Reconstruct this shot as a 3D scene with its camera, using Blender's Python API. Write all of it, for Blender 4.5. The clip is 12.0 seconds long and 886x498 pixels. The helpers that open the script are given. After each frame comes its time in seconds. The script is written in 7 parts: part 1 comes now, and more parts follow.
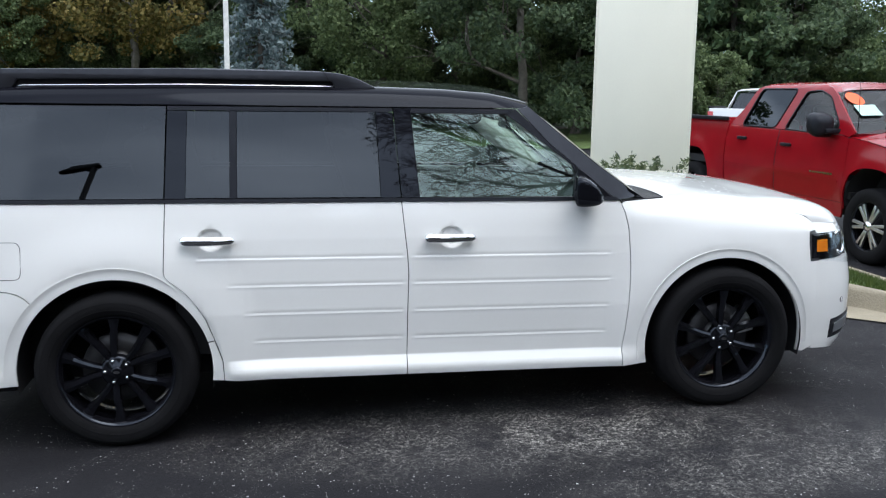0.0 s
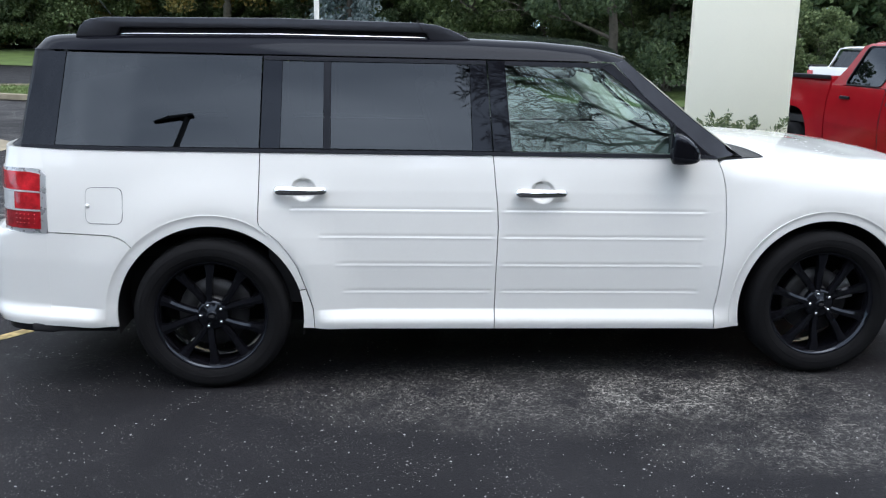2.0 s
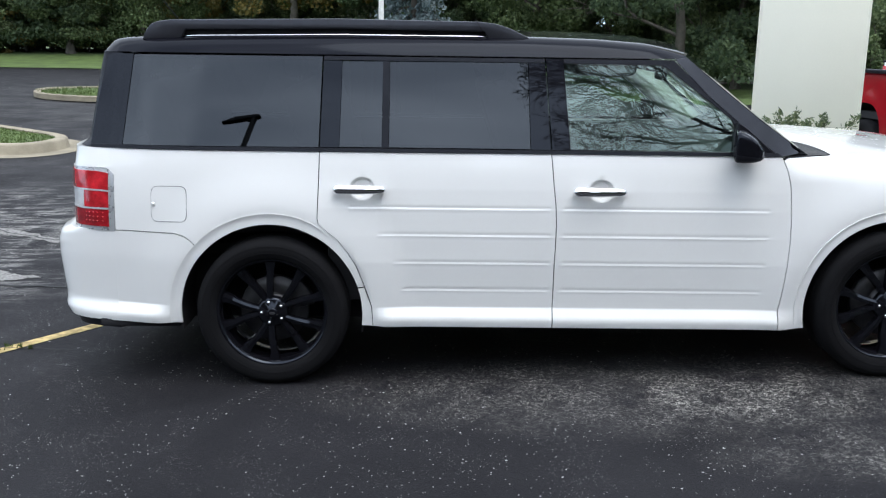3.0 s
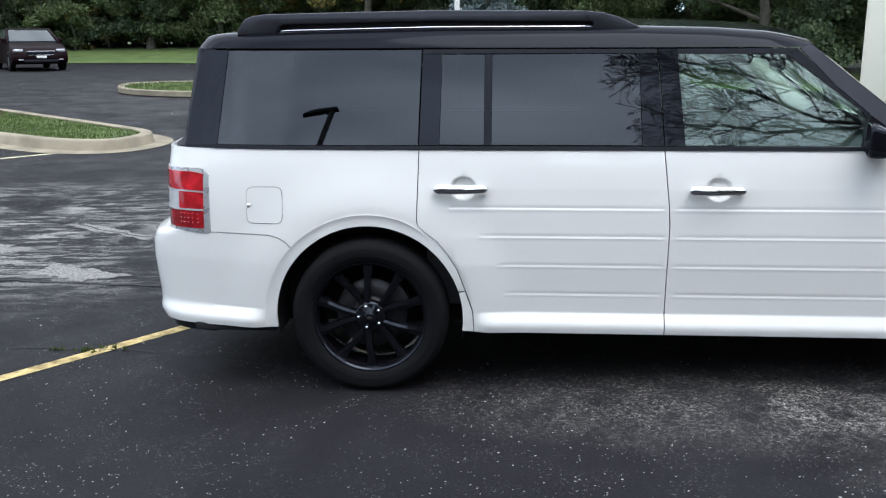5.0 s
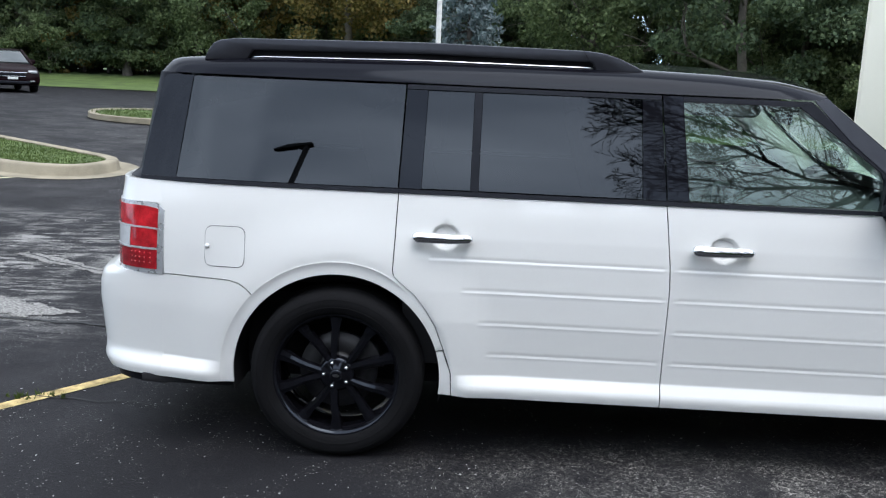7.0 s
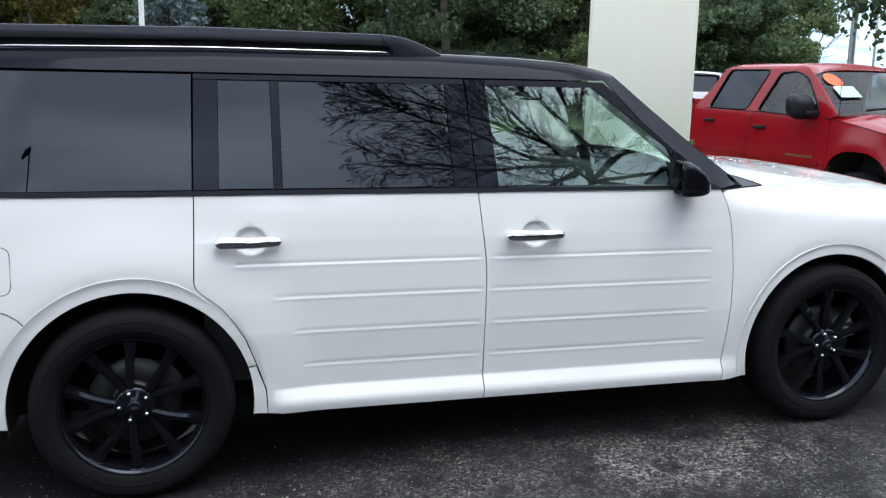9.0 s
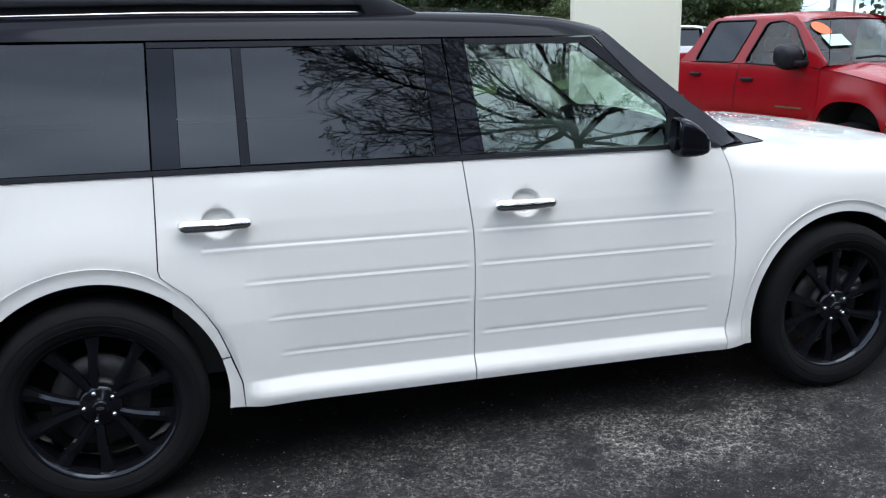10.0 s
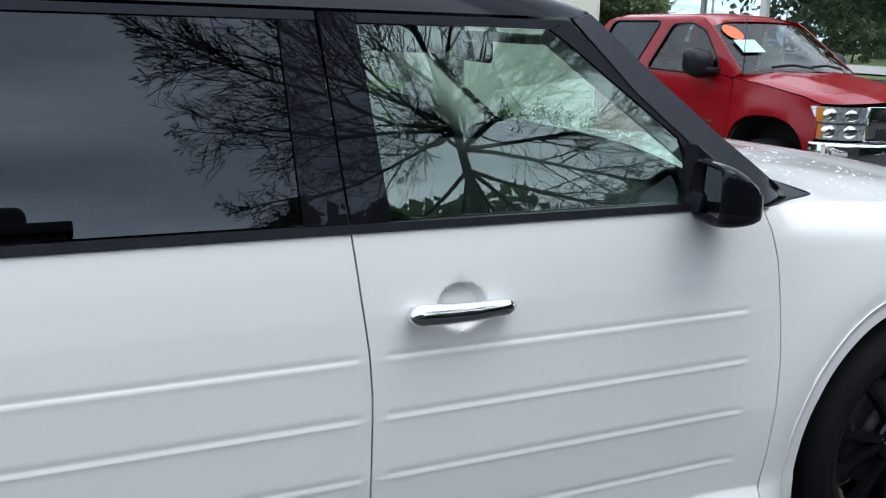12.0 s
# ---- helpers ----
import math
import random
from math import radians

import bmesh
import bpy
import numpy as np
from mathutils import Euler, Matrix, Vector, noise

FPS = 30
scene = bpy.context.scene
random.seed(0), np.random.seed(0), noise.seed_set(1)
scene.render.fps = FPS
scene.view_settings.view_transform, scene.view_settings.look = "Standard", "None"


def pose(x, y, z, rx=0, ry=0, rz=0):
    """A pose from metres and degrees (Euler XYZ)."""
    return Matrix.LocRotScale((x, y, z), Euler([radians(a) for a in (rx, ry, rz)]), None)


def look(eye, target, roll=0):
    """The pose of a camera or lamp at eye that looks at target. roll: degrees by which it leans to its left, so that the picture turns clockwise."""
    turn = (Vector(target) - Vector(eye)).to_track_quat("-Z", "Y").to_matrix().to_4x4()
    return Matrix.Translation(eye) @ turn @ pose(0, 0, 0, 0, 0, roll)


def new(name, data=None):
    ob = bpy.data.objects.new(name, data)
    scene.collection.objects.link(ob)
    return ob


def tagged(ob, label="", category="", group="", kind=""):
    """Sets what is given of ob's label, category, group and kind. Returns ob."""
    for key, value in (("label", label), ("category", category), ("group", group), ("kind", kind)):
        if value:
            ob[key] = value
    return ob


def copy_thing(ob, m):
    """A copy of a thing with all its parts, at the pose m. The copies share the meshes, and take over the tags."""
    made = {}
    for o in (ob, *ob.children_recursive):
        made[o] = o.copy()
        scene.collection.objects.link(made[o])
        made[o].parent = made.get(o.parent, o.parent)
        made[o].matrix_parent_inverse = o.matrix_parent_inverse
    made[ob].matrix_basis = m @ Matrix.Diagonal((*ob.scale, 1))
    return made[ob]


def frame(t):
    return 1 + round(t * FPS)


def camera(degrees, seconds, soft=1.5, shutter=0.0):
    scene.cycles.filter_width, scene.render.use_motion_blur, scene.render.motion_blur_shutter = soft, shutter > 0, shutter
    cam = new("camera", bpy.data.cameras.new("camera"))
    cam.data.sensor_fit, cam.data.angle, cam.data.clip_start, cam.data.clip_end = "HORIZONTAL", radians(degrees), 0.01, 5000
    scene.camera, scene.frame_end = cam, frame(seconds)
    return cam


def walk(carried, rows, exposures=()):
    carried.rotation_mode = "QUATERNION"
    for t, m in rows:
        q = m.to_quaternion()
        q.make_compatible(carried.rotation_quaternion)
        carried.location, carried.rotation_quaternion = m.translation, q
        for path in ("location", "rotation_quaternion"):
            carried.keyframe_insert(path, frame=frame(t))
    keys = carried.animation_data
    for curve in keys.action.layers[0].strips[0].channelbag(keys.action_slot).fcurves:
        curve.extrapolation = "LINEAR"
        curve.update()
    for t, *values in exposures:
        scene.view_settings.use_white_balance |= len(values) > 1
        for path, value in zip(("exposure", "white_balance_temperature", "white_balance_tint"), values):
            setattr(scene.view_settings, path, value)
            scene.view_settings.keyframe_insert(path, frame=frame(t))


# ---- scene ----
# ---- camera ----
# the lot tilts a little to one side: the car and the path are given square to the car
LEAN = pose(0, 0, 0, 1.26, 0, 0)
cam = camera(51.2, 12.0, soft=1.2)
PATH = [
    (0, (0.767, -4.26, 1.756), (1.107, -2.326, 1.378), 1.0),
    (0.5, (0.763, -4.258, 1.755), (1.042, -2.32, 1.346), 1.0),
    (1, (0.748, -4.262, 1.758), (0.977, -2.321, 1.334), 0.6),
    (1.5, (0.744, -4.256, 1.746), (0.955, -2.318, 1.303), 0.9),
    (2, (0.73, -4.243, 1.743), (0.895, -2.307, 1.269), 1.5),
    (2.5, (0.712, -4.241, 1.732), (0.821, -2.303, 1.249), 1.4),
    (3, (0.76, -4.249, 1.739), (0.787, -2.307, 1.262), 0.8),
    (3.5, (0.723, -4.246, 1.76), (0.674, -2.309, 1.264), -0.0),
    (3.7, (0.761, -4.237, 1.758), (0.661, -2.306, 1.248), -0.4),
    (5.3, (0.57, -4.007, 1.744), (0.428, -2.076, 1.246), -0.3),
    (5.5, (0.552, -3.996, 1.743), (0.367, -2.071, 1.234), -0.4),
    (6, (0.533, -3.935, 1.736), (0.239, -2.014, 1.261), -0.8),
    (6.5, (0.558, -3.796, 1.727), (0.326, -1.853, 1.311), 0.9),
    (7, (0.547, -3.654, 1.705), (0.483, -1.698, 1.292), 2.5),
    (7.5, (0.345, -3.495, 1.679), (0.602, -1.545, 1.315), 1.6),
    (7.7, (0.279, -3.445, 1.665), (0.627, -1.507, 1.313), 1.0),
    (9.3, (0.193, -3.354, 1.67), (0.74, -1.48, 1.234), 1.7),
    (9.5, (0.2, -3.323, 1.68), (0.735, -1.45, 1.223), 1.0),
    (10, (0.272, -3.132, 1.646), (0.835, -1.275, 1.163), -0.4),
    (10.5, (0.381, -2.866, 1.65), (1.047, -1.038, 1.19), 1.0),
    (11, (0.446, -2.498, 1.624), (1.222, -0.711, 1.172), 1.7),
    (11.5, (0.568, -2.094, 1.605), (1.421, -0.349, 1.127), 1.0),
    (12, (0.71, -1.631, 1.575), (1.546, 0.119, 1.085), 2.2),
]
walk(cam, [(t, LEAN @ look(eye, target, roll)) for t, eye, target, roll in PATH],
     [(0, 1.22), (2.5, 1.32), (7.5, 1.26), (9.5, 1.21), (11.0, 1.14), (12.0, 1.0)])

# ---- sky and light ----
world = bpy.data.worlds.new("overcast_sky")
scene.world = world
world.use_nodes = True
wn, wl = world.node_tree.nodes, world.node_tree.links
wn.clear()
SUN_UP, SUN_ROT = radians(68), radians(150)
sky = wn.new("ShaderNodeTexSky")
sky.sky_type, sky.sun_disc, sky.sun_elevation, sky.sun_rotation = "NISHITA", False, SUN_UP, SUN_ROT
sky.dust_density, sky.air_density = 2.5, 1.2
sky_level = wn.new("ShaderNodeVectorMath")
sky_level.operation = "SCALE"
sky_level.inputs["Scale"].default_value = 0.085
wl.new(sky.outputs[0], sky_level.inputs[0])
# a broken grey cloud layer, stretched towards the horizon
coord = wn.new("ShaderNodeTexCoord")
split = wn.new("ShaderNodeSeparateXYZ")
wl.new(coord.outputs["Generated"], split.inputs[0])
low = wn.new("ShaderNodeMath")
low.operation = "MAXIMUM"
low.inputs[1].default_value = 0.0
wl.new(split.outputs[2], low.inputs[0])
lift = wn.new("ShaderNodeMath")
lift.operation = "ADD"
lift.inputs[1].default_value = 0.18
wl.new(low.outputs[0], lift.inputs[0])
px, py = wn.new("ShaderNodeMath"), wn.new("ShaderNodeMath")
for node, axis in ((px, 0), (py, 1)):
    node.operation = "DIVIDE"
    wl.new(split.outputs[axis], node.inputs[0])
    wl.new(lift.outputs[0], node.inputs[1])
dome = wn.new("ShaderNodeCombineXYZ")
wl.new(px.outputs[0], dome.inputs[0])
wl.new(py.outputs[0], dome.inputs[1])
cloud = wn.new("ShaderNodeTexNoise")
cloud.inputs["Scale"].default_value, cloud.inputs["Detail"].default_value = 1.5, 7.0
bands = wn.new("ShaderNodeMapping")
bands.inputs["Scale"].default_value, bands.inputs["Rotation"].default_value = (0.9, 3.4, 1.0), (0, 0, 0.12)
wl.new(dome.outputs[0], bands.inputs[0])
wl.new(bands.outputs[0], cloud.inputs["Vector"])
tone = wn.new("ShaderNodeValToRGB")
tone.color_ramp.elements[0].position, tone.color_ramp.elements[0].color = 0.34, (0.50, 0.565, 0.665, 1)
tone.color_ramp.elements[1].position, tone.color_ramp.elements[1].color = 0.68, (1.12, 1.215, 1.345, 1)
wl.new(cloud.outputs["Fac"], tone.inputs[0])
# the cloud layer is a little brighter overhead than at the horizon
grade = wn.new("ShaderNodeMath")
grade.operation = "MULTIPLY_ADD"
grade.inputs[1].default_value, grade.inputs[2].default_value = 0.16, 0.66
wl.new(low.outputs[0], grade.inputs[0])
# towards the horizon the cloud thins to a pale blue
haze = wn.new("ShaderNodeValToRGB")
haze.color_ramp.elements[0].position, haze.color_ramp.elements[0].color = 0.0, (0.52, 0.74, 0.88, 1)
haze.color_ramp.elements[1].position, haze.color_ramp.elements[1].color = 0.30, (1.0, 1.0, 1.0, 1)
wl.new(low.outputs[0], haze.inputs[0])
hazed = wn.new("ShaderNodeVectorMath")
hazed.operation = "MULTIPLY"
wl.new(tone.outputs[0], hazed.inputs[0])
wl.new(haze.outputs[0], hazed.inputs[1])
graded = wn.new("ShaderNodeVectorMath")
graded.operation = "SCALE"
wl.new(hazed.outputs[0], graded.inputs[0])
wl.new(grade.outputs[0], graded.inputs["Scale"])
cover = wn.new("ShaderNodeMix")
cover.data_type = "RGBA"
cover.inputs["Factor"].default_value = 0.78
wl.new(sky_level.outputs[0], cover.inputs["A"])
wl.new(graded.outputs[0], cover.inputs["B"])
back = wn.new("ShaderNodeBackground")
back.inputs["Strength"].default_value = 1.5
wl.new(cover.outputs["Result"], back.inputs[0])
wout = wn.new("ShaderNodeOutputWorld")
wl.new(back.outputs[0], wout.inputs[0])

sun = new("sun", bpy.data.lights.new("sun", "SUN"))
sun.data.energy, sun.data.angle, sun.data.color = 0.5, radians(36), (0.98, 0.985, 0.99)
sun.matrix_world = pose(0, 0, 20, 90 - math.degrees(SUN_UP), 0, 180 - math.degrees(SUN_ROT))

# ---- materials ----
def mat(name, col, rough=0.5, metal=0.0, var=0.08, scale=12.0, bump=0.0, bump_scale=150.0, coat=0.0, spec=0.5, rough_var=0.06, sheen_tint=(1, 1, 1)):
    """A surface of one colour with variation at two scales and a fine relief."""
    m = bpy.data.materials.new(name)
    m.use_nodes = True
    n, l = m.node_tree.nodes, m.node_tree.links
    b = n["Principled BSDF"]
    tc = n.new("ShaderNodeTexCoord")
    big, fine = n.new("ShaderNodeTexNoise"), n.new("ShaderNodeTexNoise")
    big.inputs["Scale"].default_value, big.inputs["Detail"].default_value = scale, 5
    fine.inputs["Scale"].default_value, fine.inputs["Detail"].default_value = bump_scale, 3
    for t in (big, fine):
        l.new(tc.outputs["Object"], t.inputs["Vector"])
    both = n.new("ShaderNodeMath")
    both.operation = "MULTIPLY_ADD"
    both.inputs[1].default_value = 0.35
    l.new(fine.outputs["Fac"], both.inputs[0])
    l.new(big.outputs["Fac"], both.inputs[2])
    ramp = n.new("ShaderNodeValToRGB")
    ramp.color_ramp.elements[0].position, ramp.color_ramp.elements[1].position = 0.4, 0.95
    ramp.color_ramp.elements[0].color = (*[c * (1 - var) for c in col], 1)
    ramp.color_ramp.elements[1].color = (*[min(1, c * (1 + var)) for c in col], 1)
    l.new(both.outputs[0], ramp.inputs[0])
    l.new(ramp.outputs[0], b.inputs["Base Color"])
    rr = n.new("ShaderNodeMapRange")
    rr.inputs["To Min"].default_value, rr.inputs["To Max"].default_value = max(0.0, rough - rough_var), min(1.0, rough + rough_var)
    l.new(big.outputs["Fac"], rr.inputs["Value"])
    l.new(rr.outputs[0], b.inputs["Roughness"])
    b.inputs["Metallic"].default_value = metal
    b.inputs["Coat Weight"].default_value = coat
    b.inputs["Coat Roughness"].default_value = 0.03
    b.inputs["Specular IOR Level"].default_value = spec
    b.inputs["Specular Tint"].default_value = (*sheen_tint, 1)
    if bump:
        bp = n.new("ShaderNodeBump")
        bp.inputs["Strength"].default_value, bp.inputs["Distance"].default_value = bump, 0.01
        l.new(fine.outputs["Fac"], bp.inputs["Height"])
        l.new(bp.outputs[0], b.inputs["Normal"])
    return m


def glass_mat(name, tint, face=0.08, rough=0.0, shine_col=(1, 1, 1)):
    """Thin glazing: tinted see-through with a mirror-like surface that grows towards grazing angles; face: its share head-on."""
    m = bpy.data.materials.new(name)
    m.use_nodes = True
    n, l = m.node_tree.nodes, m.node_tree.links
    n.clear()
    clear, shine, mix, lay, out = (n.new("ShaderNode" + k) for k in ("BsdfTransparent", "BsdfGlossy", "MixShader", "LayerWeight", "OutputMaterial"))
    clear.inputs[0].default_value = (*tint, 1)
    shine.inputs["Roughness"].default_value = rough
    shine.inputs["Color"].default_value = (*shine_col, 1)
    lay.inputs["Blend"].default_value = 0.5
    power, share = n.new("ShaderNodeMath"), n.new("ShaderNodeMapRange")
    power.operation, power.inputs[1].default_value = "POWER", 5.0
    l.new(lay.outputs["Facing"], power.inputs[0])
    l.new(power.outputs[0], share.inputs["Value"])
    share.inputs["To Min"].default_value, share.inputs["To Max"].default_value = face, 1.0
    l.new(share.outputs[0], mix.inputs[0])
    l.new(clear.outputs[0], mix.inputs[1])
    l.new(shine.outputs[0], mix.inputs[2])
    l.new(mix.outputs[0], out.inputs[0])
    return m


M_WHITE = mat("white_pearl_paint", (0.80, 0.80, 0.782), 0.34, 0, 0.006, 3, coat=1.0, spec=0.45, rough_var=0.01)
BLUE = (0.74, 0.84, 1.0)
M_BLACKPAINT = mat("black_gloss_paint", (0.006, 0.006, 0.008), 0.012, 0, 0.2, 3, coat=0.0, rough_var=0.004, spec=0.25, sheen_tint=BLUE)
M_ROOF = mat("black_roof_paint", (0.006, 0.006, 0.009), 0.07, 0, 0.12, 3, coat=0.0, spec=0.12, rough_var=0.02, sheen_tint=BLUE)
M_TRIM = mat("black_plastic_trim", (0.013, 0.013, 0.016), 0.38, 0, 0.2, 20, 0.12, 500, spec=0.17, sheen_tint=BLUE)
M_RAIL = mat("satin_black_roof_rail", (0.030, 0.030, 0.035), 0.38, 0, 0.15, 20, 0.10, 500, spec=0.45, sheen_tint=BLUE)
M_RUBBER = mat("black_tyre_rubber", (0.0075, 0.0075, 0.0085), 0.85, 0, 0.3, 9, 0.3, 300, spec=0.15)
M_RIM = mat("gloss_black_alloy", (0.006, 0.006, 0.008), 0.06, 0, 0.2, 15, coat=0.0, spec=0.40, rough_var=0.02, sheen_tint=BLUE)
M_CHROME = mat("chrome", (0.78, 0.79, 0.8), 0.06, 1.0, 0.03, 20, rough_var=0.03)
M_SILVER = mat("brushed_aluminium", (0.72, 0.73, 0.75), 0.3, 1.0, 0.06, 30)
# mirror metal coloured dark, standing in for a dark reflection in it
M_DARKMIRROR = mat("mirror_with_dark_reflection", (0.10, 0.11, 0.125), 0.03, 1.0, 0.02, 10, rough_var=0.01)
M_IRON = mat("brake_iron", (0.06, 0.06, 0.064), 0.5, 0.6, 0.3, 20)
M_BLACK = mat("matt_black_underside", (0.026, 0.026, 0.029), 0.85, 0, 0.2, 5, spec=0.2)
M_PRIVACY = glass_mat("privacy_glass", (0.030, 0.032, 0.040), 0.050, shine_col=(0.82, 0.90, 1.0))
M_GLASS = glass_mat("green_tinted_glass", (0.76, 0.90, 0.83), 0.062)
M_COATED = glass_mat("green_solar_coated_glass", (0.60, 0.73, 0.66), 0.16, shine_col=(0.82, 1.0, 0.93))
M_CLEAR = glass_mat("clear_lens", (0.93, 0.95, 0.96), 0.04)
M_REDLENS = mat("red_lamp_lens", (0.46, 0.018, 0.026), 0.10, 0, 0.55, 22, coat=0.8)
M_REDDARK = mat("deep_red_lamp_lens", (0.30, 0.008, 0.014), 0.10, 0, 0.5, 22, coat=0.8)
M_LAMPFRAME = mat("satin_silver_lamp_surround", (0.52, 0.53, 0.55), 0.28, 0.55, 0.08, 30)
M_AMBER = mat("amber_lens", (0.9, 0.25, 0.02), 0.15, 0, 0.15, 60, coat=0.6)
M_DROP = mat("water_beads", (0.93, 0.94, 0.95), 0.05, 0, 0.02, 30, coat=1.0)
M_LINER = mat("pale_grey_headliner", (0.74, 0.72, 0.66), 0.9, 0, 0.05, 30, 0.2, 600)
M_SEAT = mat("dark_leather", (0.03, 0.03, 0.032), 0.5, 0, 0.2, 20, 0.25, 250)
M_LAMPBOWL = mat("silvered_lamp_bowl", (0.66, 0.67, 0.68), 0.18, 0.25, 0.12, 25, coat=0.5)
M_DASH = mat("charcoal_dashboard", (0.016, 0.017, 0.018), 0.8, 0, 0.15, 25, 0.3, 500)
M_RED = mat("red_truck_paint", (0.27, 0.006, 0.012), 0.16, 0, 0.06, 4, coat=0.0, spec=0.32)
M_CONC = mat("kerb_concrete", (0.285, 0.25, 0.185), 0.9, 0, 0.38, 2.2, 0.6, 90, spec=0.2)
M_COLUMN = mat("cream_panel_cladding", (0.90, 0.875, 0.745), 0.55, 0, 0.03, 1.5, 0.06, 60)
M_YELLOW = mat("yellow_road_paint", (0.47, 0.36, 0.165), 0.85, 0, 0.75, 16, 0.6, 150, spec=0.2)
M_GRASS = mat("mown_grass", (0.072, 0.112, 0.025), 0.9, 0, 0.45, 1.3, 0.7, 40)
M_BARK = mat("tree_bark", (0.095, 0.083, 0.07), 0.95, 0, 0.4, 6, 0.8, 30)
M_DARKBARK = mat("dark_bare_bark", (0.03, 0.027, 0.024), 0.95, 0, 0.3, 6, 0.6, 30)
M_GALV = mat("galvanised_steel_pole", (0.42, 0.43, 0.43), 0.45, 0.5, 0.1, 8)
M_WHITEPOLE = mat("white_painted_pole", (0.75, 0.74, 0.70), 0.5, 0, 0.15, 10)
M_CARPET = mat("dark_cabin_carpet", (0.02, 0.02, 0.021), 0.95, 0, 0.2, 30)
M_CAST = mat("weathered_cast_iron", (0.020, 0.019, 0.019), 0.8, 0, 0.3, 20, 0.3, 200, spec=0.12)
M_FADED = mat("faded_cream_road_paint", (0.50, 0.46, 0.30), 0.85, 0, 0.4, 8, 0.3, 120)
M_WHITEPLASTIC = mat("pale_card", (0.72, 0.74, 0.72), 0.6, 0, 0.05, 30)


def leaf_mat(name, a, b, c):
    """Leaves: three tones, mixed from leaf to leaf, thin enough to let light through."""
    m = bpy.data.materials.new(name)
    m.use_nodes = True
    n, l = m.node_tree.nodes, m.node_tree.links
    p = n["Principled BSDF"]
    g = n.new("ShaderNodeNewGeometry")
    ramp = n.new("ShaderNodeValToRGB")
    for i, col in enumerate((a, b, c)):
        e = ramp.color_ramp.elements[i] if i < 2 else ramp.color_ramp.elements.new(1.0)
        e.position, e.color = (0.0, 0.55, 1.0)[i], (*col, 1)
    l.new(g.outputs["Random Per Island"], ramp.inputs[0])
    l.new(ramp.outputs[0], p.inputs["Base Color"])
    p.inputs["Roughness"].default_value, p.inputs["Specular IOR Level"].default_value = 0.6, 0.25
    tr, mix, out = n.new("ShaderNodeBsdfTranslucent"), n.new("ShaderNodeMixShader"), n["Material Output"]
    l.new(ramp.outputs[0], tr.inputs[0])
    mix.inputs[0].default_value = 0.42
    l.new(p.outputs[0], mix.inputs[1])
    l.new(tr.outputs[0], mix.inputs[2])
    l.new(mix.outputs[0], out.inputs[0])
    return m


M_LEAF = leaf_mat("green_leaves", (0.075, 0.110, 0.052), (0.135, 0.182, 0.082), (0.225, 0.282, 0.135))
M_LEAF_DARK = leaf_mat("dark_green_leaves", (0.052, 0.082, 0.048), (0.094, 0.136, 0.072), (0.155, 0.205, 0.105))
M_LEAF_DRY = leaf_mat("browning_leaves", (0.075, 0.075, 0.024), (0.179, 0.149, 0.045), (0.314, 0.232, 0.083))
M_NEEDLE_BLUE = leaf_mat("blue_spruce_needles", (0.075, 0.113, 0.113), (0.164, 0.217, 0.224), (0.299, 0.351, 0.359))
M_NEEDLE = leaf_mat("green_needles", (0.041, 0.075, 0.039), (0.083, 0.131, 0.060), (0.149, 0.202, 0.090))
M_JUNIPER = leaf_mat("juniper_sprays", (0.06, 0.09, 0.045), (0.13, 0.17, 0.085), (0.24, 0.27, 0.14))


# ---- building helpers ----
def part(name, bm, material, parent=None, label="", sharp=38):
    """Links a bmesh as one mesh object under a thing or a part; edges steeper than sharp degrees stay crisp."""
    limit = radians(sharp)
    for f in bm.faces:
        f.smooth = True
    for e in bm.edges:
        if len(e.link_faces) == 2 and e.calc_face_angle(0) > limit:
            e.smooth = False
    me = bpy.data.meshes.new(name)
    bm.to_mesh(me)
    bm.free()
    for mm in material if isinstance(material, (list, tuple)) else [material]:
        me.materials.append(mm)
    ob = new(name, me)
    ob.parent = parent
    return tagged(ob, label)


def thing(name, m, label, category, group="", kind=""):
    ob = new(name)
    ob.matrix_world = m
    return tagged(ob, label, category, group, kind)


def add_box(bm, lo, hi, bevel=0.0, seg=2):
    lo, hi = Vector(lo), Vector(hi)
    r = bmesh.ops.create_cube(bm, size=1.0, matrix=Matrix.Translation((lo + hi) / 2) @ Matrix.Diagonal((*(hi - lo), 1)))
    if bevel:
        es = list({e for v in r["verts"] for e in v.link_edges})
        bmesh.ops.bevel(bm, geom=es, offset=bevel, segments=seg, affect="EDGES", profile=0.5)
    return bm


def box(lo, hi, bevel=0.0, seg=2):
    return add_box(bmesh.new(), lo, hi, bevel, seg)


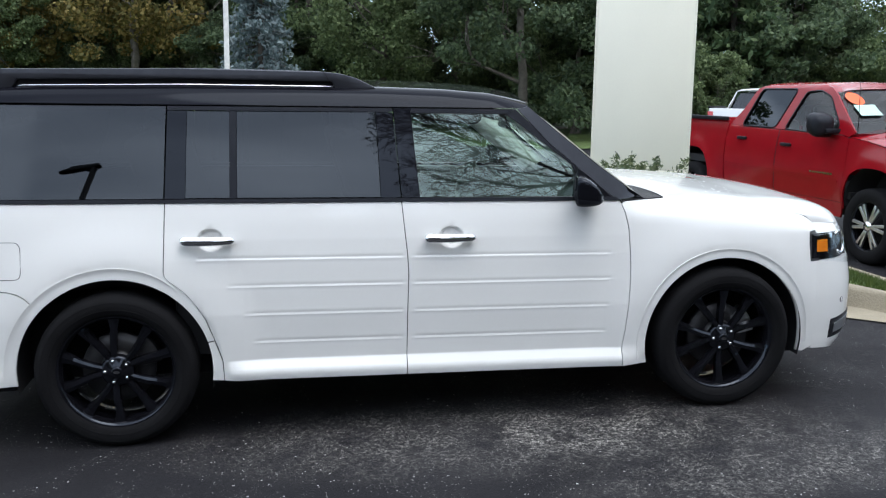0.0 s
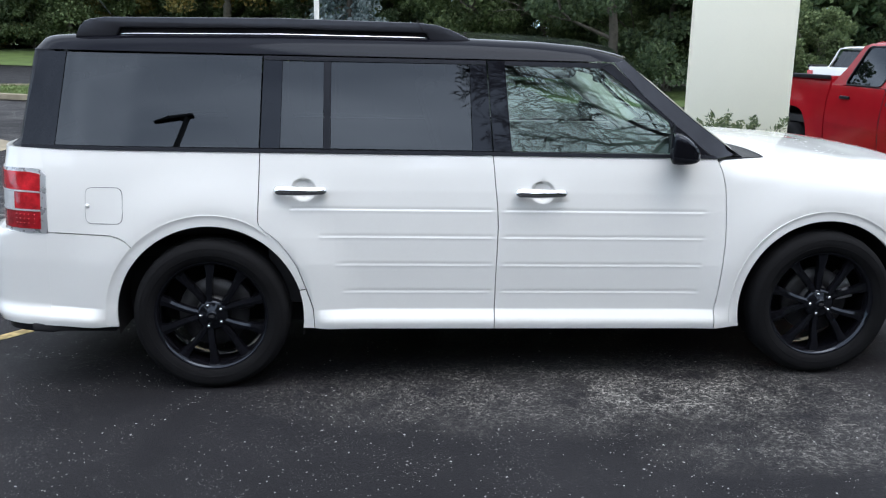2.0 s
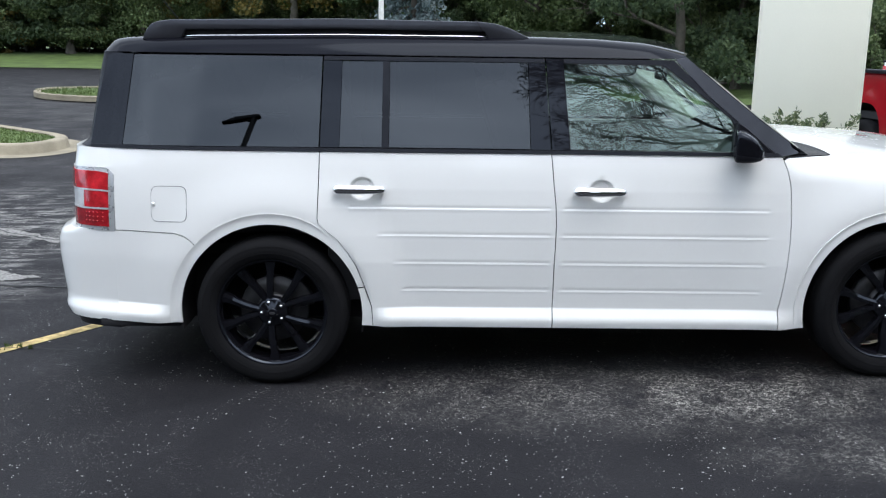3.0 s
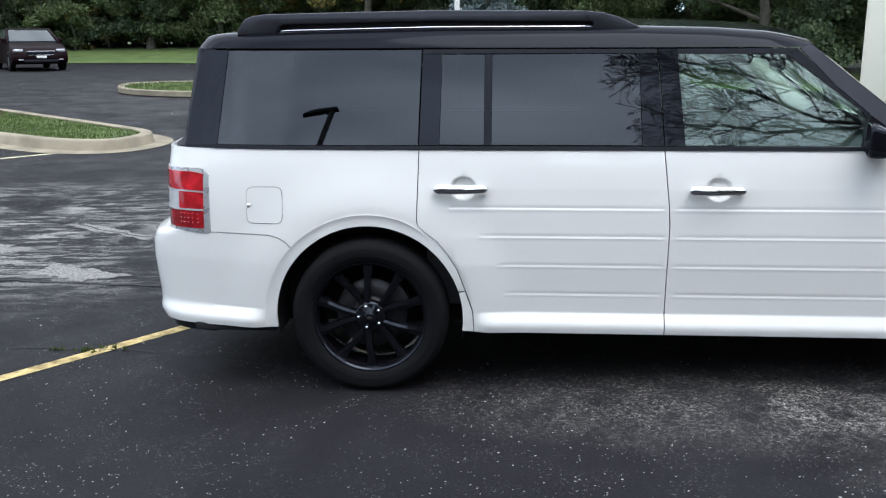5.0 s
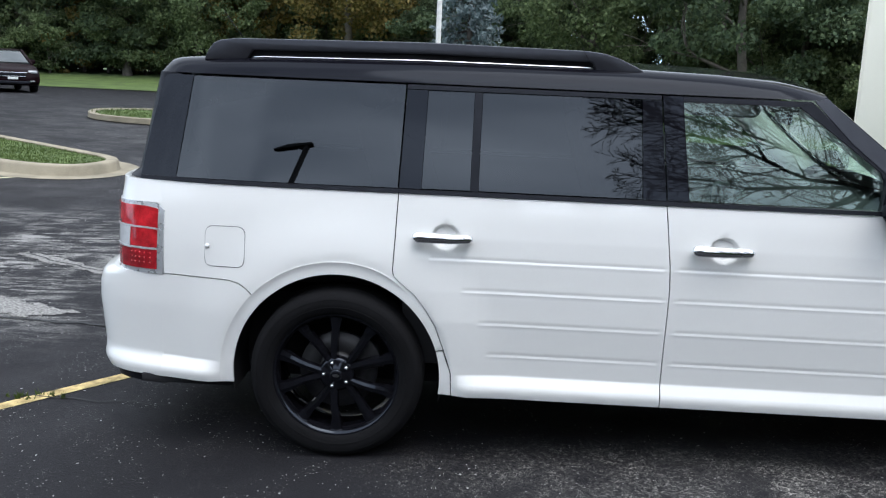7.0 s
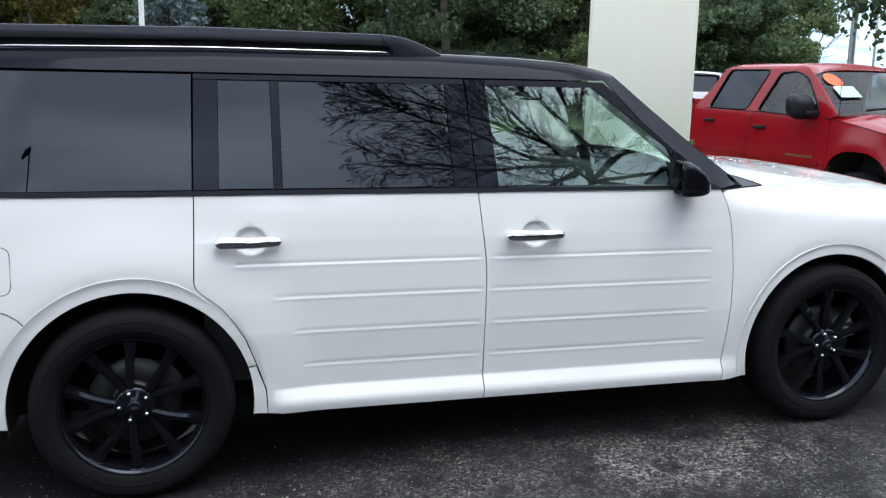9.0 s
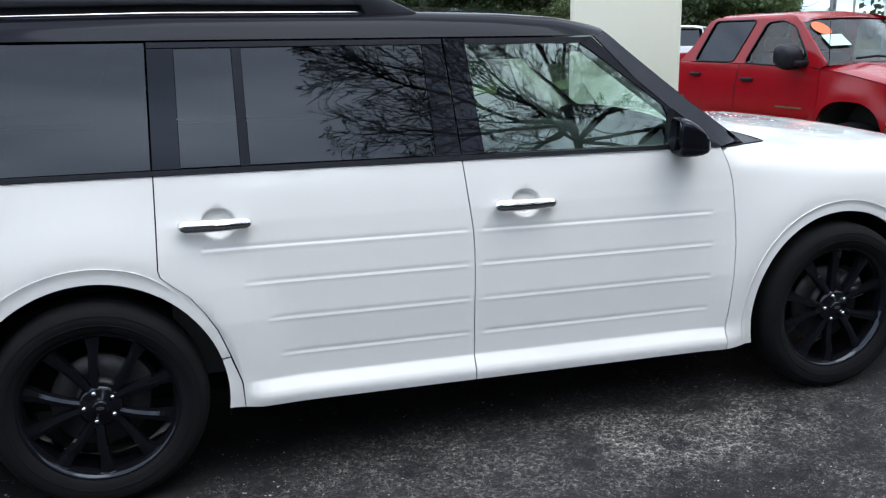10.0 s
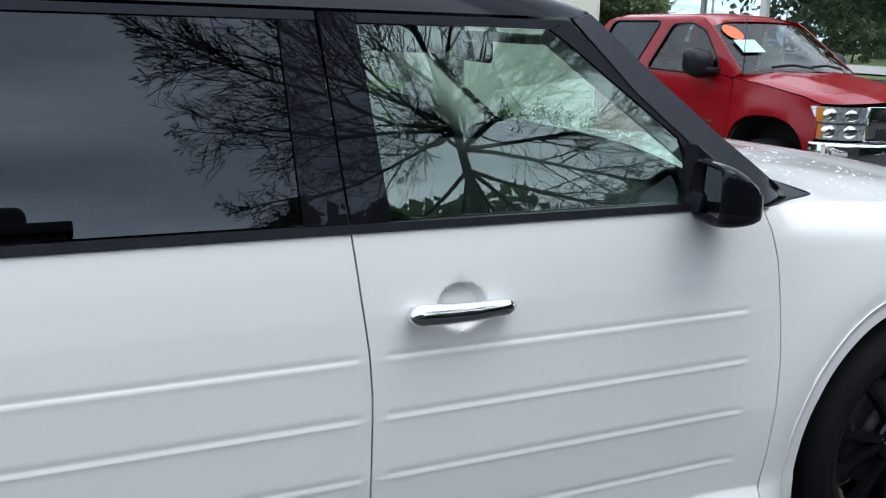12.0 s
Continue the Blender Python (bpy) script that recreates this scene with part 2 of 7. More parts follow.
def add_tube(bm, pts, radii, n=10, flat=1.0, up=(0, 0, 1), caps=True):
    """A tapered tube along points; flat squeezes it across its second axis."""
    pts = [Vector(p) for p in pts]
    rings = []
    for i, p in enumerate(pts):
        d = (pts[min(i + 1, len(pts) - 1)] - pts[max(i - 1, 0)]).normalized()
        a = d.cross(Vector(up))
        if a.length < 1e-3:
            a = d.cross(Vector((1, 0, 0)))
        a.normalize()
        b = a.cross(d)
        r = radii[i] if isinstance(radii, (list, tuple)) else radii
        rings.append([bm.verts.new(p + a * r * flat * math.cos(k * math.tau / n) + b * r * math.sin(k * math.tau / n)) for k in range(n)])
    for r0, r1 in zip(rings, rings[1:]):
        for k in range(n):
            bm.faces.new((r0[k], r0[(k + 1) % n], r1[(k + 1) % n], r1[k]))
    if caps:
        bm.faces.new(rings[0][::-1])
        bm.faces.new(rings[-1])
    return bm


def tube(pts, radii, n=10, flat=1.0, up=(0, 0, 1)):
    return add_tube(bmesh.new(), pts, radii, n, flat, up)


def lathe(profile, n=64, axis="y"):
    """Spins (radius, along) pairs round an axis."""
    bm = bmesh.new()
    rings = []
    for r, h in profile:
        ring = []
        for k in range(n):
            c, s = r * math.cos(k * math.tau / n), r * math.sin(k * math.tau / n)
            ring.append(bm.verts.new((c, h, s) if axis == "y" else (c, s, h)))
        rings.append(ring)
    for r0, r1 in zip(rings, rings[1:]):
        for k in range(n):
            bm.faces.new((r0[k], r1[k], r1[(k + 1) % n], r0[(k + 1) % n]))
    return bm


def loft(nu, nv, f, depth=None):
    """A grid surface f(u, v) with u and v from 0 to 1; depth gives it a thickness along that vector."""
    bm = bmesh.new()
    g = [[bm.verts.new(f(i / nu, j / nv)) for j in range(nv + 1)] for i in range(nu + 1)]
    for i in range(nu):
        for j in range(nv):
            bm.faces.new((g[i][j], g[i + 1][j], g[i + 1][j + 1], g[i][j + 1]))
    if depth:
        rim(bm, depth)
    return bm


def rim(bm, depth):
    """Turns the open border of a sheet into an edge of some depth."""
    es = [e for e in bm.edges if len(e.link_faces) == 1]
    r = bmesh.ops.extrude_edge_only(bm, edges=es)
    vs = [v for v in r["geom"] if isinstance(v, bmesh.types.BMVert)]
    for v in vs:
        v.co += Vector(depth)


def prism(outline, axis, lo, hi, bevel=0.0, seg=2):
    """An outline in two axes, pulled from lo to hi along the third."""
    bm = bmesh.new()

    def place(p, h):
        return {"x": (h, p[0], p[1]), "y": (p[0], h, p[1]), "z": (p[0], p[1], h)}[axis]
    a = [bm.verts.new(place(p, lo)) for p in outline]
    b = [bm.verts.new(place(p, hi)) for p in outline]
    bm.faces.new(a)
    bm.faces.new(b[::-1])
    for i in range(len(a)):
        j = (i + 1) % len(a)
        bm.faces.new((a[j], a[i], b[i], b[j]))
    bmesh.ops.recalc_face_normals(bm, faces=bm.faces)
    if bevel:
        bmesh.ops.bevel(bm, geom=list(bm.edges), offset=bevel, segments=seg, affect="EDGES", profile=0.5)
    return bm


def lerp(xs, ys, x):
    return float(np.interp(x, xs, ys))


def ease(a, b, x):
    t = min(1.0, max(0.0, (x - a) / (b - a)))
    return t * t * (3 - 2 * t)


def round_poly(pts, r, n=5):
    """Rounds the corners of an outline."""
    out = []
    k = len(pts)
    for i in range(k):
        p0, p, p1 = (np.array(pts[j % k], float) for j in (i - 1, i, i + 1))
        a, b = p0 - p, p1 - p
        ra = min(r, np.linalg.norm(a) * 0.45)
        rb = min(r, np.linalg.norm(b) * 0.45)
        s, e = p + a / np.linalg.norm(a) * ra, p + b / np.linalg.norm(b) * rb
        for j in range(n + 1):
            t = j / n
            out.append(tuple((1 - t) ** 2 * s + 2 * t * (1 - t) * p + t * t * e))
    return out

# ---- the lot ----
def ground_z(x, y):
    """The lot rises gently away from the camera and towards the car's nose, and falls again beyond the kerb."""
    near = 0.021 * max(-4.0, min(x, 4.6)) + 0.022 * max(-12.0, min(y, 22.0))
    drop = ease(4.8, 6.6, x)
    beyond = -0.20 + 0.65 * ease(10.0, 26.0, x)
    berm = 0.55 * ease(35.0, 47.0, y) * (1 - ease(2.0, 12.0, x))
    return near * (1 - drop) + beyond * drop + berm


def spread(lo, hi, fine_lo, fine_hi, fine, coarse):
    a = list(np.arange(fine_lo, fine_hi + 1e-6, fine))
    left, right, s = [], [], fine
    p = fine_lo
    while p > lo:
        s = min(s * 1.25, coarse)
        p -= s
        left.append(max(p, lo))
    p, s = fine_hi, fine
    while p < hi:
        s = min(s * 1.25, coarse)
        p += s
        right.append(min(p, hi))
    return left[::-1] + a + right


gx, gy = spread(-600, 600, -12, 12, 0.4, 120), spread(-600, 600, -8, 50, 0.5, 120)
bm = bmesh.new()
gv = [[bm.verts.new((x, y, ground_z(x, y))) for y in gy] for x in gx]
for i in range(len(gx) - 1):
    for j in range(len(gy) - 1):
        bm.faces.new((gv[i][j], gv[i + 1][j], gv[i + 1][j + 1], gv[i][j + 1]))


def asphalt():
    m = bpy.data.materials.new("worn_sealed_asphalt")
    m.use_nodes = True
    n, l = m.node_tree.nodes, m.node_tree.links
    b = n["Principled BSDF"]
    tc = n.new("ShaderNodeTexCoord")

    def noise_tex(scale, detail=4, stretch=None, rough=0.5):
        t = n.new("ShaderNodeTexNoise")
        t.inputs["Scale"].default_value, t.inputs["Detail"].default_value, t.inputs["Roughness"].default_value = scale, detail, rough
        if stretch:
            mp = n.new("ShaderNodeMapping")
            mp.inputs["Rotation"].default_value, mp.inputs["Scale"].default_value = (0, 0, stretch[2]), (stretch[0], stretch[1], 1)
            l.new(tc.outputs["Object"], mp.inputs[0])
            l.new(mp.outputs[0], t.inputs["Vector"])
        else:
            l.new(tc.outputs["Object"], t.inputs["Vector"])
        return t.outputs["Fac"]

    def math_node(op, a, c):
        t = n.new("ShaderNodeMath")
        t.operation = op
        t.use_clamp = op != "MULTIPLY_ADD"
        for k, v in enumerate((a, c)):
            if isinstance(v, (int, float)):
                t.inputs[k].default_value = v
            else:
                l.new(v, t.inputs[k])
        return t.outputs[0]

    def step_node(v, lo, hi):
        t = n.new("ShaderNodeMapRange")
        t.inputs["From Min"].default_value, t.inputs["From Max"].default_value = lo, hi
        l.new(v, t.inputs["Value"])
        return t.outputs[0]

    def blob(x, y, rx, ry, turn=0.0):
        mp = n.new("ShaderNodeMapping")
        mp.vector_type = "TEXTURE"
        mp.inputs["Location"].default_value, mp.inputs["Rotation"].default_value, mp.inputs["Scale"].default_value = (x, y, 0), (0, 0, turn), (rx, ry, 50)
        l.new(tc.outputs["Object"], mp.inputs[0])
        g = n.new("ShaderNodeTexGradient")
        g.gradient_type = "SPHERICAL"
        l.new(mp.outputs[0], g.inputs[0])
        return step_node(g.outputs["Fac"], 0.0, 0.6)

    tone = n.new("ShaderNodeValToRGB")
    tone.color_ramp.elements[0].position, tone.color_ramp.elements[0].color = 0.35, (0.0123, 0.0119, 0.0138, 1)
    tone.color_ramp.elements[1].position, tone.color_ramp.elements[1].color = 0.7, (0.0217, 0.0212, 0.0236, 1)
    l.new(noise_tex(0.9, 6), tone.inputs[0])
    col = tone.outputs[0]

    def over(base, fac, c):
        t = n.new("ShaderNodeMix")
        t.data_type = "RGBA"
        l.new(fac, t.inputs["Factor"])
        l.new(base, t.inputs["A"])
        t.inputs["B"].default_value = (*c, 1)
        return t.outputs["Result"]

    def curls(scale, width):
        """Short bent pale flakes: where a fine noise crosses its middle."""
        t = n.new("ShaderNodeMath")
        t.operation = "COMPARE"
        t.inputs[1].default_value, t.inputs[2].default_value = 0.5, width
        l.new(noise_tex(scale, 1.5, rough=0.6), t.inputs[0])
        return t.outputs[0]

    flakes = math_node("MULTIPLY", curls(84, 0.036), step_node(noise_tex(44, 3), 0.48, 0.58))
    small = math_node("MULTIPLY", curls(150, 0.05), step_node(noise_tex(70, 3), 0.44, 0.55))
    grit = math_node("MAXIMUM", flakes, math_node("MULTIPLY", small, 0.4))
    # the sealer has worn off to bare stone in a long patch beside the car
    bare = math_node("MAXIMUM", math_node("MULTIPLY", blob(1.85, -0.15, 1.8, 0.55, -0.03), 0.55), blob(2.25, -0.20, 0.8, 0.36, -0.03))
    bare = math_node("MAXIMUM", bare, math_node("MULTIPLY", blob(3.0, -0.72, 1.2, 0.34, 0.12), 0.55))
    bare = math_node("MAXIMUM", bare, math_node("MULTIPLY", blob(3.2, -0.42, 1.0, 0.45, -0.5), 0.40))
    bare = math_node("MULTIPLY", bare, step_node(noise_tex(4.5, 6, rough=0.7), 0.34, 0.60))
    col = over(col, math_node("MULTIPLY", bare, grit), (0.58, 0.56, 0.51))
    col = over(col, math_node("MULTIPLY", bare, math_node("MULTIPLY", step_node(noise_tex(170, 4, rough=0.8), 0.46, 0.62), 0.16)), (0.26, 0.25, 0.23))
    # pale streaks round the drain
    streak = math_node("MULTIPLY", step_node(noise_tex(1.6, 10, (1.2, 5.0, -0.32), 0.78), 0.49, 0.535), step_node(noise_tex(0.9, 5, rough=0.6), 0.41, 0.54))
    around = math_node("MAXIMUM", blob(-3.8, 3.5, 3.9, 2.7), math_node("MULTIPLY", blob(-9.0, 14.0, 14.0, 9.0), 0.16))
    fine_grit = step_node(noise_tex(85, 5, rough=0.8), 0.40, 0.58)
    col = over(col, math_node("MULTIPLY", math_node("MULTIPLY", streak, around), math_node("MULTIPLY", fine_grit, 0.95)), (0.44, 0.43, 0.405))
    # scattered pale stones
    for scale, size, share, lo, hi, tint in ((34, 0.15, 0.90, 0.42, 0.54, 0.55), (75, 0.24, 0.88, 0.44, 0.58, 0.42), (140, 0.28, 0.80, 0.46, 0.62, 0.26)):
        vor = n.new("ShaderNodeTexVoronoi")
        vor.inputs["Scale"].default_value = scale
        warp = n.new("ShaderNodeVectorMath")
        warp.operation = "ADD"
        wob = n.new("ShaderNodeTexNoise")
        wob.inputs["Scale"].default_value = scale * 1.3
        l.new(tc.outputs["Object"], wob.inputs["Vector"])
        soft = n.new("ShaderNodeVectorMath")
        soft.operation = "SCALE"
        soft.inputs["Scale"].default_value = 0.9 / scale
        l.new(wob.outputs["Color"], soft.inputs[0])
        l.new(tc.outputs["Object"], warp.inputs[0])
        l.new(soft.outputs[0], warp.inputs[1])
        l.new(warp.outputs[0], vor.inputs["Vector"])
        pick = n.new("ShaderNodeSeparateColor")
        l.new(vor.outputs["Color"], pick.inputs[0])
        chips = math_node("MULTIPLY", math_node("LESS_THAN", vor.outputs["Distance"], size), math_node("GREATER_THAN", pick.outputs[0], share))
        chips = math_node("MULTIPLY", chips, step_node(noise_tex(1.3 + scale * 0.02, 4), lo, hi))
        col = over(col, chips, (tint, tint * 0.98, tint * 0.95))
    l.new(col, b.inputs["Base Color"])
    rough = n.new("ShaderNodeMapRange")
    rough.inputs["To Min"].default_value, rough.inputs["To Max"].default_value = 0.42, 0.78
    l.new(noise_tex(2.2, 5), rough.inputs["Value"])
    l.new(rough.outputs[0], b.inputs["Roughness"])
    b.inputs["Specular IOR Level"].default_value = 0.10
    bp = n.new("ShaderNodeBump")
    bp.inputs["Strength"].default_value, bp.inputs["Distance"].default_value = 0.7, 0.008
    l.new(noise_tex(110, 5, rough=0.75), bp.inputs["Height"])
    l.new(bp.outputs[0], b.inputs["Normal"])
    return m


M_ASPHALT = asphalt()
tagged(part("ground", bm, M_ASPHALT), "dark sealed asphalt lot with pale worn patches", "ground", kind="structure")


def strip_on_ground(name, pts, half, material, label, lift=0.004):
    """A painted line: a thin band along points on the lot."""
    b = bmesh.new()
    rows = []
    for i, p in enumerate(pts):
        p = Vector(p)
        d = (Vector(pts[min(i + 1, len(pts) - 1)]) - Vector(pts[max(i - 1, 0)])).normalized()
        s = Vector((-d.y, d.x)) * half
        rows.append([b.verts.new((q.x, q.y, ground_z(q.x, q.y) + lift)) for q in (p + s, p - s)])
    for a, c in zip(rows, rows[1:]):
        b.faces.new((a[0], a[1], c[1], c[0]))
    bmesh.ops.recalc_face_normals(b, faces=b.faces)
    return tagged(part(name, b, material), label, "road marking", kind="structure")


def line_pts(p, q, n=16):
    return [(p[0] + (q[0] - p[0]) * i / n, p[1] + (q[1] - p[1]) * i / n) for i in range(n + 1)]


strip_on_ground("parking_line", line_pts((0.29, 2.61), (-4.955, -3.25), 40), 0.041, M_YELLOW, "worn yellow parking bay line")

# ---- the white car: square to itself, rear axle at x = 0, its near side at y = 0 ----
MID = 0.965
REAR_W, FRONT_W = (0.0, 0.365, 0.435), (2.995, 0.420, 0.430)
SIDE_Z = (0.25, 0.31, 0.335, 0.350, 0.398, 0.402, 0.49, 0.624, 0.75, 0.88, 0.97, 1.06, 1.14, 1.577, 1.62, 1.66)
SIDE_Y = (0.020, -0.002, -0.006, -0.005, 0.0235, 0.025, 0.024, 0.022, 0.029, 0.042, 0.057, 0.077, 0.100, 0.260, 0.285, 0.34)
_zz = np.linspace(SIDE_Z[0], SIDE_Z[-1], 600)
_yy = np.interp(_zz, SIDE_Z, SIDE_Y)
_k = np.hanning(7)
_ys = np.convolve(np.pad(_yy, 3, mode="edge"), _k / _k.sum(), mode="valid")
STRIPS = ((0.882, 0.368, 1.334, 1.384, 2.372), (0.755, 0.508, 1.334, 1.384, 2.372), (0.622, 0.585, 1.332, 1.384, 2.364), (0.488, 0.624, 1.332, 1.384, 2.354))
HANDLES = ((0.30, 0.545), (1.432, 1.680))
HAND_Z = 0.970


def fender_top(x):
    return lerp((2.40, 2.46, 2.7, 2.95, 3.12, 3.3, 3.44, 3.48, 3.52, 3.6), (1.132, 1.132, 1.128, 1.114, 1.100, 1.076, 1.050, 1.038, 1.003, 0.97), x)


def side(x, z):
    """How far in the near flank lies at a place along the car and a height."""
    y = float(np.interp(z, SIDE_Z, SIDE_Y)) if z < 0.42 else float(np.interp(z, _zz, _ys))
    # sill flare fades out towards the arches
    if z < 0.41:
        w = ease(0.47, 0.56, x) * (1 - ease(2.44, 2.56, x))
        w = max(w, 1 - ease(-0.56, -0.46, x))
        y = y * w + 0.022 * (1 - w)
    # plan curve of both ends
    if x < -0.35:
        y += lerp((-1.02, -0.95, -0.88, -0.75, -0.6, -0.35), (0.20, 0.115, 0.078, 0.042, 0.018, 0.0), x)
    if x > 3.05:
        y += lerp((3.05, 3.25, 3.4, 3.5, 3.58, 3.7), (0.0, 0.010, 0.026, 0.048, 0.078, 0.16), x)
    # swollen arches
    for cx, cz, r in (REAR_W, FRONT_W):
        d = math.hypot(x - cx, z - cz)
        if z < cz + 0.75 and d < r + 0.28:
            up = ease(cz - 0.30, cz + 0.10, z)
            y -= (0.023 * (1 - ease(r + 0.045, r + 0.30, d))) * up
            y += 0.007 * (1 - ease(r + 0.035, r + 0.050, d)) * up
    # shoulder of the wing rolls over into the bonnet
    if x > 2.42 and z > 0.95:
        t = (z - (fender_top(x) - 0.10)) / 0.10
        if t > 0:
            y += 0.045 * min(t, 1.3) ** 2.2 * ease(2.42, 2.6, x)
    return y


def door_skin(x, z):
    y = side(x, z)
    for sz, a, b, c, d in STRIPS:
        if abs(z - sz) < 0.02 and (a < x < b or c < x < d):
            end = min(1.0, min(abs(x - e) for e in (a, b, c, d)) / 0.012)
            t = (z - sz) / 0.0055
            y += end * (0.0021 * math.exp(-(t - 0.6) ** 2) - 0.0014 * math.exp(-(t + 0.9) ** 2))
    for a, b in HANDLES:
        cx = (a + b) / 2 + 0.012
        d = math.hypot((x - cx) / 0.060, (z - HAND_Z - 0.002) / 0.053)
        if d < 1:
            y += 0.024 * (1 - ease(0.74, 1.0, d))
    return y


def sheet(outline, f, step=0.035, xs=(), zs=(), depth=0.014, holes=()):
    """A body panel: an outline in x and z, cut fine, laid on the surface y = f(x, z), with a turned-in edge."""
    bm = bmesh.new()
    if holes:
        loops = []
        for ring_pts in (outline, *holes):
            vs = [bm.verts.new((x, 0, z)) for x, z in ring_pts]
            loops += [bm.edges.new((vs[i - 1], vs[i])) for i in range(len(vs))]
        bmesh.ops.triangle_fill(bm, edges=loops, use_beauty=True, use_dissolve=False)
    else:
        bm.faces.new([bm.verts.new((x, 0, z)) for x, z in outline])
    px, pz = [p[0] for p in outline], [p[1] for p in outline]
    cx = sorted(set(np.arange(math.ceil(min(px) / step) * step, max(px), step).round(4)) | set(xs))
    cz = sorted(set(np.arange(math.ceil(min(pz) / step) * step, max(pz), step).round(4)) | set(zs))
    for axis, cuts in (((1, 0, 0), cx), ((0, 0, 1), cz)):
        for c in cuts:
            bmesh.ops.bisect_plane(bm, geom=bm.verts[:] + bm.edges[:] + bm.faces[:], dist=0.0006, plane_co=Vector(axis) * float(c), plane_no=axis)
    for v in bm.verts:
        v.co.y = f(v.co.x, v.co.z)
    bmesh.ops.recalc_face_normals(bm, faces=bm.faces)
    bm.faces.ensure_lookup_table()
    if sum(fc.normal.y * fc.calc_area() for fc in bm.faces) > 0:
        bmesh.ops.reverse_faces(bm, faces=bm.faces)
    if depth:
        rim(bm, (0, depth, 0))
    return bm


def mirrored(bm):
    out = bm.copy()
    for v in out.verts:
        v.co.y = 2 * MID - v.co.y
    bmesh.ops.reverse_faces(out, faces=out.faces)
    return out


def pair(name, bm, material, parent, label=""):
    """The same panel on both flanks; returns the near one."""
    far = mirrored(bm)
    near = part(name, bm, material, parent, label)
    part(name, far, material, parent, label)
    return near


def arc(c, a0, a1, n):
    cx, cz, r = c
    return [(cx + r * math.cos(radians(a0 + (a1 - a0) * i / n)), cz + r * math.sin(radians(a0 + (a1 - a0) * i / n))) for i in range(n + 1)]


car = thing("car", LEAN, "white family SUV with black roof, black wheels and tinted rear glass", "car")

# flank panels
BELT = 1.137
RD_REAR = [(0.480, 0.405), (0.446, 0.504), (0.407, 0.604), (0.366, 0.672), (0.318, 0.734), (0.249, 0.788), (0.229, 0.808), (0.224, 0.83), (0.228, 0.96), (0.232, BELT)]
SPLIT = [(1.3285, BELT), (1.341, 1.0), (1.352, 0.9), (1.357, 0.807), (1.355, 0.7), (1.3525, 0.609), (1.3505, 0.309)]
FD_FRONT = [(2.443, 0.309), (2.441, 0.386), (2.455, 0.5), (2.467, 0.636), (2.474, 0.75), (2.4745, 0.833), (2.472, 0.92), (2.467, 1.004), (2.452, 1.075), (2.434, 1.12), (2.426, BELT)]
strip_cuts = [s[0] + d for s in STRIPS for d in (-0.021, -0.014, -0.009, -0.004, 0.001, 0.006, 0.011, 0.019)]
sill_cuts = [0.31, 0.322, 0.335, 0.350, 0.364, 0.378, 0.392, 0.398, 0.402, 0.407, 0.42]
pocket_z = [HAND_Z + 0.0065 * i for i in range(-9, 10)]
gap = 0.0022
rear_door = pair("rear_door", sheet([(x + gap, z) for x, z in RD_REAR] + [(x - gap, z) for x, z in SPLIT] + [(0.487, 0.309)], door_skin, 0.034,
                 xs=[0.434 + 0.0075 * i for i in range(-9, 10)] + [0.368, 0.38, 1.322, 1.333, 0.50, 0.513, 0.58, 0.59, 0.62, 0.63], zs=strip_cuts + pocket_z + sill_cuts), M_WHITE, car, "white pressed door with four ribs")
front_door = pair("front_door", sheet([(x + gap, z) for x, z in reversed(SPLIT)] + [(x - gap, z) for x, z in reversed(FD_FRONT)], door_skin, 0.034,
                  xs=[1.568 + 0.0075 * i for i in range(-9, 10)] + [1.385, 1.397, 2.340, 2.352, 2.362, 2.371], zs=strip_cuts + pocket_z + sill_cuts), M_WHITE, car, "white pressed door with four ribs")
LAMP_EDGE = [(-0.742, 0.757), (-0.745, 1.0), (-0.752, 1.022), (-0.775, 1.040), (-0.885, 1.052)]
quarter = [(x - gap, z) for x, z in reversed(RD_REAR[1:])] + [(0.4185, 0.500)] + arc(REAR_W, 18, 134.5, 26) + [(-0.345, 0.692), (-0.377, 0.724), (-0.41, 0.743), (-0.453, 0.753)] + LAMP_EDGE + [(-0.868, BELT)]
pair("quarter_panel", sheet(quarter, side, 0.03, xs=[-0.1 - 0.02 * i for i in range(40)]), M_WHITE, car)
pair("arch_corner", sheet([(0.4437, 0.4972), (0.4775, 0.403), (0.4845, 0.309), (0.4310, 0.309)] + arc(REAR_W, -7, 17, 6), side, 0.03), M_WHITE, car)
wing = [(x + gap, z) for x, z in FD_FRONT[:-1]] + [(2.46, fender_top(2.46))] + [(2.5 + 0.05 * i, fender_top(2.5 + 0.05 * i)) for i in range(21)]
wing += [(3.53, 0.972), (3.476, 0.966), (3.472, 0.90), (3.478, 0.813), (3.535, 0.809), (3.52, 0.70), (3.52, 0.36)] + [(3.46, 0.335)] + arc(FRONT_W, -10, 194, 40) + [(2.452, 0.309)]
pair("front_wing", sheet(wing, side, 0.03), M_WHITE, car)


# a flat lip runs round each wheel arch, ending in a crease
def arch_lip(c, a0, a1, wide):
    cx, cz, r = c

    def at(u, v):
        a = a0 + (a1 - a0) * u
        q = r + 0.001 + wide(a) * v
        x, z = cx + q * math.cos(radians(a)), cz + q * math.sin(radians(a))
        return (x, side(x, z) - 0.0022 - 0.001 * v, z)
    bm = loft(80, 4, at, (0, 0.006, 0))
    bmesh.ops.recalc_face_normals(bm, faces=bm.faces)
    return bm


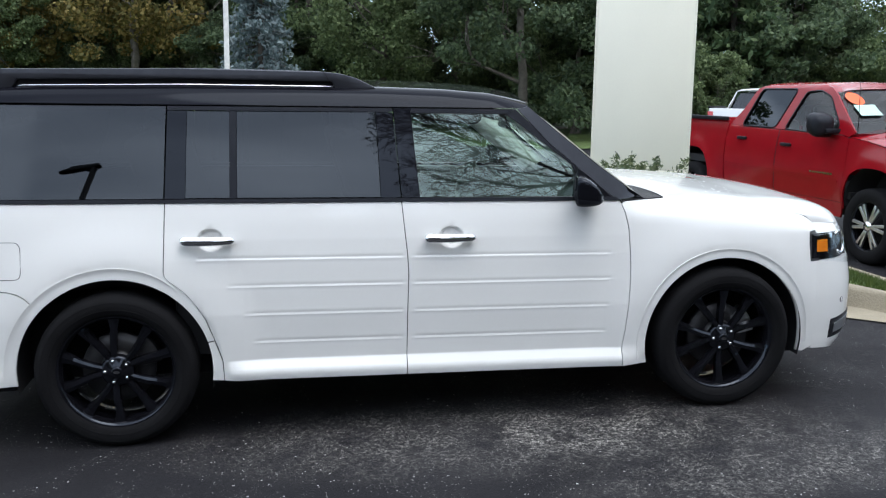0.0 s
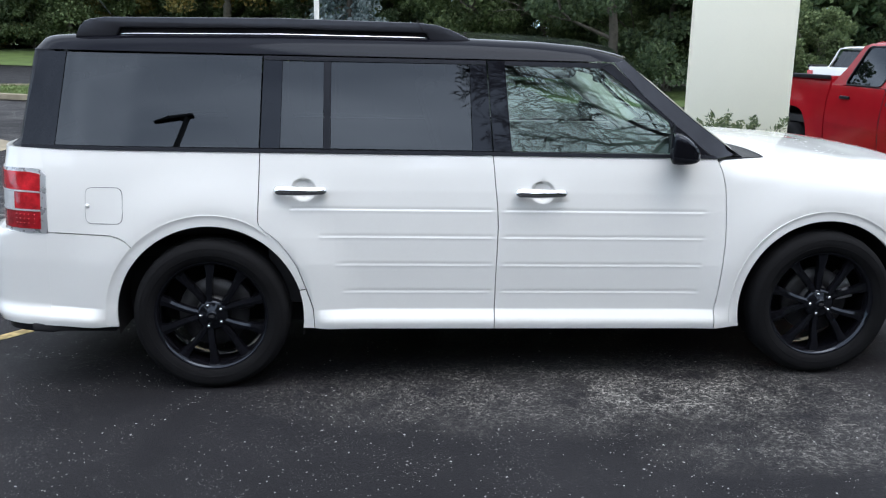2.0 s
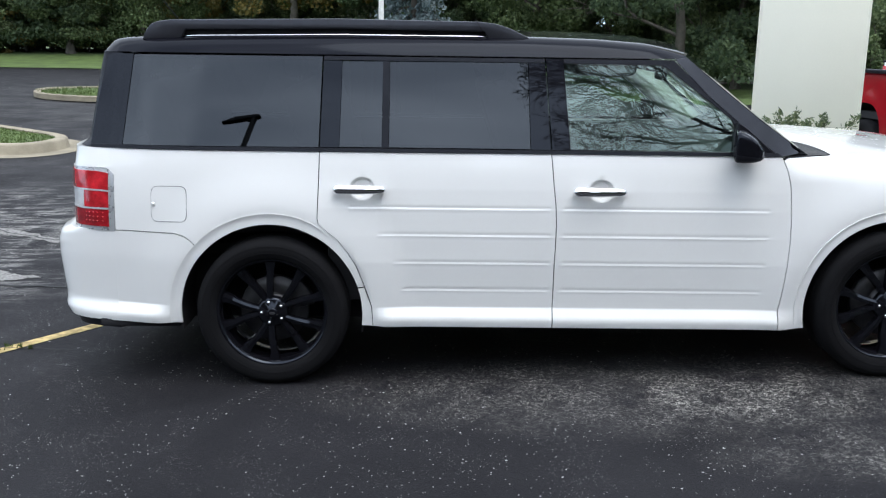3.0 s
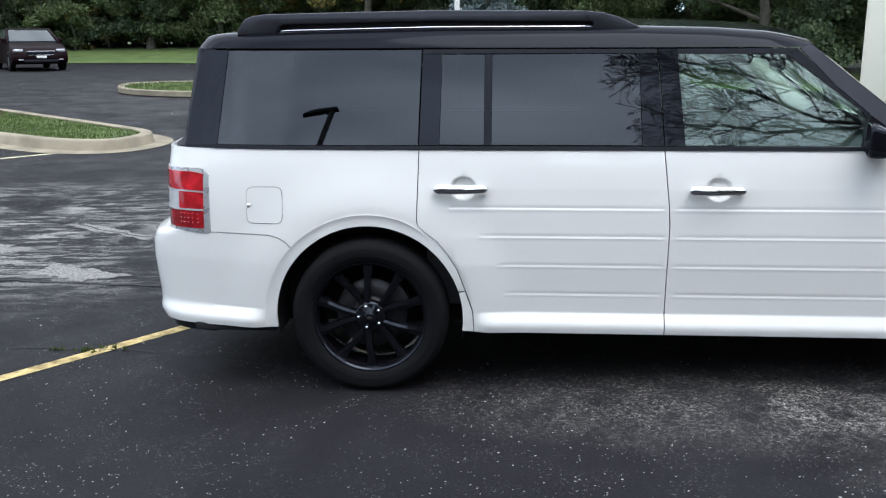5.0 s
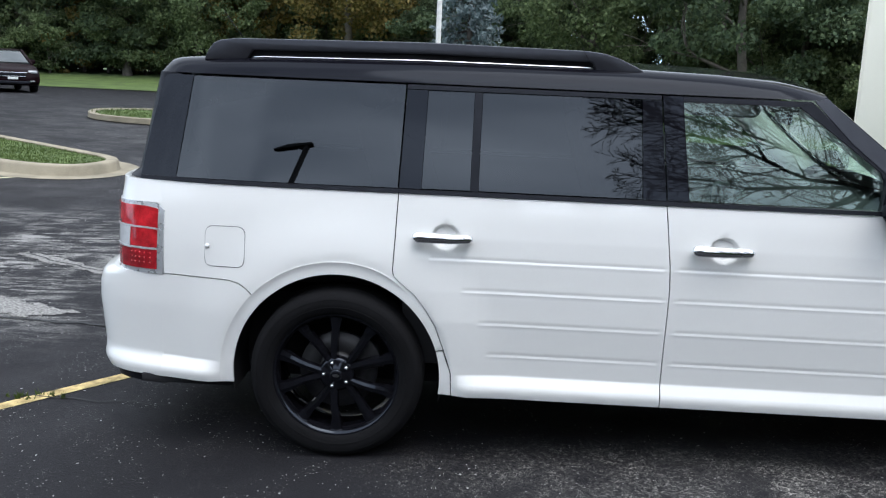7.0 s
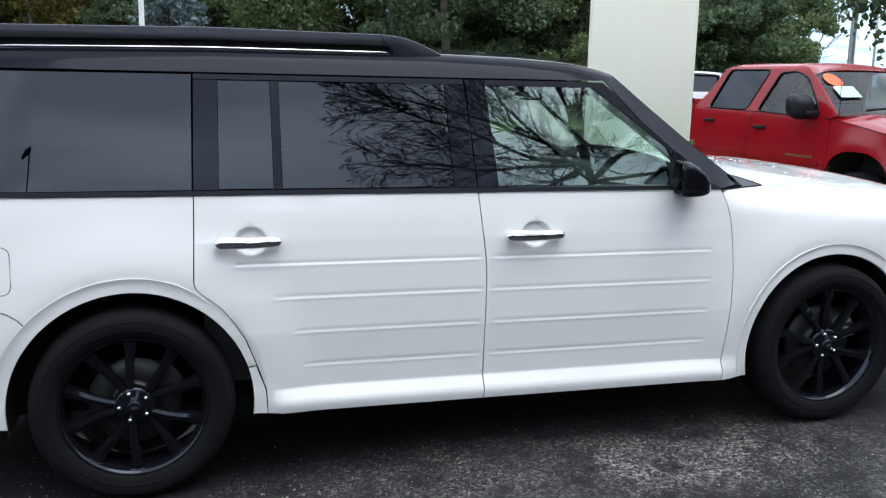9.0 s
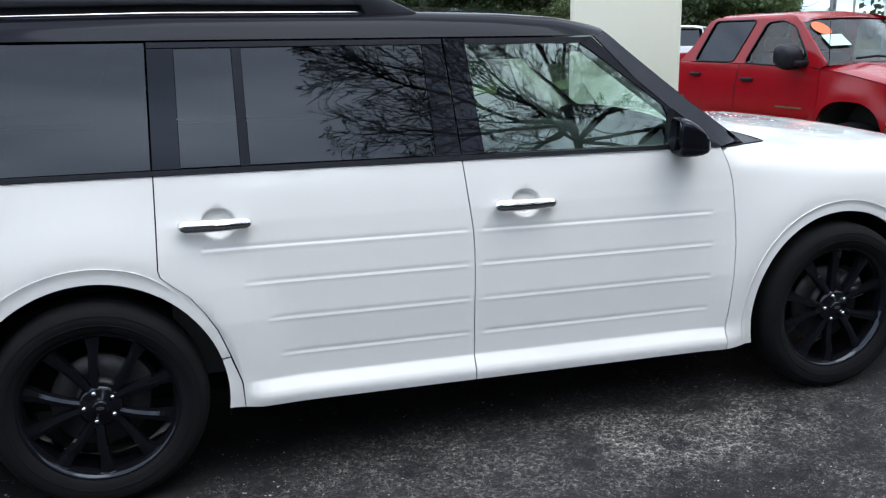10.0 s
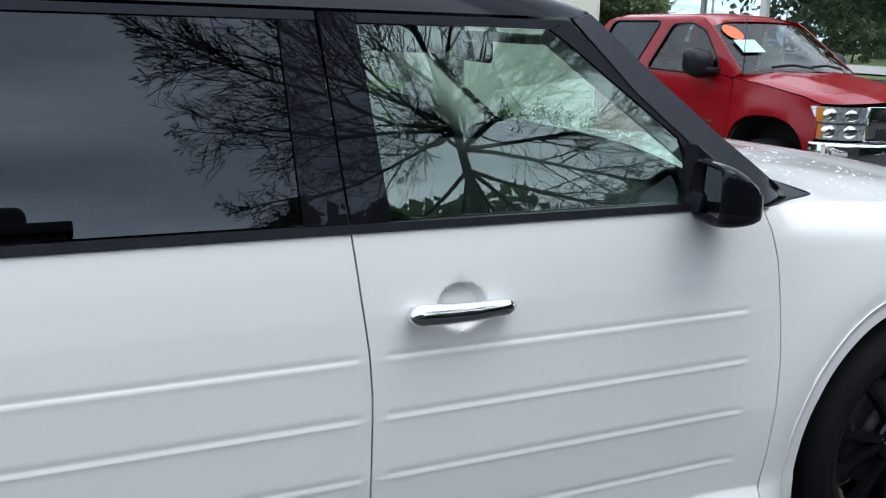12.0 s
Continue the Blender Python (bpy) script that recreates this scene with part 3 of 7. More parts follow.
pair("arch_lip", arch_lip(REAR_W, 19, 186, lambda a: 0.026 + 0.026 * ease(35, 75, a)), M_WHITE, car)
pair("arch_lip", arch_lip(FRONT_W, -4, 190, lambda a: 0.046), M_WHITE, car)
# fuel flap
FUEL = round_poly([(-0.562, 0.803), (-0.391, 0.806), (-0.394, 0.970), (-0.562, 0.968)], 0.035)
part("fuel_flap", sheet(FUEL, lambda x, z: side(x, z) - 0.0015, 0.03, depth=0.004), M_WHITE, car)
ring = bmesh.new()
add_tube(ring, [(x, side(x, z) - 0.0002, z) for x, z in FUEL + FUEL[:1]], 0.0016, 6, caps=False)
part("fuel_flap_gap", ring, M_TRIM, car)
part("fuel_flap_button", lathe([(0.0, -0.006), (0.008, -0.005), (0.011, 0.004)], 16), M_WHITE, car).location = (-0.552, side(-0.552, 0.885) - 0.002, 0.885)

# rear end: plan curves round the corner
TAIL_PLAN = ((-0.742, 0.0), (-0.84, 0.022), (-0.91, 0.055), (-0.955, 0.105), (-0.982, 0.18), (-0.998, 0.30), (-1.005, 0.50), (-1.01, 0.905))


def plan_at(plan, u):
    k = u * (len(plan) - 1)
    i = min(int(k), len(plan) - 2)
    p = [Vector(plan[min(max(j, 0), len(plan) - 1)]) for j in (i - 1, i, i + 1, i + 2)]
    t = k - i
    return 0.5 * (2 * p[1] + (p[2] - p[0]) * t + (2 * p[0] - 5 * p[1] + 4 * p[2] - p[3]) * t * t + (3 * p[1] - p[0] - 3 * p[2] + p[3]) * t ** 3)


def tail(u, z, out=0.0):
    p = plan_at(TAIL_PLAN, u)
    x, y = p
    base = side(-0.742, z)
    k = 1 - ease(0, 1, u)
    lean = 0.012 * ease(1.02, 1.13, z) + 0.056 * ease(1.137, 1.146, z) + max(0, z - 1.14) * 0.19
    return (x + lean - out * ease(0.0, 0.55, u), y + base * k + 0.06 * (1 - k) - out * (1 - ease(0.2, 0.8, u)), z)


pair("tailgate_corner", loft(28, 12, lambda u, v: tail(u, 0.70 + (BELT - 0.70) * v, -0.012), (0.02, 0.02, 0)), M_WHITE, car)
pair("tailgate_edge", loft(28, 4, lambda u, v: tail(u * 0.985 + 0.0, 1.046 + (BELT - 1.046) * v, 0.0), (0.02, 0.02, 0)), M_WHITE, car)
pair("rear_pillar_wrap", loft(16, 14, lambda u, v: tail(0.22 + 0.40 * u, BELT + 0.004 + 0.44 * v, -0.004), (0.02, 0.02, 0)), M_TRIM, car)
pair("tailgate_glass", loft(12, 14, lambda u, v: tail(0.625 + 0.375 * u, BELT + 0.004 + 0.44 * v, -0.006), (0.02, 0.02, 0)), M_PRIVACY, car, "tinted rear window")
BUMP_PLAN = ((-0.75, 0.0), (-0.85, 0.022), (-0.94, 0.050), (-1.025, 0.092), (-1.085, 0.155), (-1.115, 0.25), (-1.132, 0.42), (-1.14, 0.65), (-1.145, 0.89))


def rear_bumper(u, v):
    z = 0.312 + (0.752 - 0.312) * v
    x, y = plan_at(BUMP_PLAN, u)
    k = 1 - ease(0, 1, u)
    base = side(-0.75, z) * k + 0.075 * (1 - k)
    shape = lerp((0.312, 0.335, 0.350, 0.392, 0.41, 0.50, 0.60, 0.68, 0.725, 0.745, 0.752), (0.004, 0.0, 0.002, 0.030, 0.032, 0.022, 0.012, 0.014, 0.030, 0.055, 0.085), z)
    sx = ease(0.15, 0.6, u)
    tuck = max(0, 0.40 - z) * 0.55
    return (x + (shape + tuck) * sx, y + base, z)


arch_edge = [(-0.4325, 0.312)] + [(x, z) for x, z in arc(REAR_W, 187, 135.5, 14)]
pair("bumper_flank", sheet(arch_edge + [(-0.345, 0.686), (-0.377, 0.718), (-0.41, 0.737), (-0.452, 0.748), (-0.752, 0.752), (-0.752, 0.312)], side, 0.02, zs=sill_cuts), M_WHITE, car)
pair("rear_bumper", loft(40, 30, rear_bumper, (0.02, 0.01, 0)), M_WHITE, car)
pair("bumper_skirt", loft(30, 3, lambda u, v: Vector(rear_bumper(u, 0.0)) + Vector((0.03 * ease(0.1, 0.6, u), 0.035, 0.004 - 0.05 * (1 - v))), (0.02, 0.02, 0)), M_TRIM, car)

# tail lamps: chrome surround, three lens rows
lamp_u = 0.56


def lamp_patch(u0, u1, z0, z1, out):
    def at(u, v):
        uu, z = u0 + (u1 - u0) * u, z0 + (z1 - z0) * v
        drop = 0.05 * (1 - math.sqrt(max(0.0, 1 - (1 - min(1.0, uu / 0.15)) ** 2)))
        return tail(uu, z - drop * max(0.0, z - 0.9) / 0.146, out)
    return loft(24, 12, at, (0.01, 0.02, 0))


lamp = pair("tail_lamp", lamp_patch(0.01, lamp_u, 0.751, 1.046, 0.004), M_LAMPFRAME, car, "red and clear tail lamp in a chrome surround")
for a, b, z0, z1, m, lab in ((0.055, 0.545, 0.946, 1.030, M_REDLENS, "red lens"), (0.055, 0.25, 0.860, 0.937, M_REDLENS, "red lens"), (0.275, 0.545, 0.860, 0.937, M_LAMPBOWL, "clear reversing lamp"), (0.055, 0.545, 0.770, 0.850, M_REDDARK, "dark red lens with light dots")):
    part("lens", lamp_patch(a, b, z0, z1, 0.0075), m, lamp, lab)
for z in (0.9415, 0.855):
    part("chrome_bar", lamp_patch(0.06, 0.535, z - 0.0026, z + 0.0026, 0.0095), M_LAMPBOWL, lamp)
part("chrome_bar", lamp_patch(0.252, 0.272, 0.858, 0.940, 0.0095), M_LAMPBOWL, lamp)
dots = bmesh.new()
for i in range(5):
    for j in range(3):
        p = tail(0.09 + 0.035 * i, 0.795 + 0.02 * j, 0.0085)
        bmesh.ops.create_icosphere(dots, subdivisions=1, radius=0.0045, matrix=Matrix.Translation(p))
part("light_dots", dots, M_REDLENS, lamp)

# nose: plan curve round the front corner
NOSE_PLAN = ((3.52, 0.0), (3.612, 0.030), (3.715, 0.080), (3.80, 0.15), (3.862, 0.24), (3.90, 0.36), (3.92, 0.52), (3.93, 0.90))


def nose(u, z, out=0.0):
    x, y = plan_at(NOSE_PLAN, u)
    k = 1 - ease(0, 1, u)
    base = side(3.52, min(z, 1.0)) * k + 0.06 * (1 - k)
    back = lerp((0.26, 0.30, 0.36, 0.42, 0.50, 0.68, 0.80, 0.90, 0.97, 1.02, 1.06), (0.17, 0.10, 0.03, 0.012, -0.004, 0.0, 0.022, 0.050, 0.082, 0.12, 0.17), z)
    k2 = ease(0.0, 0.6, u)
    return (x - back * k2 + out * k2, y + base - out * (1 - k2), z)


pair("front_bumper", loft(44, 24, lambda u, v: nose(u, 0.275 + 0.07 * (1 - u) * (1 - v) + (0.812 - 0.275) * v), (-0.02, 0.01, 0)), M_WHITE, car)
pair("grille", loft(16, 10, lambda u, v: nose(0.62 + 0.38 * u, 0.815 + 0.15 * v, -0.012), (-0.02, 0.01, 0)), M_BLACKPAINT, car)


def nose_patch(u0, u1, z0, z1, out, nu=14, nv=8):
    return loft(nu, nv, lambda u, v: nose(u0 + (u1 - u0) * u, (z0[0] + (z0[1] - z0[0]) * u) * (1 - v) + (z1[0] + (z1[1] - z1[0]) * u) * v, out), (-0.012, 0.02, 0))


head = pair("headlight", nose_patch(0.012, 0.60, (0.818, 0.752), (0.962, 0.985), -0.03), M_BLACKPAINT, car, "clear-lens headlamp with amber marker")
pair("headlight_bezel", sheet([(3.477, 0.815), (3.545, 0.811), (3.545, 0.968), (3.479, 0.964)], lambda x, z: side(x, z) + 0.001, 0.02, depth=0.006), M_IRON, car, "grey lamp bezel")
pair("headlight_inner", sheet([(3.489, 0.828), (3.548, 0.826), (3.548, 0.952), (3.491, 0.950)], lambda x, z: side(x, z) - 0.001, 0.02, depth=0.004), M_BLACKPAINT, car)
pair("lamp_brow", loft(30, 5, lambda u, v: nose(0.62 * u, 0.952 + (0.030 + 0.028 * (1 - u)) * v, -0.004), (-0.02, 0.0, 0)), M_WHITE, car)
part("amber_marker", nose_patch(0.012, 0.135, (0.858, 0.856), (0.918, 0.918), 0.0005), M_AMBER, head, "amber side marker")
part("reflector", nose_patch(0.17, 0.20, (0.925, 0.925), (0.945, 0.95), -0.001), M_CHROME, head)
part("chrome_ring", tube([Vector(nose(0.30 + 0.075 * math.cos(q), 0.895 + 0.055 * math.sin(q), 0.0)) for q in np.linspace(math.radians(-130), math.radians(130), 20)], 0.007, 8), M_CHROME, head, "chrome lamp ring")
part("projector", nose_patch(0.45, 0.56, (0.80, 0.80), (0.93, 0.94), -0.008), M_CHROME, head)
part("lens", nose_patch(0.02, 0.60, (0.820, 0.755), (0.960, 0.983), 0.002), M_CLEAR, head)
fog = pair("fog_lamp", nose_patch(0.19, 0.48, (0.385, 0.395), (0.488, 0.515), 0.004), M_TRIM, car, "fog lamp in a black surround")
part("lamp_glass", nose_patch(0.235, 0.46, (0.412, 0.422), (0.462, 0.488), 0.010), M_SILVER, fog)
part("parking_sensor", lathe([(0.0, -0.003), (0.011, -0.002), (0.013, 0.004)], 20), M_WHITE, car).matrix_local = pose(*nose(0.30, 0.585, 0.001), 0, 0, 38)
part("parking_sensor", lathe([(0.0131, -0.0015), (0.0145, -0.002), (0.0155, 0.004)], 20), M_TRIM, car).matrix_local = pose(*nose(0.30, 0.585, 0.001), 0, 0, 38)

# bonnet
BON_X = (2.42, 2.6, 2.75, 2.9, 3.15, 3.3, 3.46, 3.55, 3.65, 3.75)
BON_Z = (1.208, 1.188, 1.169, 1.153, 1.131, 1.117, 1.102, 1.092, 1.070, 1.040)


def bonnet_z(x, w):
    """Height of the bonnet at a place along the car; w runs from 0 at the wing to 1 in the middle."""
    edge = fender_top(min(x, 3.55))
    top = lerp(BON_X, BON_Z, x) + 0.012 * ease(0.2, 1, w)
    f = ease(2.75, 3.25, x)
    return edge + (top - edge) * (1 - (1 - min(1, w * (1.45 + 1.15 * f))) ** (1.5 + 1.1 * f))


def bonnet(u, v):
    side_y = v * 2 - 1
    w = 1 - abs(side_y) ** 0.8
    x = 2.42 + 1.10 * u
    ye = side(x, fender_top(x)) + 0.001
    xx = x + 0.175 * (1 - (1 - w) ** 2.4) * ease(0.5, 1.0, u)
    z = bonnet_z(xx, w)
    y = MID + (ye - MID) * (1 - w) * (1 if side_y < 0 else -1)
    if u <= BON_U0:
        return (xx, y, z)
    return front_roll(u, v, w, side_y, y, ye)


def front_roll(u, v, w, side_y, y, ye, bare=False):
    # the front rolls down to the top of the lamps and grille
    p0, pb = Vector(bonnet(BON_U0, v)), Vector(bonnet(BON_U0 - 0.03, v))
    yn = y if side_y < 0 else 2 * MID - y
    s = lerp(NOSE_Y, [i / 7 for i in range(8)], 0.90 * (yn - ye) / (MID - ye))
    e = Vector(nose(s, 0.966 + 0.018 * min(1.0, s / 0.6), 0.002))
    if side_y > 0:
        e.y = 2 * MID - e.y
    t = (u - BON_U0) / (1 - BON_U0)
    d = (p0 - pb)
    c = p0 + d * ((e.x - 0.010 - 0.025 * min(1.0, 8 * w) - p0.x) / d.x)
    c.y = (p0.y + e.y) / 2
    c.z = max(c.z, e.z + 0.02) + 0.034
    q = p0 * (1 - t) ** 2 + c * 2 * t * (1 - t) + e * t * t
    if bare:
        return q
    # its edge stays on the top of the wing
    x = 2.42 + 1.10 * u
    g = Vector((x, side(x, fender_top(x)) + 0.001, fender_top(x) + 0.001))
    if side_y > 0:
        g.y = 2 * MID - g.y
    ye2 = g.y
    edge = front_roll(u, 0.0 if side_y < 0 else 1.0, 0.0, side_y, ye2, ye, True)
    return q + (g - edge) * (1 - w) ** 7


BON_U0 = 0.74
NOSE_Y = [p[1] for p in NOSE_PLAN]
part("bonnet", loft(60, 64, bonnet), M_WHITE, car, "white bonnet with raindrops")


# drops of rain standing on the bonnet
drop_rng = np.random.default_rng(3)
drops = bmesh.new()
for _i in range(420):
    du, dv = drop_rng.uniform(0.04, 0.72), drop_rng.uniform(0.06, 0.94)
    dp = Vector(bonnet(du, dv))
    dr = 0.0022 + 0.0035 * drop_rng.uniform(0, 1) ** 3
    bmesh.ops.create_icosphere(drops, subdivisions=1, radius=dr, matrix=Matrix.Translation(dp) @ Matrix.Diagonal((1, 1, 0.55, 1)))
tagged(part("rainwater", drops, M_DROP, car), "scattered raindrops", kind="stuff")


# scuttle cover at the foot of the screen pillar: a dark leaf-shaped tray lying on the bonnet's corner
def scuttle(u, v):
    u = math.sin(u * math.pi / 2)
    x = 2.43 + 0.265 * u
    ye = side(x, fender_top(x))
    y0 = ye + 0.003 + 0.055 * u ** 2
    y = y0 + 0.26 * v * max(0.0, 1 - u ** 3.6) ** 0.5
    w = max(0.0, (y - ye) / (MID - ye))
    return (x, y, bonnet_z(x, w) + 0.005 - 0.004 * math.sin(math.pi * v) + 0.012 * v ** 3 * (1 - u))


pair("scuttle_cover", loft(36, 16, scuttle, (0, 0, -0.008)), M_TRIM, car, "black plastic scuttle end")

# upper body: pillars and glass
top_z = 1.577


def cover(name, outline, out, material, parent=car, label="", step=0.05, depth=0.016):
    return pair(name, sheet(outline, lambda x, z: side(x, z) - out, step, depth=depth), material, parent, label)


pair("rear_quarter_glass", sheet([(-0.666, 1.570), (0.236, 1.572), (0.226, 1.158), (-0.704, 1.156)], side, 0.05, depth=0.004), M_PRIVACY, car, "dark tinted side glass")
cover("rear_pillar", [(-0.670, 1.572), (-0.708, 1.150), (-0.868, 1.146), (-0.842, 1.34), (-0.800, 1.572)], 0.000, M_BLACKPAINT)
cover("window_frame", [(0.243, 1.553), (0.330, 1.553), (0.323, 1.158), (0.233, 1.158)], 0.001, M_BLACKPAINT)
cover("window_frame", [(0.243, 1.574), (1.297, 1.574), (1.297, 1.556), (0.243, 1.556)], 0.001, M_TRIM)
cover("rear_vent_glass", [(0.332, 1.551), (0.524, 1.551), (0.524, 1.160), (0.325, 1.160)], -0.002, M_PRIVACY, label="dark tinted side glass", depth=0.004)
cover("window_divider", [(0.526, 1.553), (0.557, 1.553), (0.557, 1.158), (0.526, 1.158)], 0.001, M_TRIM)
cover("rear_door_glass", [(0.559, 1.551), (1.216, 1.553), (1.228, 1.160), (0.559, 1.160)], -0.002, M_PRIVACY, label="dark tinted side glass", depth=0.004)
cover("door_post", [(1.219, 1.554), (1.298, 1.554), (1.325, 1.158), (1.231, 1.158)], 0.001, M_BLACKPAINT)
cover("door_post", [(1.304, 1.574), (1.386, 1.574), (1.418, 1.158), (1.331, 1.158)], 0.001, M_BLACKPAINT)
cover("window_frame", [(1.389, 1.574), (1.915, 1.574), (1.860, 1.552), (1.389, 1.554)], 0.001, M_TRIM)
FRONT_GLASS = [(1.389, 1.551), (1.84, 1.551), (1.868, 1.541), (1.900, 1.521), (2.185, 1.305), (2.199, 1.26), (2.194, 1.160), (1.420, 1.160)]
cover("front_door_glass", FRONT_GLASS, -0.003, M_COATED, label="lightly tinted side glass", depth=0.004)
cover("window_frame", [(1.863, 1.552), (1.917, 1.573), (2.085, 1.416), (2.258, 1.270), (2.405, 1.150), (2.200, 1.150), (2.204, 1.27), (2.190, 1.307), (1.903, 1.526)], 0.001, M_TRIM)
cover("screen_pillar", [(1.925, 1.577), (1.978, 1.590), (2.140, 1.452), (2.318, 1.309), (2.490, 1.186), (2.515, 1.152), (2.410, 1.141), (2.254, 1.268), (2.081, 1.412)], 0.004, M_RAIL)
cover("belt_moulding", [(-0.866, 1.139), (2.43, 1.139), (2.40, 1.156), (-0.864, 1.154)], 0.006, M_TRIM, step=0.08)

# roof
ROOF_X = (-0.832, -0.818, -0.78, -0.70, -0.5, 0.3, 1.2, 1.56, 1.80, 1.945, 2.035, 2.065)
ROOF_Z = (1.600, 1.624, 1.640, 1.648, 1.657, 1.672, 1.672, 1.664, 1.648, 1.620, 1.592, 1.582)


def roof(u, v):
    s = v * 2 - 1
    w = 1 - abs(s)
    x = -0.828 + 2.81 * u
    y0 = side(max(x, -0.80), top_z + 0.002) + lerp((-0.828, -0.79, -0.7), (0.05, 0.012, 0.0), x)
    z0 = 1.581
    zt = lerp(ROOF_X, ROOF_Z, x) + (0.004 + 0.026 * ease(-0.9, 0.9, x)) * ease(0.0, 0.9, w)
    k = min(1.0, w / 0.17)
    z = z0 + (zt - z0) * (1 - (1 - k) ** 2.6)
    xx = x + (0.07 * ease(0, 1, w)) * ease(0.82, 1.0, u) - (0.05 * ease(0, 0.8, w)) * (1 - ease(0.0, 0.10, u))
    y = MID + (y0 - MID) * (1 - w) * (1 if s < 0 else -1)
    return (xx, y, z)


part("roof", loft(70, 60, roof), M_ROOF, car, "black painted roof")
part("headliner", loft(12, 8, lambda u, v: (-0.7 + 2.55 * u, 0.34 + (2 * MID - 0.68) * v, 1.555 + 0.05 * math.sin(math.pi * v))), M_LINER, car)


def rail_z(x):
    return lerp(ROOF_X, ROOF_Z, x) - 0.012


def roof_rail():
    top = [(-0.640, 0.0), (-0.622, 0.040), (-0.600, 0.068), (-0.570, 0.081), (-0.50, 0.088), (0.3, 0.088), (0.98, 0.082), (1.06, 0.074), (1.13, 0.054), (1.20, 0.022), (1.245, 0.0)]
    out = [(x, rail_z(x) + h) for x, h in top]
    out += [(1.03, rail_z(1.03)), (1.012, rail_z(1.0) + 0.036), (0.3, rail_z(0.3) + 0.040), (-0.432, rail_z(-0.43) + 0.040), (-0.455, rail_z(-0.455))]
    return prism(out, "y", 0.335, 0.395, 0.006, 2)


rail = pair("roof_rail", roof_rail(), M_RAIL, car, "black roof rail with a silver insert")
far_rail = [o for o in car.children if o.name.startswith("roof_rail")][-1]
for host, ya in ((rail, 0.0), (far_rail, 1.0)):
    bmq = bmesh.new()
    yc = 0.345 if ya == 0 else 2 * MID - 0.345
    add_tube(bmq, [(x, yc, rail_z(x) + 0.011) for x in np.linspace(-0.44, 1.02, 24)], 0.0062, 8, up=(0, 1, 0))
    part("silver_strip", bmq, M_CHROME, host, "bright silver strip")
    part("slot_back", box((-0.45, yc + (0.016 if ya == 0 else -0.026), 1.648), (1.02, yc + (0.026 if ya == 0 else -0.016), 1.70)), M_BLACK, host)
part("seam", tube([(1.002, 0.334, rail_z(1.0) + 0.034), (0.965, 0.334, rail_z(1.0) + 0.094)], 0.0015, 6), M_BLACK, rail)
part("aerial", tube([(-0.53, 0.80, 1.66), (-0.68, 0.80, 1.86)], [0.0024, 0.0013], 6), M_TRIM, car, "thin roof aerial")

# windscreen
PIL = [(1.968, 0.262, 1.593), (2.134, 0.212, 1.456), (2.312, 0.160, 1.313), (2.490, 0.116, 1.182), (2.60, 0.17, 1.12)]


def screen(u, v):
    k = u * (len(PIL) - 1)
    i = min(int(k), len(PIL) - 2)
    p = Vector(PIL[i]).lerp(Vector(PIL[i + 1]), k - i)
    s = v * 2 - 1
    y = MID + (p.y + 0.012 - MID) * -s
    return (p.x + 0.13 * (1 - s * s), y, p.z + 0.005 * (1 - s * s))


glass = part("windscreen", loft(16, 24, screen), M_GLASS, car, "green tinted windscreen")
for v0, v1 in ((0.0, 0.055), (0.945, 1.0)):
    part("dark_border", loft(16, 4, lambda u, v: Vector(screen(u, v0 + (v1 - v0) * v)) + Vector((0.004, 0, 0.004)), (-0.01, 0, -0.01)), M_BLACKPAINT, glass)
part("dark_border", loft(2, 24, lambda u, v: Vector(screen(0.07 * u, v)) + Vector((0.004, 0, 0.004))), M_BLACKPAINT, glass)

# door mirrors
def mirror_shell():
    """A rounded housing, tall at the glass and sloping down to the front; its lower third is satin plastic."""
    bm = bmesh.new()
    secs = [(2.160, 1.131, 1.262, 0.078), (2.163, 1.126, 1.268, 0.083), (2.172, 1.123, 1.271, 0.087), (2.195, 1.122, 1.266, 0.090), (2.225, 1.124, 1.251, 0.088),
            (2.252, 1.128, 1.230, 0.080), (2.272, 1.134, 1.206, 0.066), (2.286, 1.144, 1.186, 0.044), (2.292, 1.156, 1.174, 0.020)]
    rings = []
    n = 40
    for x, z0, z1, hy in secs:
        r = []
        for k in range(n):
            a = k * math.tau / n
            c, s = math.cos(a), math.sin(a)
            y = 0.014 + hy * math.copysign(abs(c) ** 0.4, c)
            r.append(bm.verts.new((x, y, (z0 + z1) / 2 + (z1 - z0) / 2 * math.copysign(abs(s) ** 0.42, s))))
        rings.append(r)
    for a, b in zip(rings, rings[1:]):
        for k in range(n):
            f = bm.faces.new((a[k], a[(k + 1) % n], b[(k + 1) % n], b[k]))
            if f.calc_center_median().z < 1.168 - 0.15 * (f.calc_center_median().x - 2.17):
                f.material_index = 1
    bm.faces.new(rings[-1])
    centre = Vector((2.160, 0.014, 1.197))
    inner = [bm.verts.new(v.co.lerp(centre, 0.13) + Vector((0.020, 0, 0))) for v in rings[0]]
    for k in range(n):
        bm.faces.new((rings[0][(k + 1) % n], rings[0][k], inner[k], inner[(k + 1) % n])).material_index = 1
    bm.faces.new(inner[::-1]).material_index = 1
    bmesh.ops.recalc_face_normals(bm, faces=bm.faces)
    bmesh.ops.rotate(bm, verts=bm.verts, cent=(2.21, 0.014, 1.2), matrix=Matrix.Rotation(radians(-15), 3, "Z"))
    bmesh.ops.translate(bm, verts=bm.verts, vec=(0.012, 0, 0.002))
    return bm


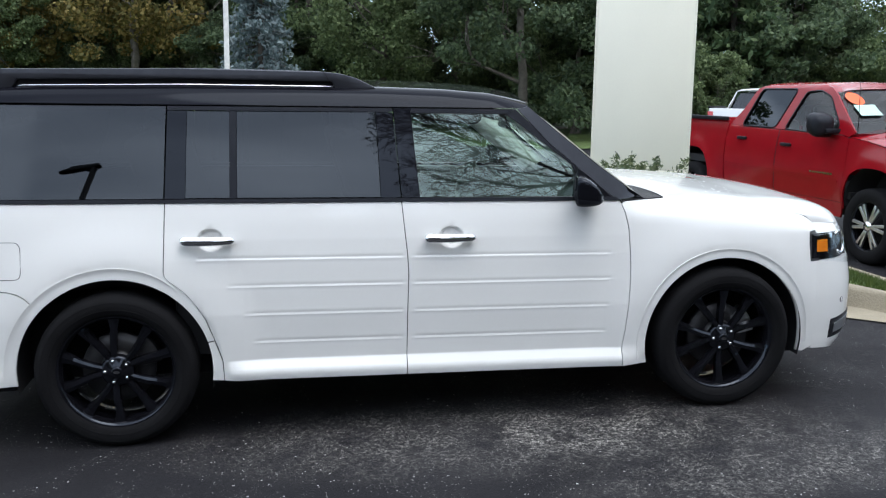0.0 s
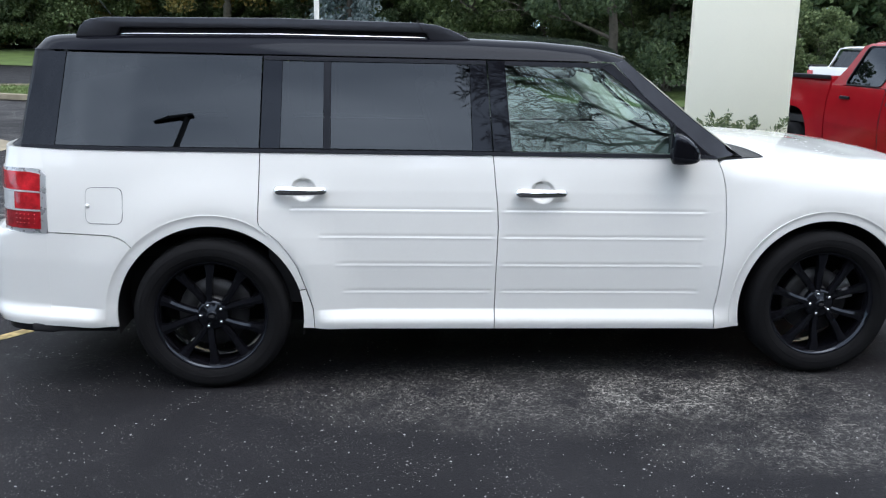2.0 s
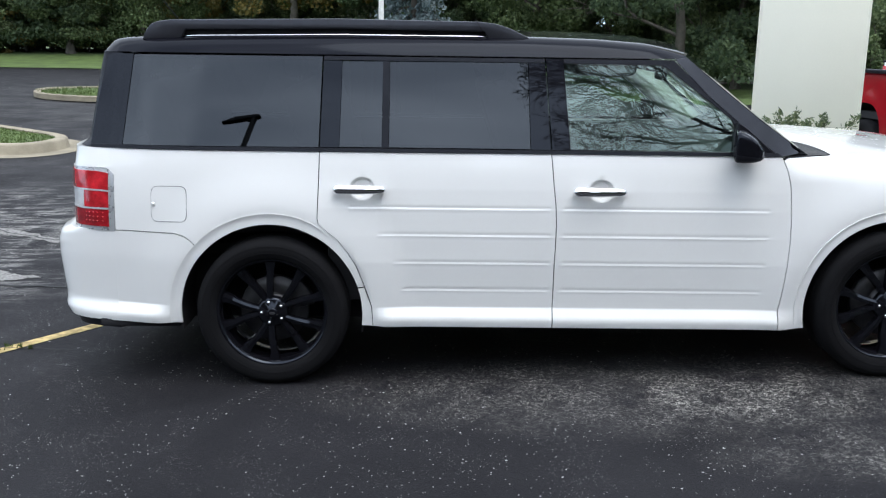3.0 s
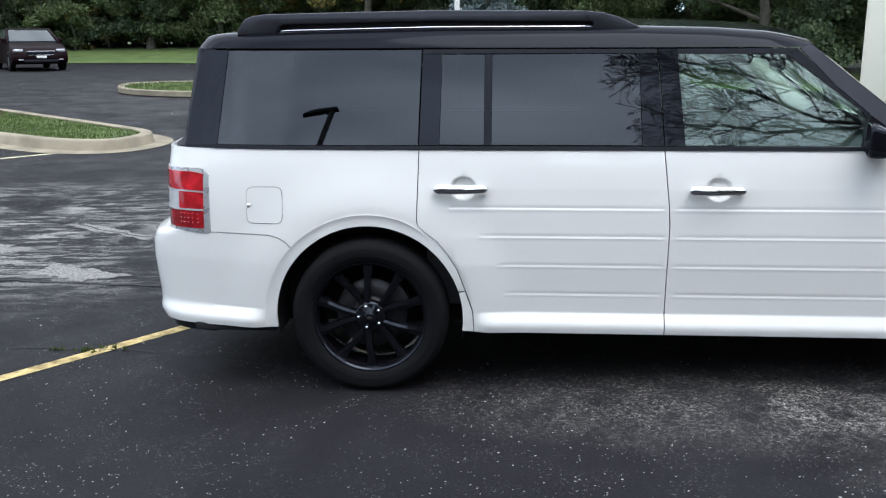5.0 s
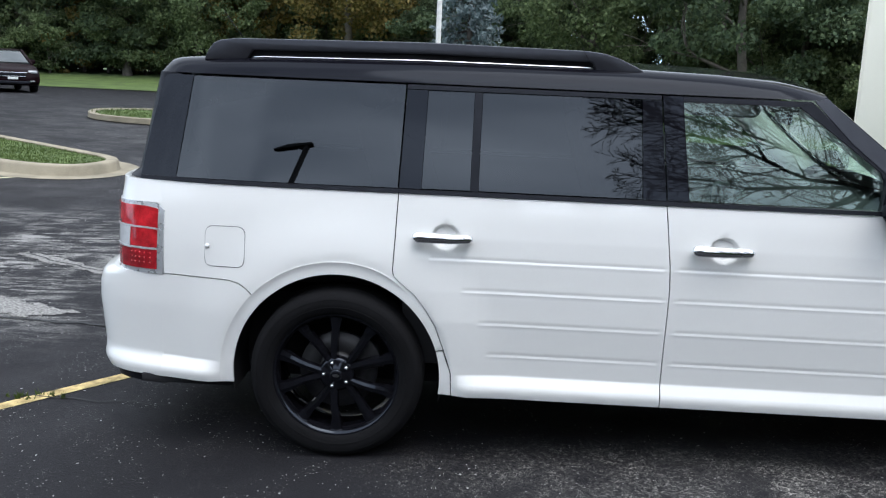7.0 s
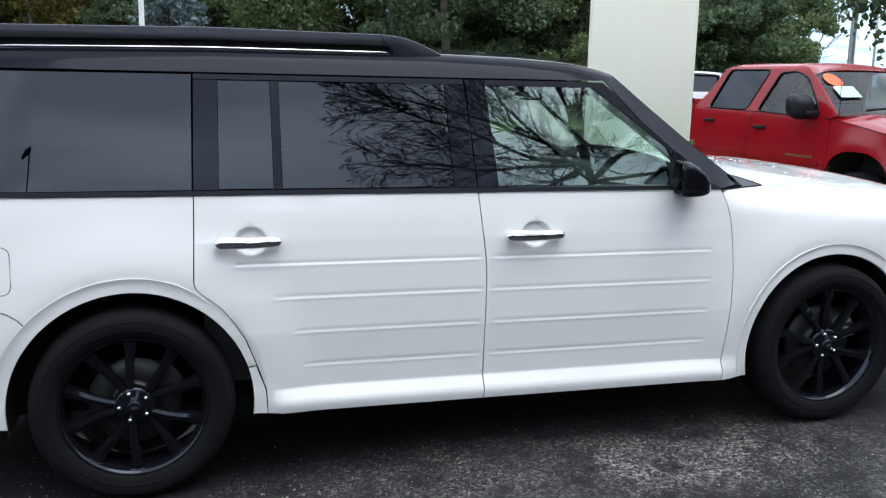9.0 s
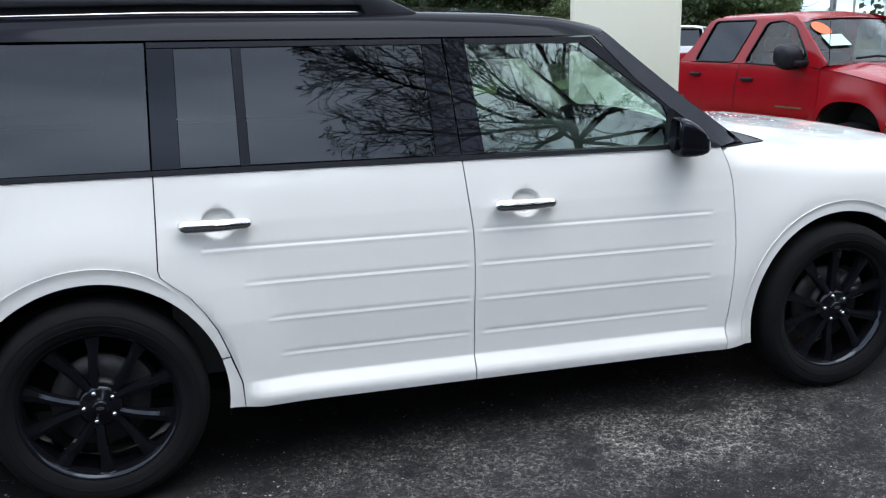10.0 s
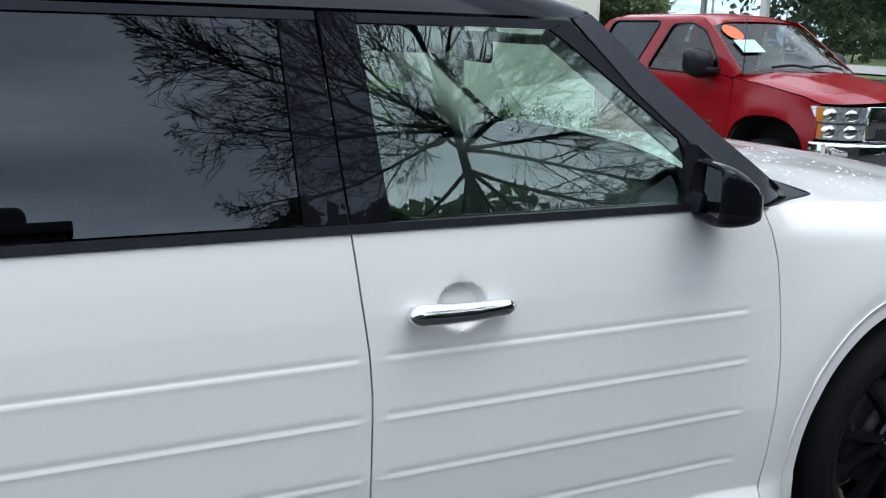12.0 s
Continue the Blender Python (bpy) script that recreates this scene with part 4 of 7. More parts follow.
wing_mirror = pair("door_mirror", mirror_shell(), [M_BLACKPAINT, M_TRIM], car, "gloss black door mirror with satin lower cover")
# the glass has its dark reflection put into its colour
part("mirror_glass", box((-0.003, -0.066, -0.056), (0.002, 0.060, 0.056), 0.001, 1), M_DARKMIRROR, wing_mirror).matrix_local = pose(2.1935, 0.021, 1.199, 0, 0, -15)
part("mirror_arm", prism([(2.185, 1.137), (2.268, 1.137), (2.262, 1.180), (2.195, 1.190)], "y", 0.06, 0.125, 0.010, 2), M_TRIM, wing_mirror)
part("mirror_foot", prism([(2.190, 1.146), (2.400, 1.146), (2.262, 1.262), (2.206, 1.30), (2.200, 1.26)], "y", 0.104, 0.150, 0.004, 1), M_TRIM, wing_mirror)

# door handles
def handle(a, b, side_y):
    bm = bmesh.new()
    pts, rad = [], []
    for i in range(25):
        t = i / 24
        x = a + (b - a) * t
        pts.append((x, side_y - 0.030 - 0.012 * math.sin(math.pi * t), HAND_Z + 0.002))
        rad.append(0.0235 * min(1.0, 0.45 + 4.2 * min(t, 1 - t) ** 0.8) * (1.0 - 0.22 * t))
    add_tube(bm, pts, rad, 18, flat=0.72)
    # the face leans back so that it shows the sky
    for v in bm.verts:
        v.co.y += 0.2 * (v.co.z - HAND_Z)
    return bm


for door, (a, b) in zip((rear_door, front_door), HANDLES):
    sy = side((a + b) / 2, HAND_Z)
    h = part("handle", handle(a, b, sy), M_CHROME, door, "chrome pull handle")
    part("handle_foot", box((a + 0.012, sy - 0.03, HAND_Z - 0.012), (a + 0.035, sy + 0.01, HAND_Z + 0.012), 0.004), M_CHROME, h)
    part("handle_foot", box((b - 0.03, sy - 0.03, HAND_Z - 0.010), (b - 0.010, sy + 0.01, HAND_Z + 0.010), 0.004), M_CHROME, h)
    cut = bmesh.new()
    add_tube(cut, [(a + 0.058, sy - 0.0345 + 0.0135 * math.cos(q), HAND_Z + 0.002 + 0.0182 * math.sin(q)) for q in np.linspace(math.pi * 0.4, math.pi * 1.6, 14)], 0.0009, 5)
    part("handle_joint", cut, M_BLACK, h)
part("key_button", box((1.503, side(1.55, HAND_Z) - 0.0555, HAND_Z - 0.010), (1.522, side(1.55, HAND_Z) - 0.048, HAND_Z + 0.000), 0.003), M_BLACK, front_door)

# underside, wheel housings and cabin shell
part("chassis", box((-0.92, 0.32, 0.24), (3.62, 1.61, 0.62), 0.03), M_BLACK, car)
part("sill_core", box((0.50, 0.05, 0.315), (2.54, 0.34, 0.40), 0.01), M_BLACK, car)
part("sill_core", box((0.50, 1.59, 0.315), (2.54, 1.88, 0.40), 0.01), M_BLACK, car)
part("engine_bay", box((2.52, 0.34, 0.55), (3.50, 1.59, 1.02), 0.02), M_BLACK, car)
part("boot_shell", box((-0.93, 0.34, 0.55), (-0.47, 1.59, 0.74), 0.02), M_BLACK, car)
for cx, cz, r in (REAR_W, FRONT_W):
    well = lathe([(r + 0.004, 0.022), (r + 0.012, 0.06), (r + 0.012, 0.36), (0.02, 0.36)], 56)
    for v in list(well.verts):
        if v.co.z < -0.14:
            well.verts.remove(v)
    well_ob = pair("wheel_housing", (lambda w: (bmesh.ops.translate(w, verts=w.verts, vec=(cx, 0, cz)), w)[1])(well), M_BLACK, car)
part("exhaust_shield", box((-0.84, 0.045, 0.280), (-0.45, 0.6, 0.318), 0.008), M_BLACK, car)
part("jacking_point", box((2.37, 0.06, 0.296), (2.43, 0.10, 0.320), 0.004), M_TRIM, car)


# wheels
def wheel(cx, cz, far):
    w = new("wheel")
    w.parent = car
    w.matrix_local = pose(cx, 2 * MID if far else 0, cz, 0, 0, 180 if far else 0)
    R = 0.367
    tyre = lathe([(0.262, 0.026), (0.268, 0.010), (0.283, 0.002), (0.305, -0.004), (0.325, -0.005), (0.343, 0.002), (0.355, 0.014), (0.363, 0.028), (R, 0.05), (R + 0.001, 0.13), (R, 0.20), (0.357, 0.24), (0.33, 0.252), (0.27, 0.245)], 96)
    t = part("tyre", tyre, M_RUBBER, w, "black low-profile tyre")
    for yy in (0.075, 0.13, 0.18):
        part("tread_groove", lathe([(R + 0.0012, yy - 0.006), (R - 0.006, yy - 0.004), (R - 0.006, yy + 0.004), (R + 0.0012, yy + 0.006)], 64), M_BLACK, t)
    for rr, yy in ((0.300, -0.0045), (0.332, -0.0035)):
        part("sidewall_ring", lathe([(rr - 0.003, yy + 0.003), (rr, yy - 0.0015), (rr + 0.003, yy + 0.003)], 96), M_RUBBER, t)
    rimo = part("rim", lathe([(0.262, 0.24), (0.248, 0.22), (0.238, 0.12), (0.242, 0.05), (0.250, 0.030), (0.258, 0.018), (0.266, 0.012), (0.271, 0.016), (0.272, 0.026)], 96), M_RIM, w, "gloss black alloy rim")
    for k in range(5):
        for d in (-17.5, 17.5):
            bm = bmesh.new()
            n = 10
            rows = []
            for i in range(n + 1):
                s = i / n
                r = 0.050 + (0.256 - 0.050) * s
                half = 0.015 + 0.006 * s + 0.010 * max(0, s - 0.72) / 0.28
                crown = 0.034 - 0.010 * s + 0.010 * s * s
                ang = radians(d * (0.55 + 0.45 * min(1, s * 1.3)))
                c, sn = math.cos(ang), math.sin(ang)
                rows.append([bm.verts.new((r * c - o * sn, yy, r * sn + o * c)) for o, yy in ((-half, crown + 0.028), (-half * 0.84, crown + 0.002), (0.003 * (1 if d > 0 else -1), crown - 0.004), (half * 0.84, crown + 0.002), (half, crown + 0.028))])
            for a, b in zip(rows, rows[1:]):
                for j in range(4):
                    bm.faces.new((a[j], a[j + 1], b[j + 1], b[j]))
            bmesh.ops.recalc_face_normals(bm, faces=bm.faces)
            bmesh.ops.rotate(bm, verts=bm.verts, cent=(0, 0, 0), matrix=Matrix.Rotation(-radians(181 + 72 * k), 3, "Y"))
            part("spoke", bm, M_RIM, rimo, sharp=20)
    part("hub", lathe([(0.0, 0.016), (0.022, 0.016), (0.028, 0.022), (0.062, 0.028), (0.074, 0.036), (0.076, 0.06)], 40), M_RIM, rimo)
    part("centre_cap", lathe([(0.0, 0.010), (0.020, 0.011), (0.026, 0.016), (0.027, 0.024)], 32), M_RIM, rimo, "black cap with a plain oval badge")
    badge = lathe([(0.0, -0.001), (0.013, 0.0), (0.0145, 0.002)], 24)
    bmesh.ops.scale(badge, verts=badge.verts, vec=(1, 1, 0.5))
    part("badge", badge, M_IRON, rimo).location = (0, 0.0095, 0)
    for k in range(5):
        a = radians(37 + 72 * k + 72)
        nut = lathe([(0.0, -0.006), (0.006, -0.005), (0.0085, 0.0), (0.0095, 0.014)], 12)
        part("lug_nut", nut, M_CHROME, rimo).location = (0.053 * math.cos(a), 0.022, 0.053 * math.sin(a))
    part("brake_disc", lathe([(0.07, 0.10), (0.085, 0.092), (0.165, 0.092), (0.167, 0.118), (0.08, 0.118)], 64), M_IRON, w)
    part("brake_hat", lathe([(0.0, 0.07), (0.078, 0.072), (0.084, 0.095)], 32), M_IRON, w)
    cal = prism([(0.10, -0.05), (0.185, -0.075), (0.195, 0.0), (0.185, 0.075), (0.10, 0.05)], "y", 0.075, 0.15, 0.01)
    bmesh.ops.rotate(cal, verts=cal.verts, cent=(0, 0, 0), matrix=Matrix.Rotation(-radians(28 if cx > 1 else 30), 3, "Y"))
    part("brake_caliper", cal, M_SILVER if cx > 1 else M_IRON, w)
    return w


for wx, wz, _r in (REAR_W, FRONT_W):
    zc = 0.365 if wx < 1 else 0.428
    for far in (False, True):
        wheel(wx, zc, far)

# cabin
part("cabin_floor", box((-0.60, 0.24, 0.60), (2.40, 1.69, 0.66), 0.01), M_CARPET, car)
part("door_lining", box((0.26, 0.12, 0.40), (2.38, 0.165, 1.135), 0.02), M_SEAT, car)
part("door_lining", box((0.26, 1.765, 0.40), (2.38, 1.81, 1.135), 0.02), M_SEAT, car)
part("boot_lining", box((-0.88, 0.17, 0.72), (0.24, 0.21, 1.13), 0.02), M_SEAT, car)
part("boot_lining", box((-0.88, 1.72, 0.72), (0.24, 1.76, 1.13), 0.02), M_SEAT, car)


def cabin_seat(x, y, wide):
    s = new("seat")
    s.parent = car
    s.location = (x, y, 0.66)
    tagged(s, "dark leather car seat")
    part("cushion", box((-0.05, -wide / 2, 0.10), (0.48, wide / 2, 0.28), 0.05, 3), M_SEAT, s)
    back = box((-0.09, -wide / 2, 0.0), (0.09, wide / 2, 0.60), 0.05, 3)
    bmesh.ops.rotate(back, verts=back.verts, cent=(0, 0, 0), matrix=Matrix.Rotation(-radians(18), 3, "Y"))
    bmesh.ops.translate(back, verts=back.verts, vec=(-0.02, 0, 0.2))
    part("backrest", back, M_SEAT, s)
    for yy in ((0.0,) if wide < 0.7 else (-0.38, 0.38)):
        hr = box((-0.05, yy - 0.13, 0.0), (0.05, yy + 0.13, 0.19), 0.04, 3)
        bmesh.ops.translate(hr, verts=hr.verts, vec=(-0.24, 0, 0.80))
        part("headrest", hr, M_SEAT, s)
        part("headrest_post", tube([(-0.21, yy - 0.05, 0.74), (-0.235, yy - 0.05, 0.84)], 0.007, 8), M_CHROME, s)
        part("headrest_post", tube([(-0.21, yy + 0.05, 0.74), (-0.235, yy + 0.05, 0.84)], 0.007, 8), M_CHROME, s)


cabin_seat(1.30, 0.55, 0.52)
cabin_seat(1.30, 1.38, 0.52)
cabin_seat(0.30, MID, 1.30)
cabin_seat(-0.45, MID, 1.20)
dash = loft(20, 24, lambda u, v: (1.98 + 0.62 * u, 0.20 + (2 * MID - 0.40) * v, 0.86 + 0.24 * math.sin(min(1, u * 2.2) * math.pi / 2) + 0.02 * math.sin(v * math.pi) + 0.035 * math.exp(-((v - 0.74) / 0.13) ** 2) * math.exp(-((u - 0.3) / 0.2) ** 2)))
part("dashboard", dash, M_DASH, car, "charcoal dashboard")
part("steering_wheel", (lambda b: (bmesh.ops.rotate(b, verts=b.verts, cent=(0, 0, 0), matrix=Matrix.Rotation(-radians(66), 3, "Y")), bmesh.ops.translate(b, verts=b.verts, vec=(1.86, 1.38, 1.03)), b)[2])(tube([(0.19 * math.cos(q), 0.19 * math.sin(q), 0) for q in np.linspace(0, math.tau, 40)], 0.015, 8)), M_SEAT, car)
part("steering_boss", box((1.84, 1.30, 0.96), (1.93, 1.46, 1.09), 0.03), M_SEAT, car)
# pale inner pillar trims
for p0, p1, r in (((1.90, 1.60, 1.57), (2.47, 1.75, 1.13), 0.085), ((1.90, 0.335, 1.545), (2.40, 0.195, 1.16), 0.024)):
    part("pillar_trim", tube([Vector(p0).lerp(Vector(p1), i / 6) for i in range(7)], r, 12, flat=0.5), M_LINER, car, "pale grey pillar trim")
part("pillar_trim", tube([(1.33, 1.66, 1.56), (1.36, 1.80, 1.13)], 0.05, 12, flat=0.4), M_LINER, car)
part("rear_view_mirror", box((2.02, 0.86, 1.440), (2.045, 1.08, 1.505), 0.012, 3), M_TRIM, car)
part("overhead_console", box((1.50, 0.66, 1.475), (1.84, 1.14, 1.56), 0.04, 3), M_DASH, car)
part("mirror_stem", tube([(2.04, 0.97, 1.50), (2.10, 0.97, 1.54)], 0.012, 8), M_TRIM, car)
part("sun_visor", box((1.83, 0.34, 1.515), (1.98, 0.86, 1.535), 0.008), M_DASH, car)
part("sun_visor", box((1.83, 1.07, 1.515), (1.98, 1.58, 1.535), 0.008), M_LINER, car)

# ---- pickup trucks: front axle at x = 0, nose along +x, near flank at y = 0 ----
def make_pickup(m, paint, label, mid=0.9, front=True):
    tr = thing("pickup_truck", m, label, "pickup truck")

    def flank(x, z):
        y = lerp((0.5, 0.70, 0.95, 1.20, 1.40, 1.95, 2.02), (0.05, 0.015, 0.0, 0.015, 0.05, 0.215, 0.30), z)
        for cx, r in ((-0.06, 0.50), (-4.12, 0.50)):
            d = math.hypot(x - cx, z - 0.58)
            y -= 0.035 * (1 - ease(r, r + 0.22, d))
        if x > 0.15:
            y += lerp((0.15, 0.5, 0.75, 0.95), (0.0, 0.03, 0.10, 0.30), x)
        return y

    def both(name, pts, material, out=0.0, step=0.07, depth=0.02, label="", parent=None):
        bm = sheet([(-x, z) for x, z in pts], lambda x, z: flank(x, z) - out, step, depth=depth)
        far = bm.copy()
        for v in far.verts:
            v.co.y = 2 * mid - v.co.y
        bmesh.ops.reverse_faces(far, faces=far.faces)
        a = part(name, bm, material, parent or tr, label)
        part(name, far, material, parent or tr, label)
        return a

    def loft_in(name, nu, nv, f, material, parent=None, label=""):
        return part(name, loft(nu, nv, f), material, parent or tr, label)

    def arch(cx, cz):
        """A wheel opening with a flattened top and rounded shoulders."""
        out = []
        for a in np.linspace(-4, 184, 30):
            c, s = math.cos(radians(a)), math.sin(radians(a))
            r = 0.475 / (abs(c) ** 2.7 + abs(s) ** 2.7) ** (1 / 2.7)
            out.append((cx + r * c, cz + r * s))
        return out
    fa, ra = arch(0.06, 0.58), arch(4.12, 0.60)
    fd = both("front_door", [(0.565, 0.62), (0.545, 1.0), (0.575, 1.36), (0.70, 1.395), (1.945, 1.41), (1.985, 1.10), (1.995, 0.62)], paint)
    rd = both("rear_door", [(2.003, 0.62), (1.993, 1.10), (1.953, 1.41), (3.19, 1.42), (3.235, 1.30), (3.235, 0.62)], paint)
    both("front_wing", [(0.558, 0.66)] + fa + [(-0.43, 0.80), (-0.49, 0.90), (-0.51, 1.19), (-0.3, 1.255), (0.25, 1.345), (0.565, 1.375), (0.538, 1.0)], paint)
    both("bed_side", [(3.26, 0.60), (3.26, 1.50), (4.95, 1.50), (4.96, 0.66), (4.62, 0.62)] + ra, paint)
    both("sill", [(0.55, 0.615), (3.23, 0.615), (3.20, 0.44), (0.58, 0.44)], paint)
    rear_win = round_poly([(2.895, 1.432), (2.665, 1.935), (1.855, 1.935), (2.095, 1.432)], 0.07, 4)
    front_win = round_poly([(1.88, 1.425), (1.655, 1.90), (1.38, 1.918), (1.15, 1.845), (0.80, 1.49), (0.915, 1.390)], 0.06, 4)
    upper = [(3.22, 1.430), (2.98, 1.66), (2.85, 1.86), (2.78, 1.94), (2.68, 1.975), (1.34, 1.985), (1.19, 1.955), (1.07, 1.885), (0.49, 1.435), (0.575, 1.384), (0.70, 1.403), (1.95, 1.418)]

    def grown(pts, k):
        c = np.mean(np.array(pts), 0)
        return [tuple(c + (np.array(p) - c) * k) for p in pts]
    bmu = sheet([(-x, z) for x, z in upper], flank, 0.07, depth=0.02, holes=([(-x, z) for x, z in rear_win], [(-x, z) for x, z in front_win]))
    faru = bmu.copy()
    for v in faru.verts:
        v.co.y = 2 * mid - v.co.y
    bmesh.ops.reverse_faces(faru, faces=faru.faces)
    part("cab_side", bmu, paint, tr)
    part("cab_side", faru, paint, tr)
    both("side_glass", grown(rear_win, 1.02), M_PRIVACY, -0.012, depth=0.004, label="tinted rear door glass")
    both("side_glass", grown(front_win, 1.02), M_TRUCKGLASS, -0.012, depth=0.004, label="lightly tinted door glass")
    for wpts in (rear_win, front_win):
        seal = bmesh.new()
        add_tube(seal, [(-x, flank(-x, z) - 0.001, z) for x, z in wpts + wpts[:1]], 0.011, 6, caps=False)
        part("window_seal", seal, M_TRIM, tr)
    part("door_gap", tube([(-1.975, flank(-1.97, z) - 0.001, z) for z in np.linspace(0.64, 1.41, 8)], 0.004, 5), M_BLACK, tr)
    both("trim_strip", [(0.66, 0.875), (3.20, 0.905), (3.20, 0.880), (0.66, 0.848)], paint, 0.012, depth=0.012)
    for door, hx in ((fd, 1.75), (rd, 2.80)):
        hz = 1.23 if hx < 2 else 1.265
        part("handle", box((-hx - 0.11, flank(-hx, hz) - 0.04, hz - 0.022), (-hx + 0.11, flank(-hx, hz) - 0.005, hz + 0.022), 0.014, 2), M_TRIM, door, "black door handle")
    # roof, bonnet, screen
    def hood(u, v):
        xe = -0.60 + 1.10 * u
        ze = lerp((-0.60, -0.25, 0.3, 0.51, 0.8), (1.384, 1.352, 1.264, 1.205, 1.19), xe)
        y0 = flank(xe, ze) + 0.004
        s = abs(2 * v - 1)
        x = xe + 0.36 * u * math.sin(math.pi * v) ** 0.35
        z = ze + 0.001 + (0.085 - 0.060 * u) * (1 - s ** 3) + 0.012 * (1 - 0.5 * u) * math.exp(-((s - 0.5) / 0.1) ** 2)
        return (x, y0 + (2 * mid - 2 * y0) * v, z)
    loft_in("roof", 24, 20, lambda u, v: (-1.06 - 1.73 * u, 0.245 + (2 * mid - 0.49) * v, 1.975 + 0.055 * math.sin(math.pi * min(1, max(0, v))) ** 0.4 - 0.085 * (1 - ease(0.0, 0.25, u)) - 0.05 * ease(0.9, 1.0, u)), paint)
    loft_in("bonnet", 24, 30, hood, paint)
    scr = loft_in("windscreen", 10, 16, lambda u, v: (-1.095 + 0.625 * u + 0.12 * math.sin(math.pi * v), 0.225 - 0.15 * u + (2 * mid - 0.45 + 0.30 * u) * v, 1.905 - 0.485 * u + 0.015 * math.sin(math.pi * v)), M_TRUCKGLASS, label="windscreen with price stickers")

    def on_screen(u, v, out=0.012):
        return Vector((-1.095 + 0.625 * u + 0.12 * math.sin(math.pi * v), 0.225 - 0.15 * u + (2 * mid - 0.45 + 0.30 * u) * v, 1.905 - 0.485 * u + 0.015 * math.sin(math.pi * v))) + Vector((out, 0, out))
    if front:
        sticker = bmesh.new()
        ring_v = [sticker.verts.new(on_screen(0.20 + 0.15 * math.sin(a), 0.100 + 0.066 * math.cos(a) + 0.02 * math.sin(a))) for a in np.linspace(0, math.tau, 28)[:-1]]
        sticker.faces.new(ring_v)
        part("sticker", sticker, M_ORANGE, scr, "round orange sticker")
        part("price_card", loft(3, 4, lambda u, v: on_screen(0.36 + 0.25 * u, 0.060 + 0.165 * v + 0.02 * u, 0.016)), M_MINT, scr, "pale mint price card")
        for k, (y0, y1) in enumerate(((0.38, 1.02), (1.0, 1.62))):
            part("wiper", tube([on_screen(0.93, y0 / 2, 0.03), on_screen(0.90, (y0 + y1) / 4, 0.035), on_screen(0.95, y1 / 2, 0.03)], 0.014, 6), M_TRIM, scr)
        part("aerial", tube([(-0.50, 0.10, 1.40), (-0.53, 0.10, 2.02)], [0.005, 0.003], 6), M_TRIM, tr)
        bars = bmesh.new()
        for i in range(9):
            x = -0.79 - 0.05 * i
            add_box(bars, (x - 0.018, flank(x, 0.935) - 0.006, 0.925), (x + 0.018, flank(x, 0.935) + 0.004, 0.947))
        part("badge_bar", bars, M_CHROME, fd, "small chrome badge")
    else:
        part("badge_bar", box((-1.2, -0.01, 0.92), (-0.8, 0.02, 0.945)), M_CHROME, fd)
    # door mirrors
    for far in (False, True):
        mb = box((-0.12, -0.15, -0.135), (0.12, 0.15, 0.135), 0.09, 4)
        for v in mb.verts:
            v.co.z -= 0.25 * v.co.x
        mir = part("door_mirror", mb, M_TRIM, tr, "black door mirror")
        mir.location = (-0.93, (2 * mid + 0.10) if far else -0.10, 1.51)
        part("mirror_arm", box((0.06, -0.02, -0.10), (0.16, 0.20, -0.04), 0.02) if not far else box((0.06, -0.20, -0.10), (0.16, 0.02, -0.04), 0.02), M_TRIM, mir)
    # nose
    part("front_bumper", prism(round_poly([(0.385, 0.10), (0.39, 0.0), (0.62, 0.0), (0.86, 0.20), (0.94, 0.5), (0.97, mid), (0.94, 2 * mid - 0.5), (0.86, 2 * mid - 0.20), (0.62, 2 * mid), (0.39, 2 * mid), (0.385, 2 * mid - 0.10)], 0.1), "z", 0.60, 0.875, 0.03, 3), M_CHROME, tr, "chrome front bumper")
    part("bumper_valance", prism(round_poly([(0.40, 0.14), (0.70, 0.06), (0.88, 0.3), (0.94, mid), (0.88, 2 * mid - 0.3), (0.70, 2 * mid - 0.06), (0.40, 2 * mid - 0.14)], 0.1), "z", 0.46, 0.60, 0.02), M_TRIM, tr)
    part("plate_recess", box((0.935, mid - 0.28, 0.66), (0.976, mid + 0.28, 0.79), 0.008), M_TRIM, tr)
    grille = part("grille", prism(round_poly([(0.50, 0.352), (0.775, 0.352), (0.90, mid), (0.775, 2 * mid - 0.352), (0.50, 2 * mid - 0.352)], 0.05), "z", 0.88, 1.20, 0.015), M_CHROME, tr, "chrome grille with dark mesh")
    for z0, z1 in ((0.905, 1.005), (1.065, 1.165)):
        part("mesh_panel", prism(round_poly([(0.60, 0.43), (0.800, 0.43), (0.908, mid), (0.800, 2 * mid - 0.43), (0.60, 2 * mid - 0.43)], 0.05), "z", z0, z1, 0.006), M_TRIM, grille)
        ribs = bmesh.new()
        for i in range(34):
            y = 0.46 + (2 * mid - 0.92) * i / 33
            x = 0.804 + 0.108 * (1 - abs(y - mid) / (mid - 0.43))
            for t in (-1, 1):
                add_tube(ribs, [(x, y - 0.02 * t, z0 + 0.006), (x, y + 0.02 * t, z1 - 0.006)], 0.004, 4)
        part("mesh_wire", ribs, M_IRON, grille)
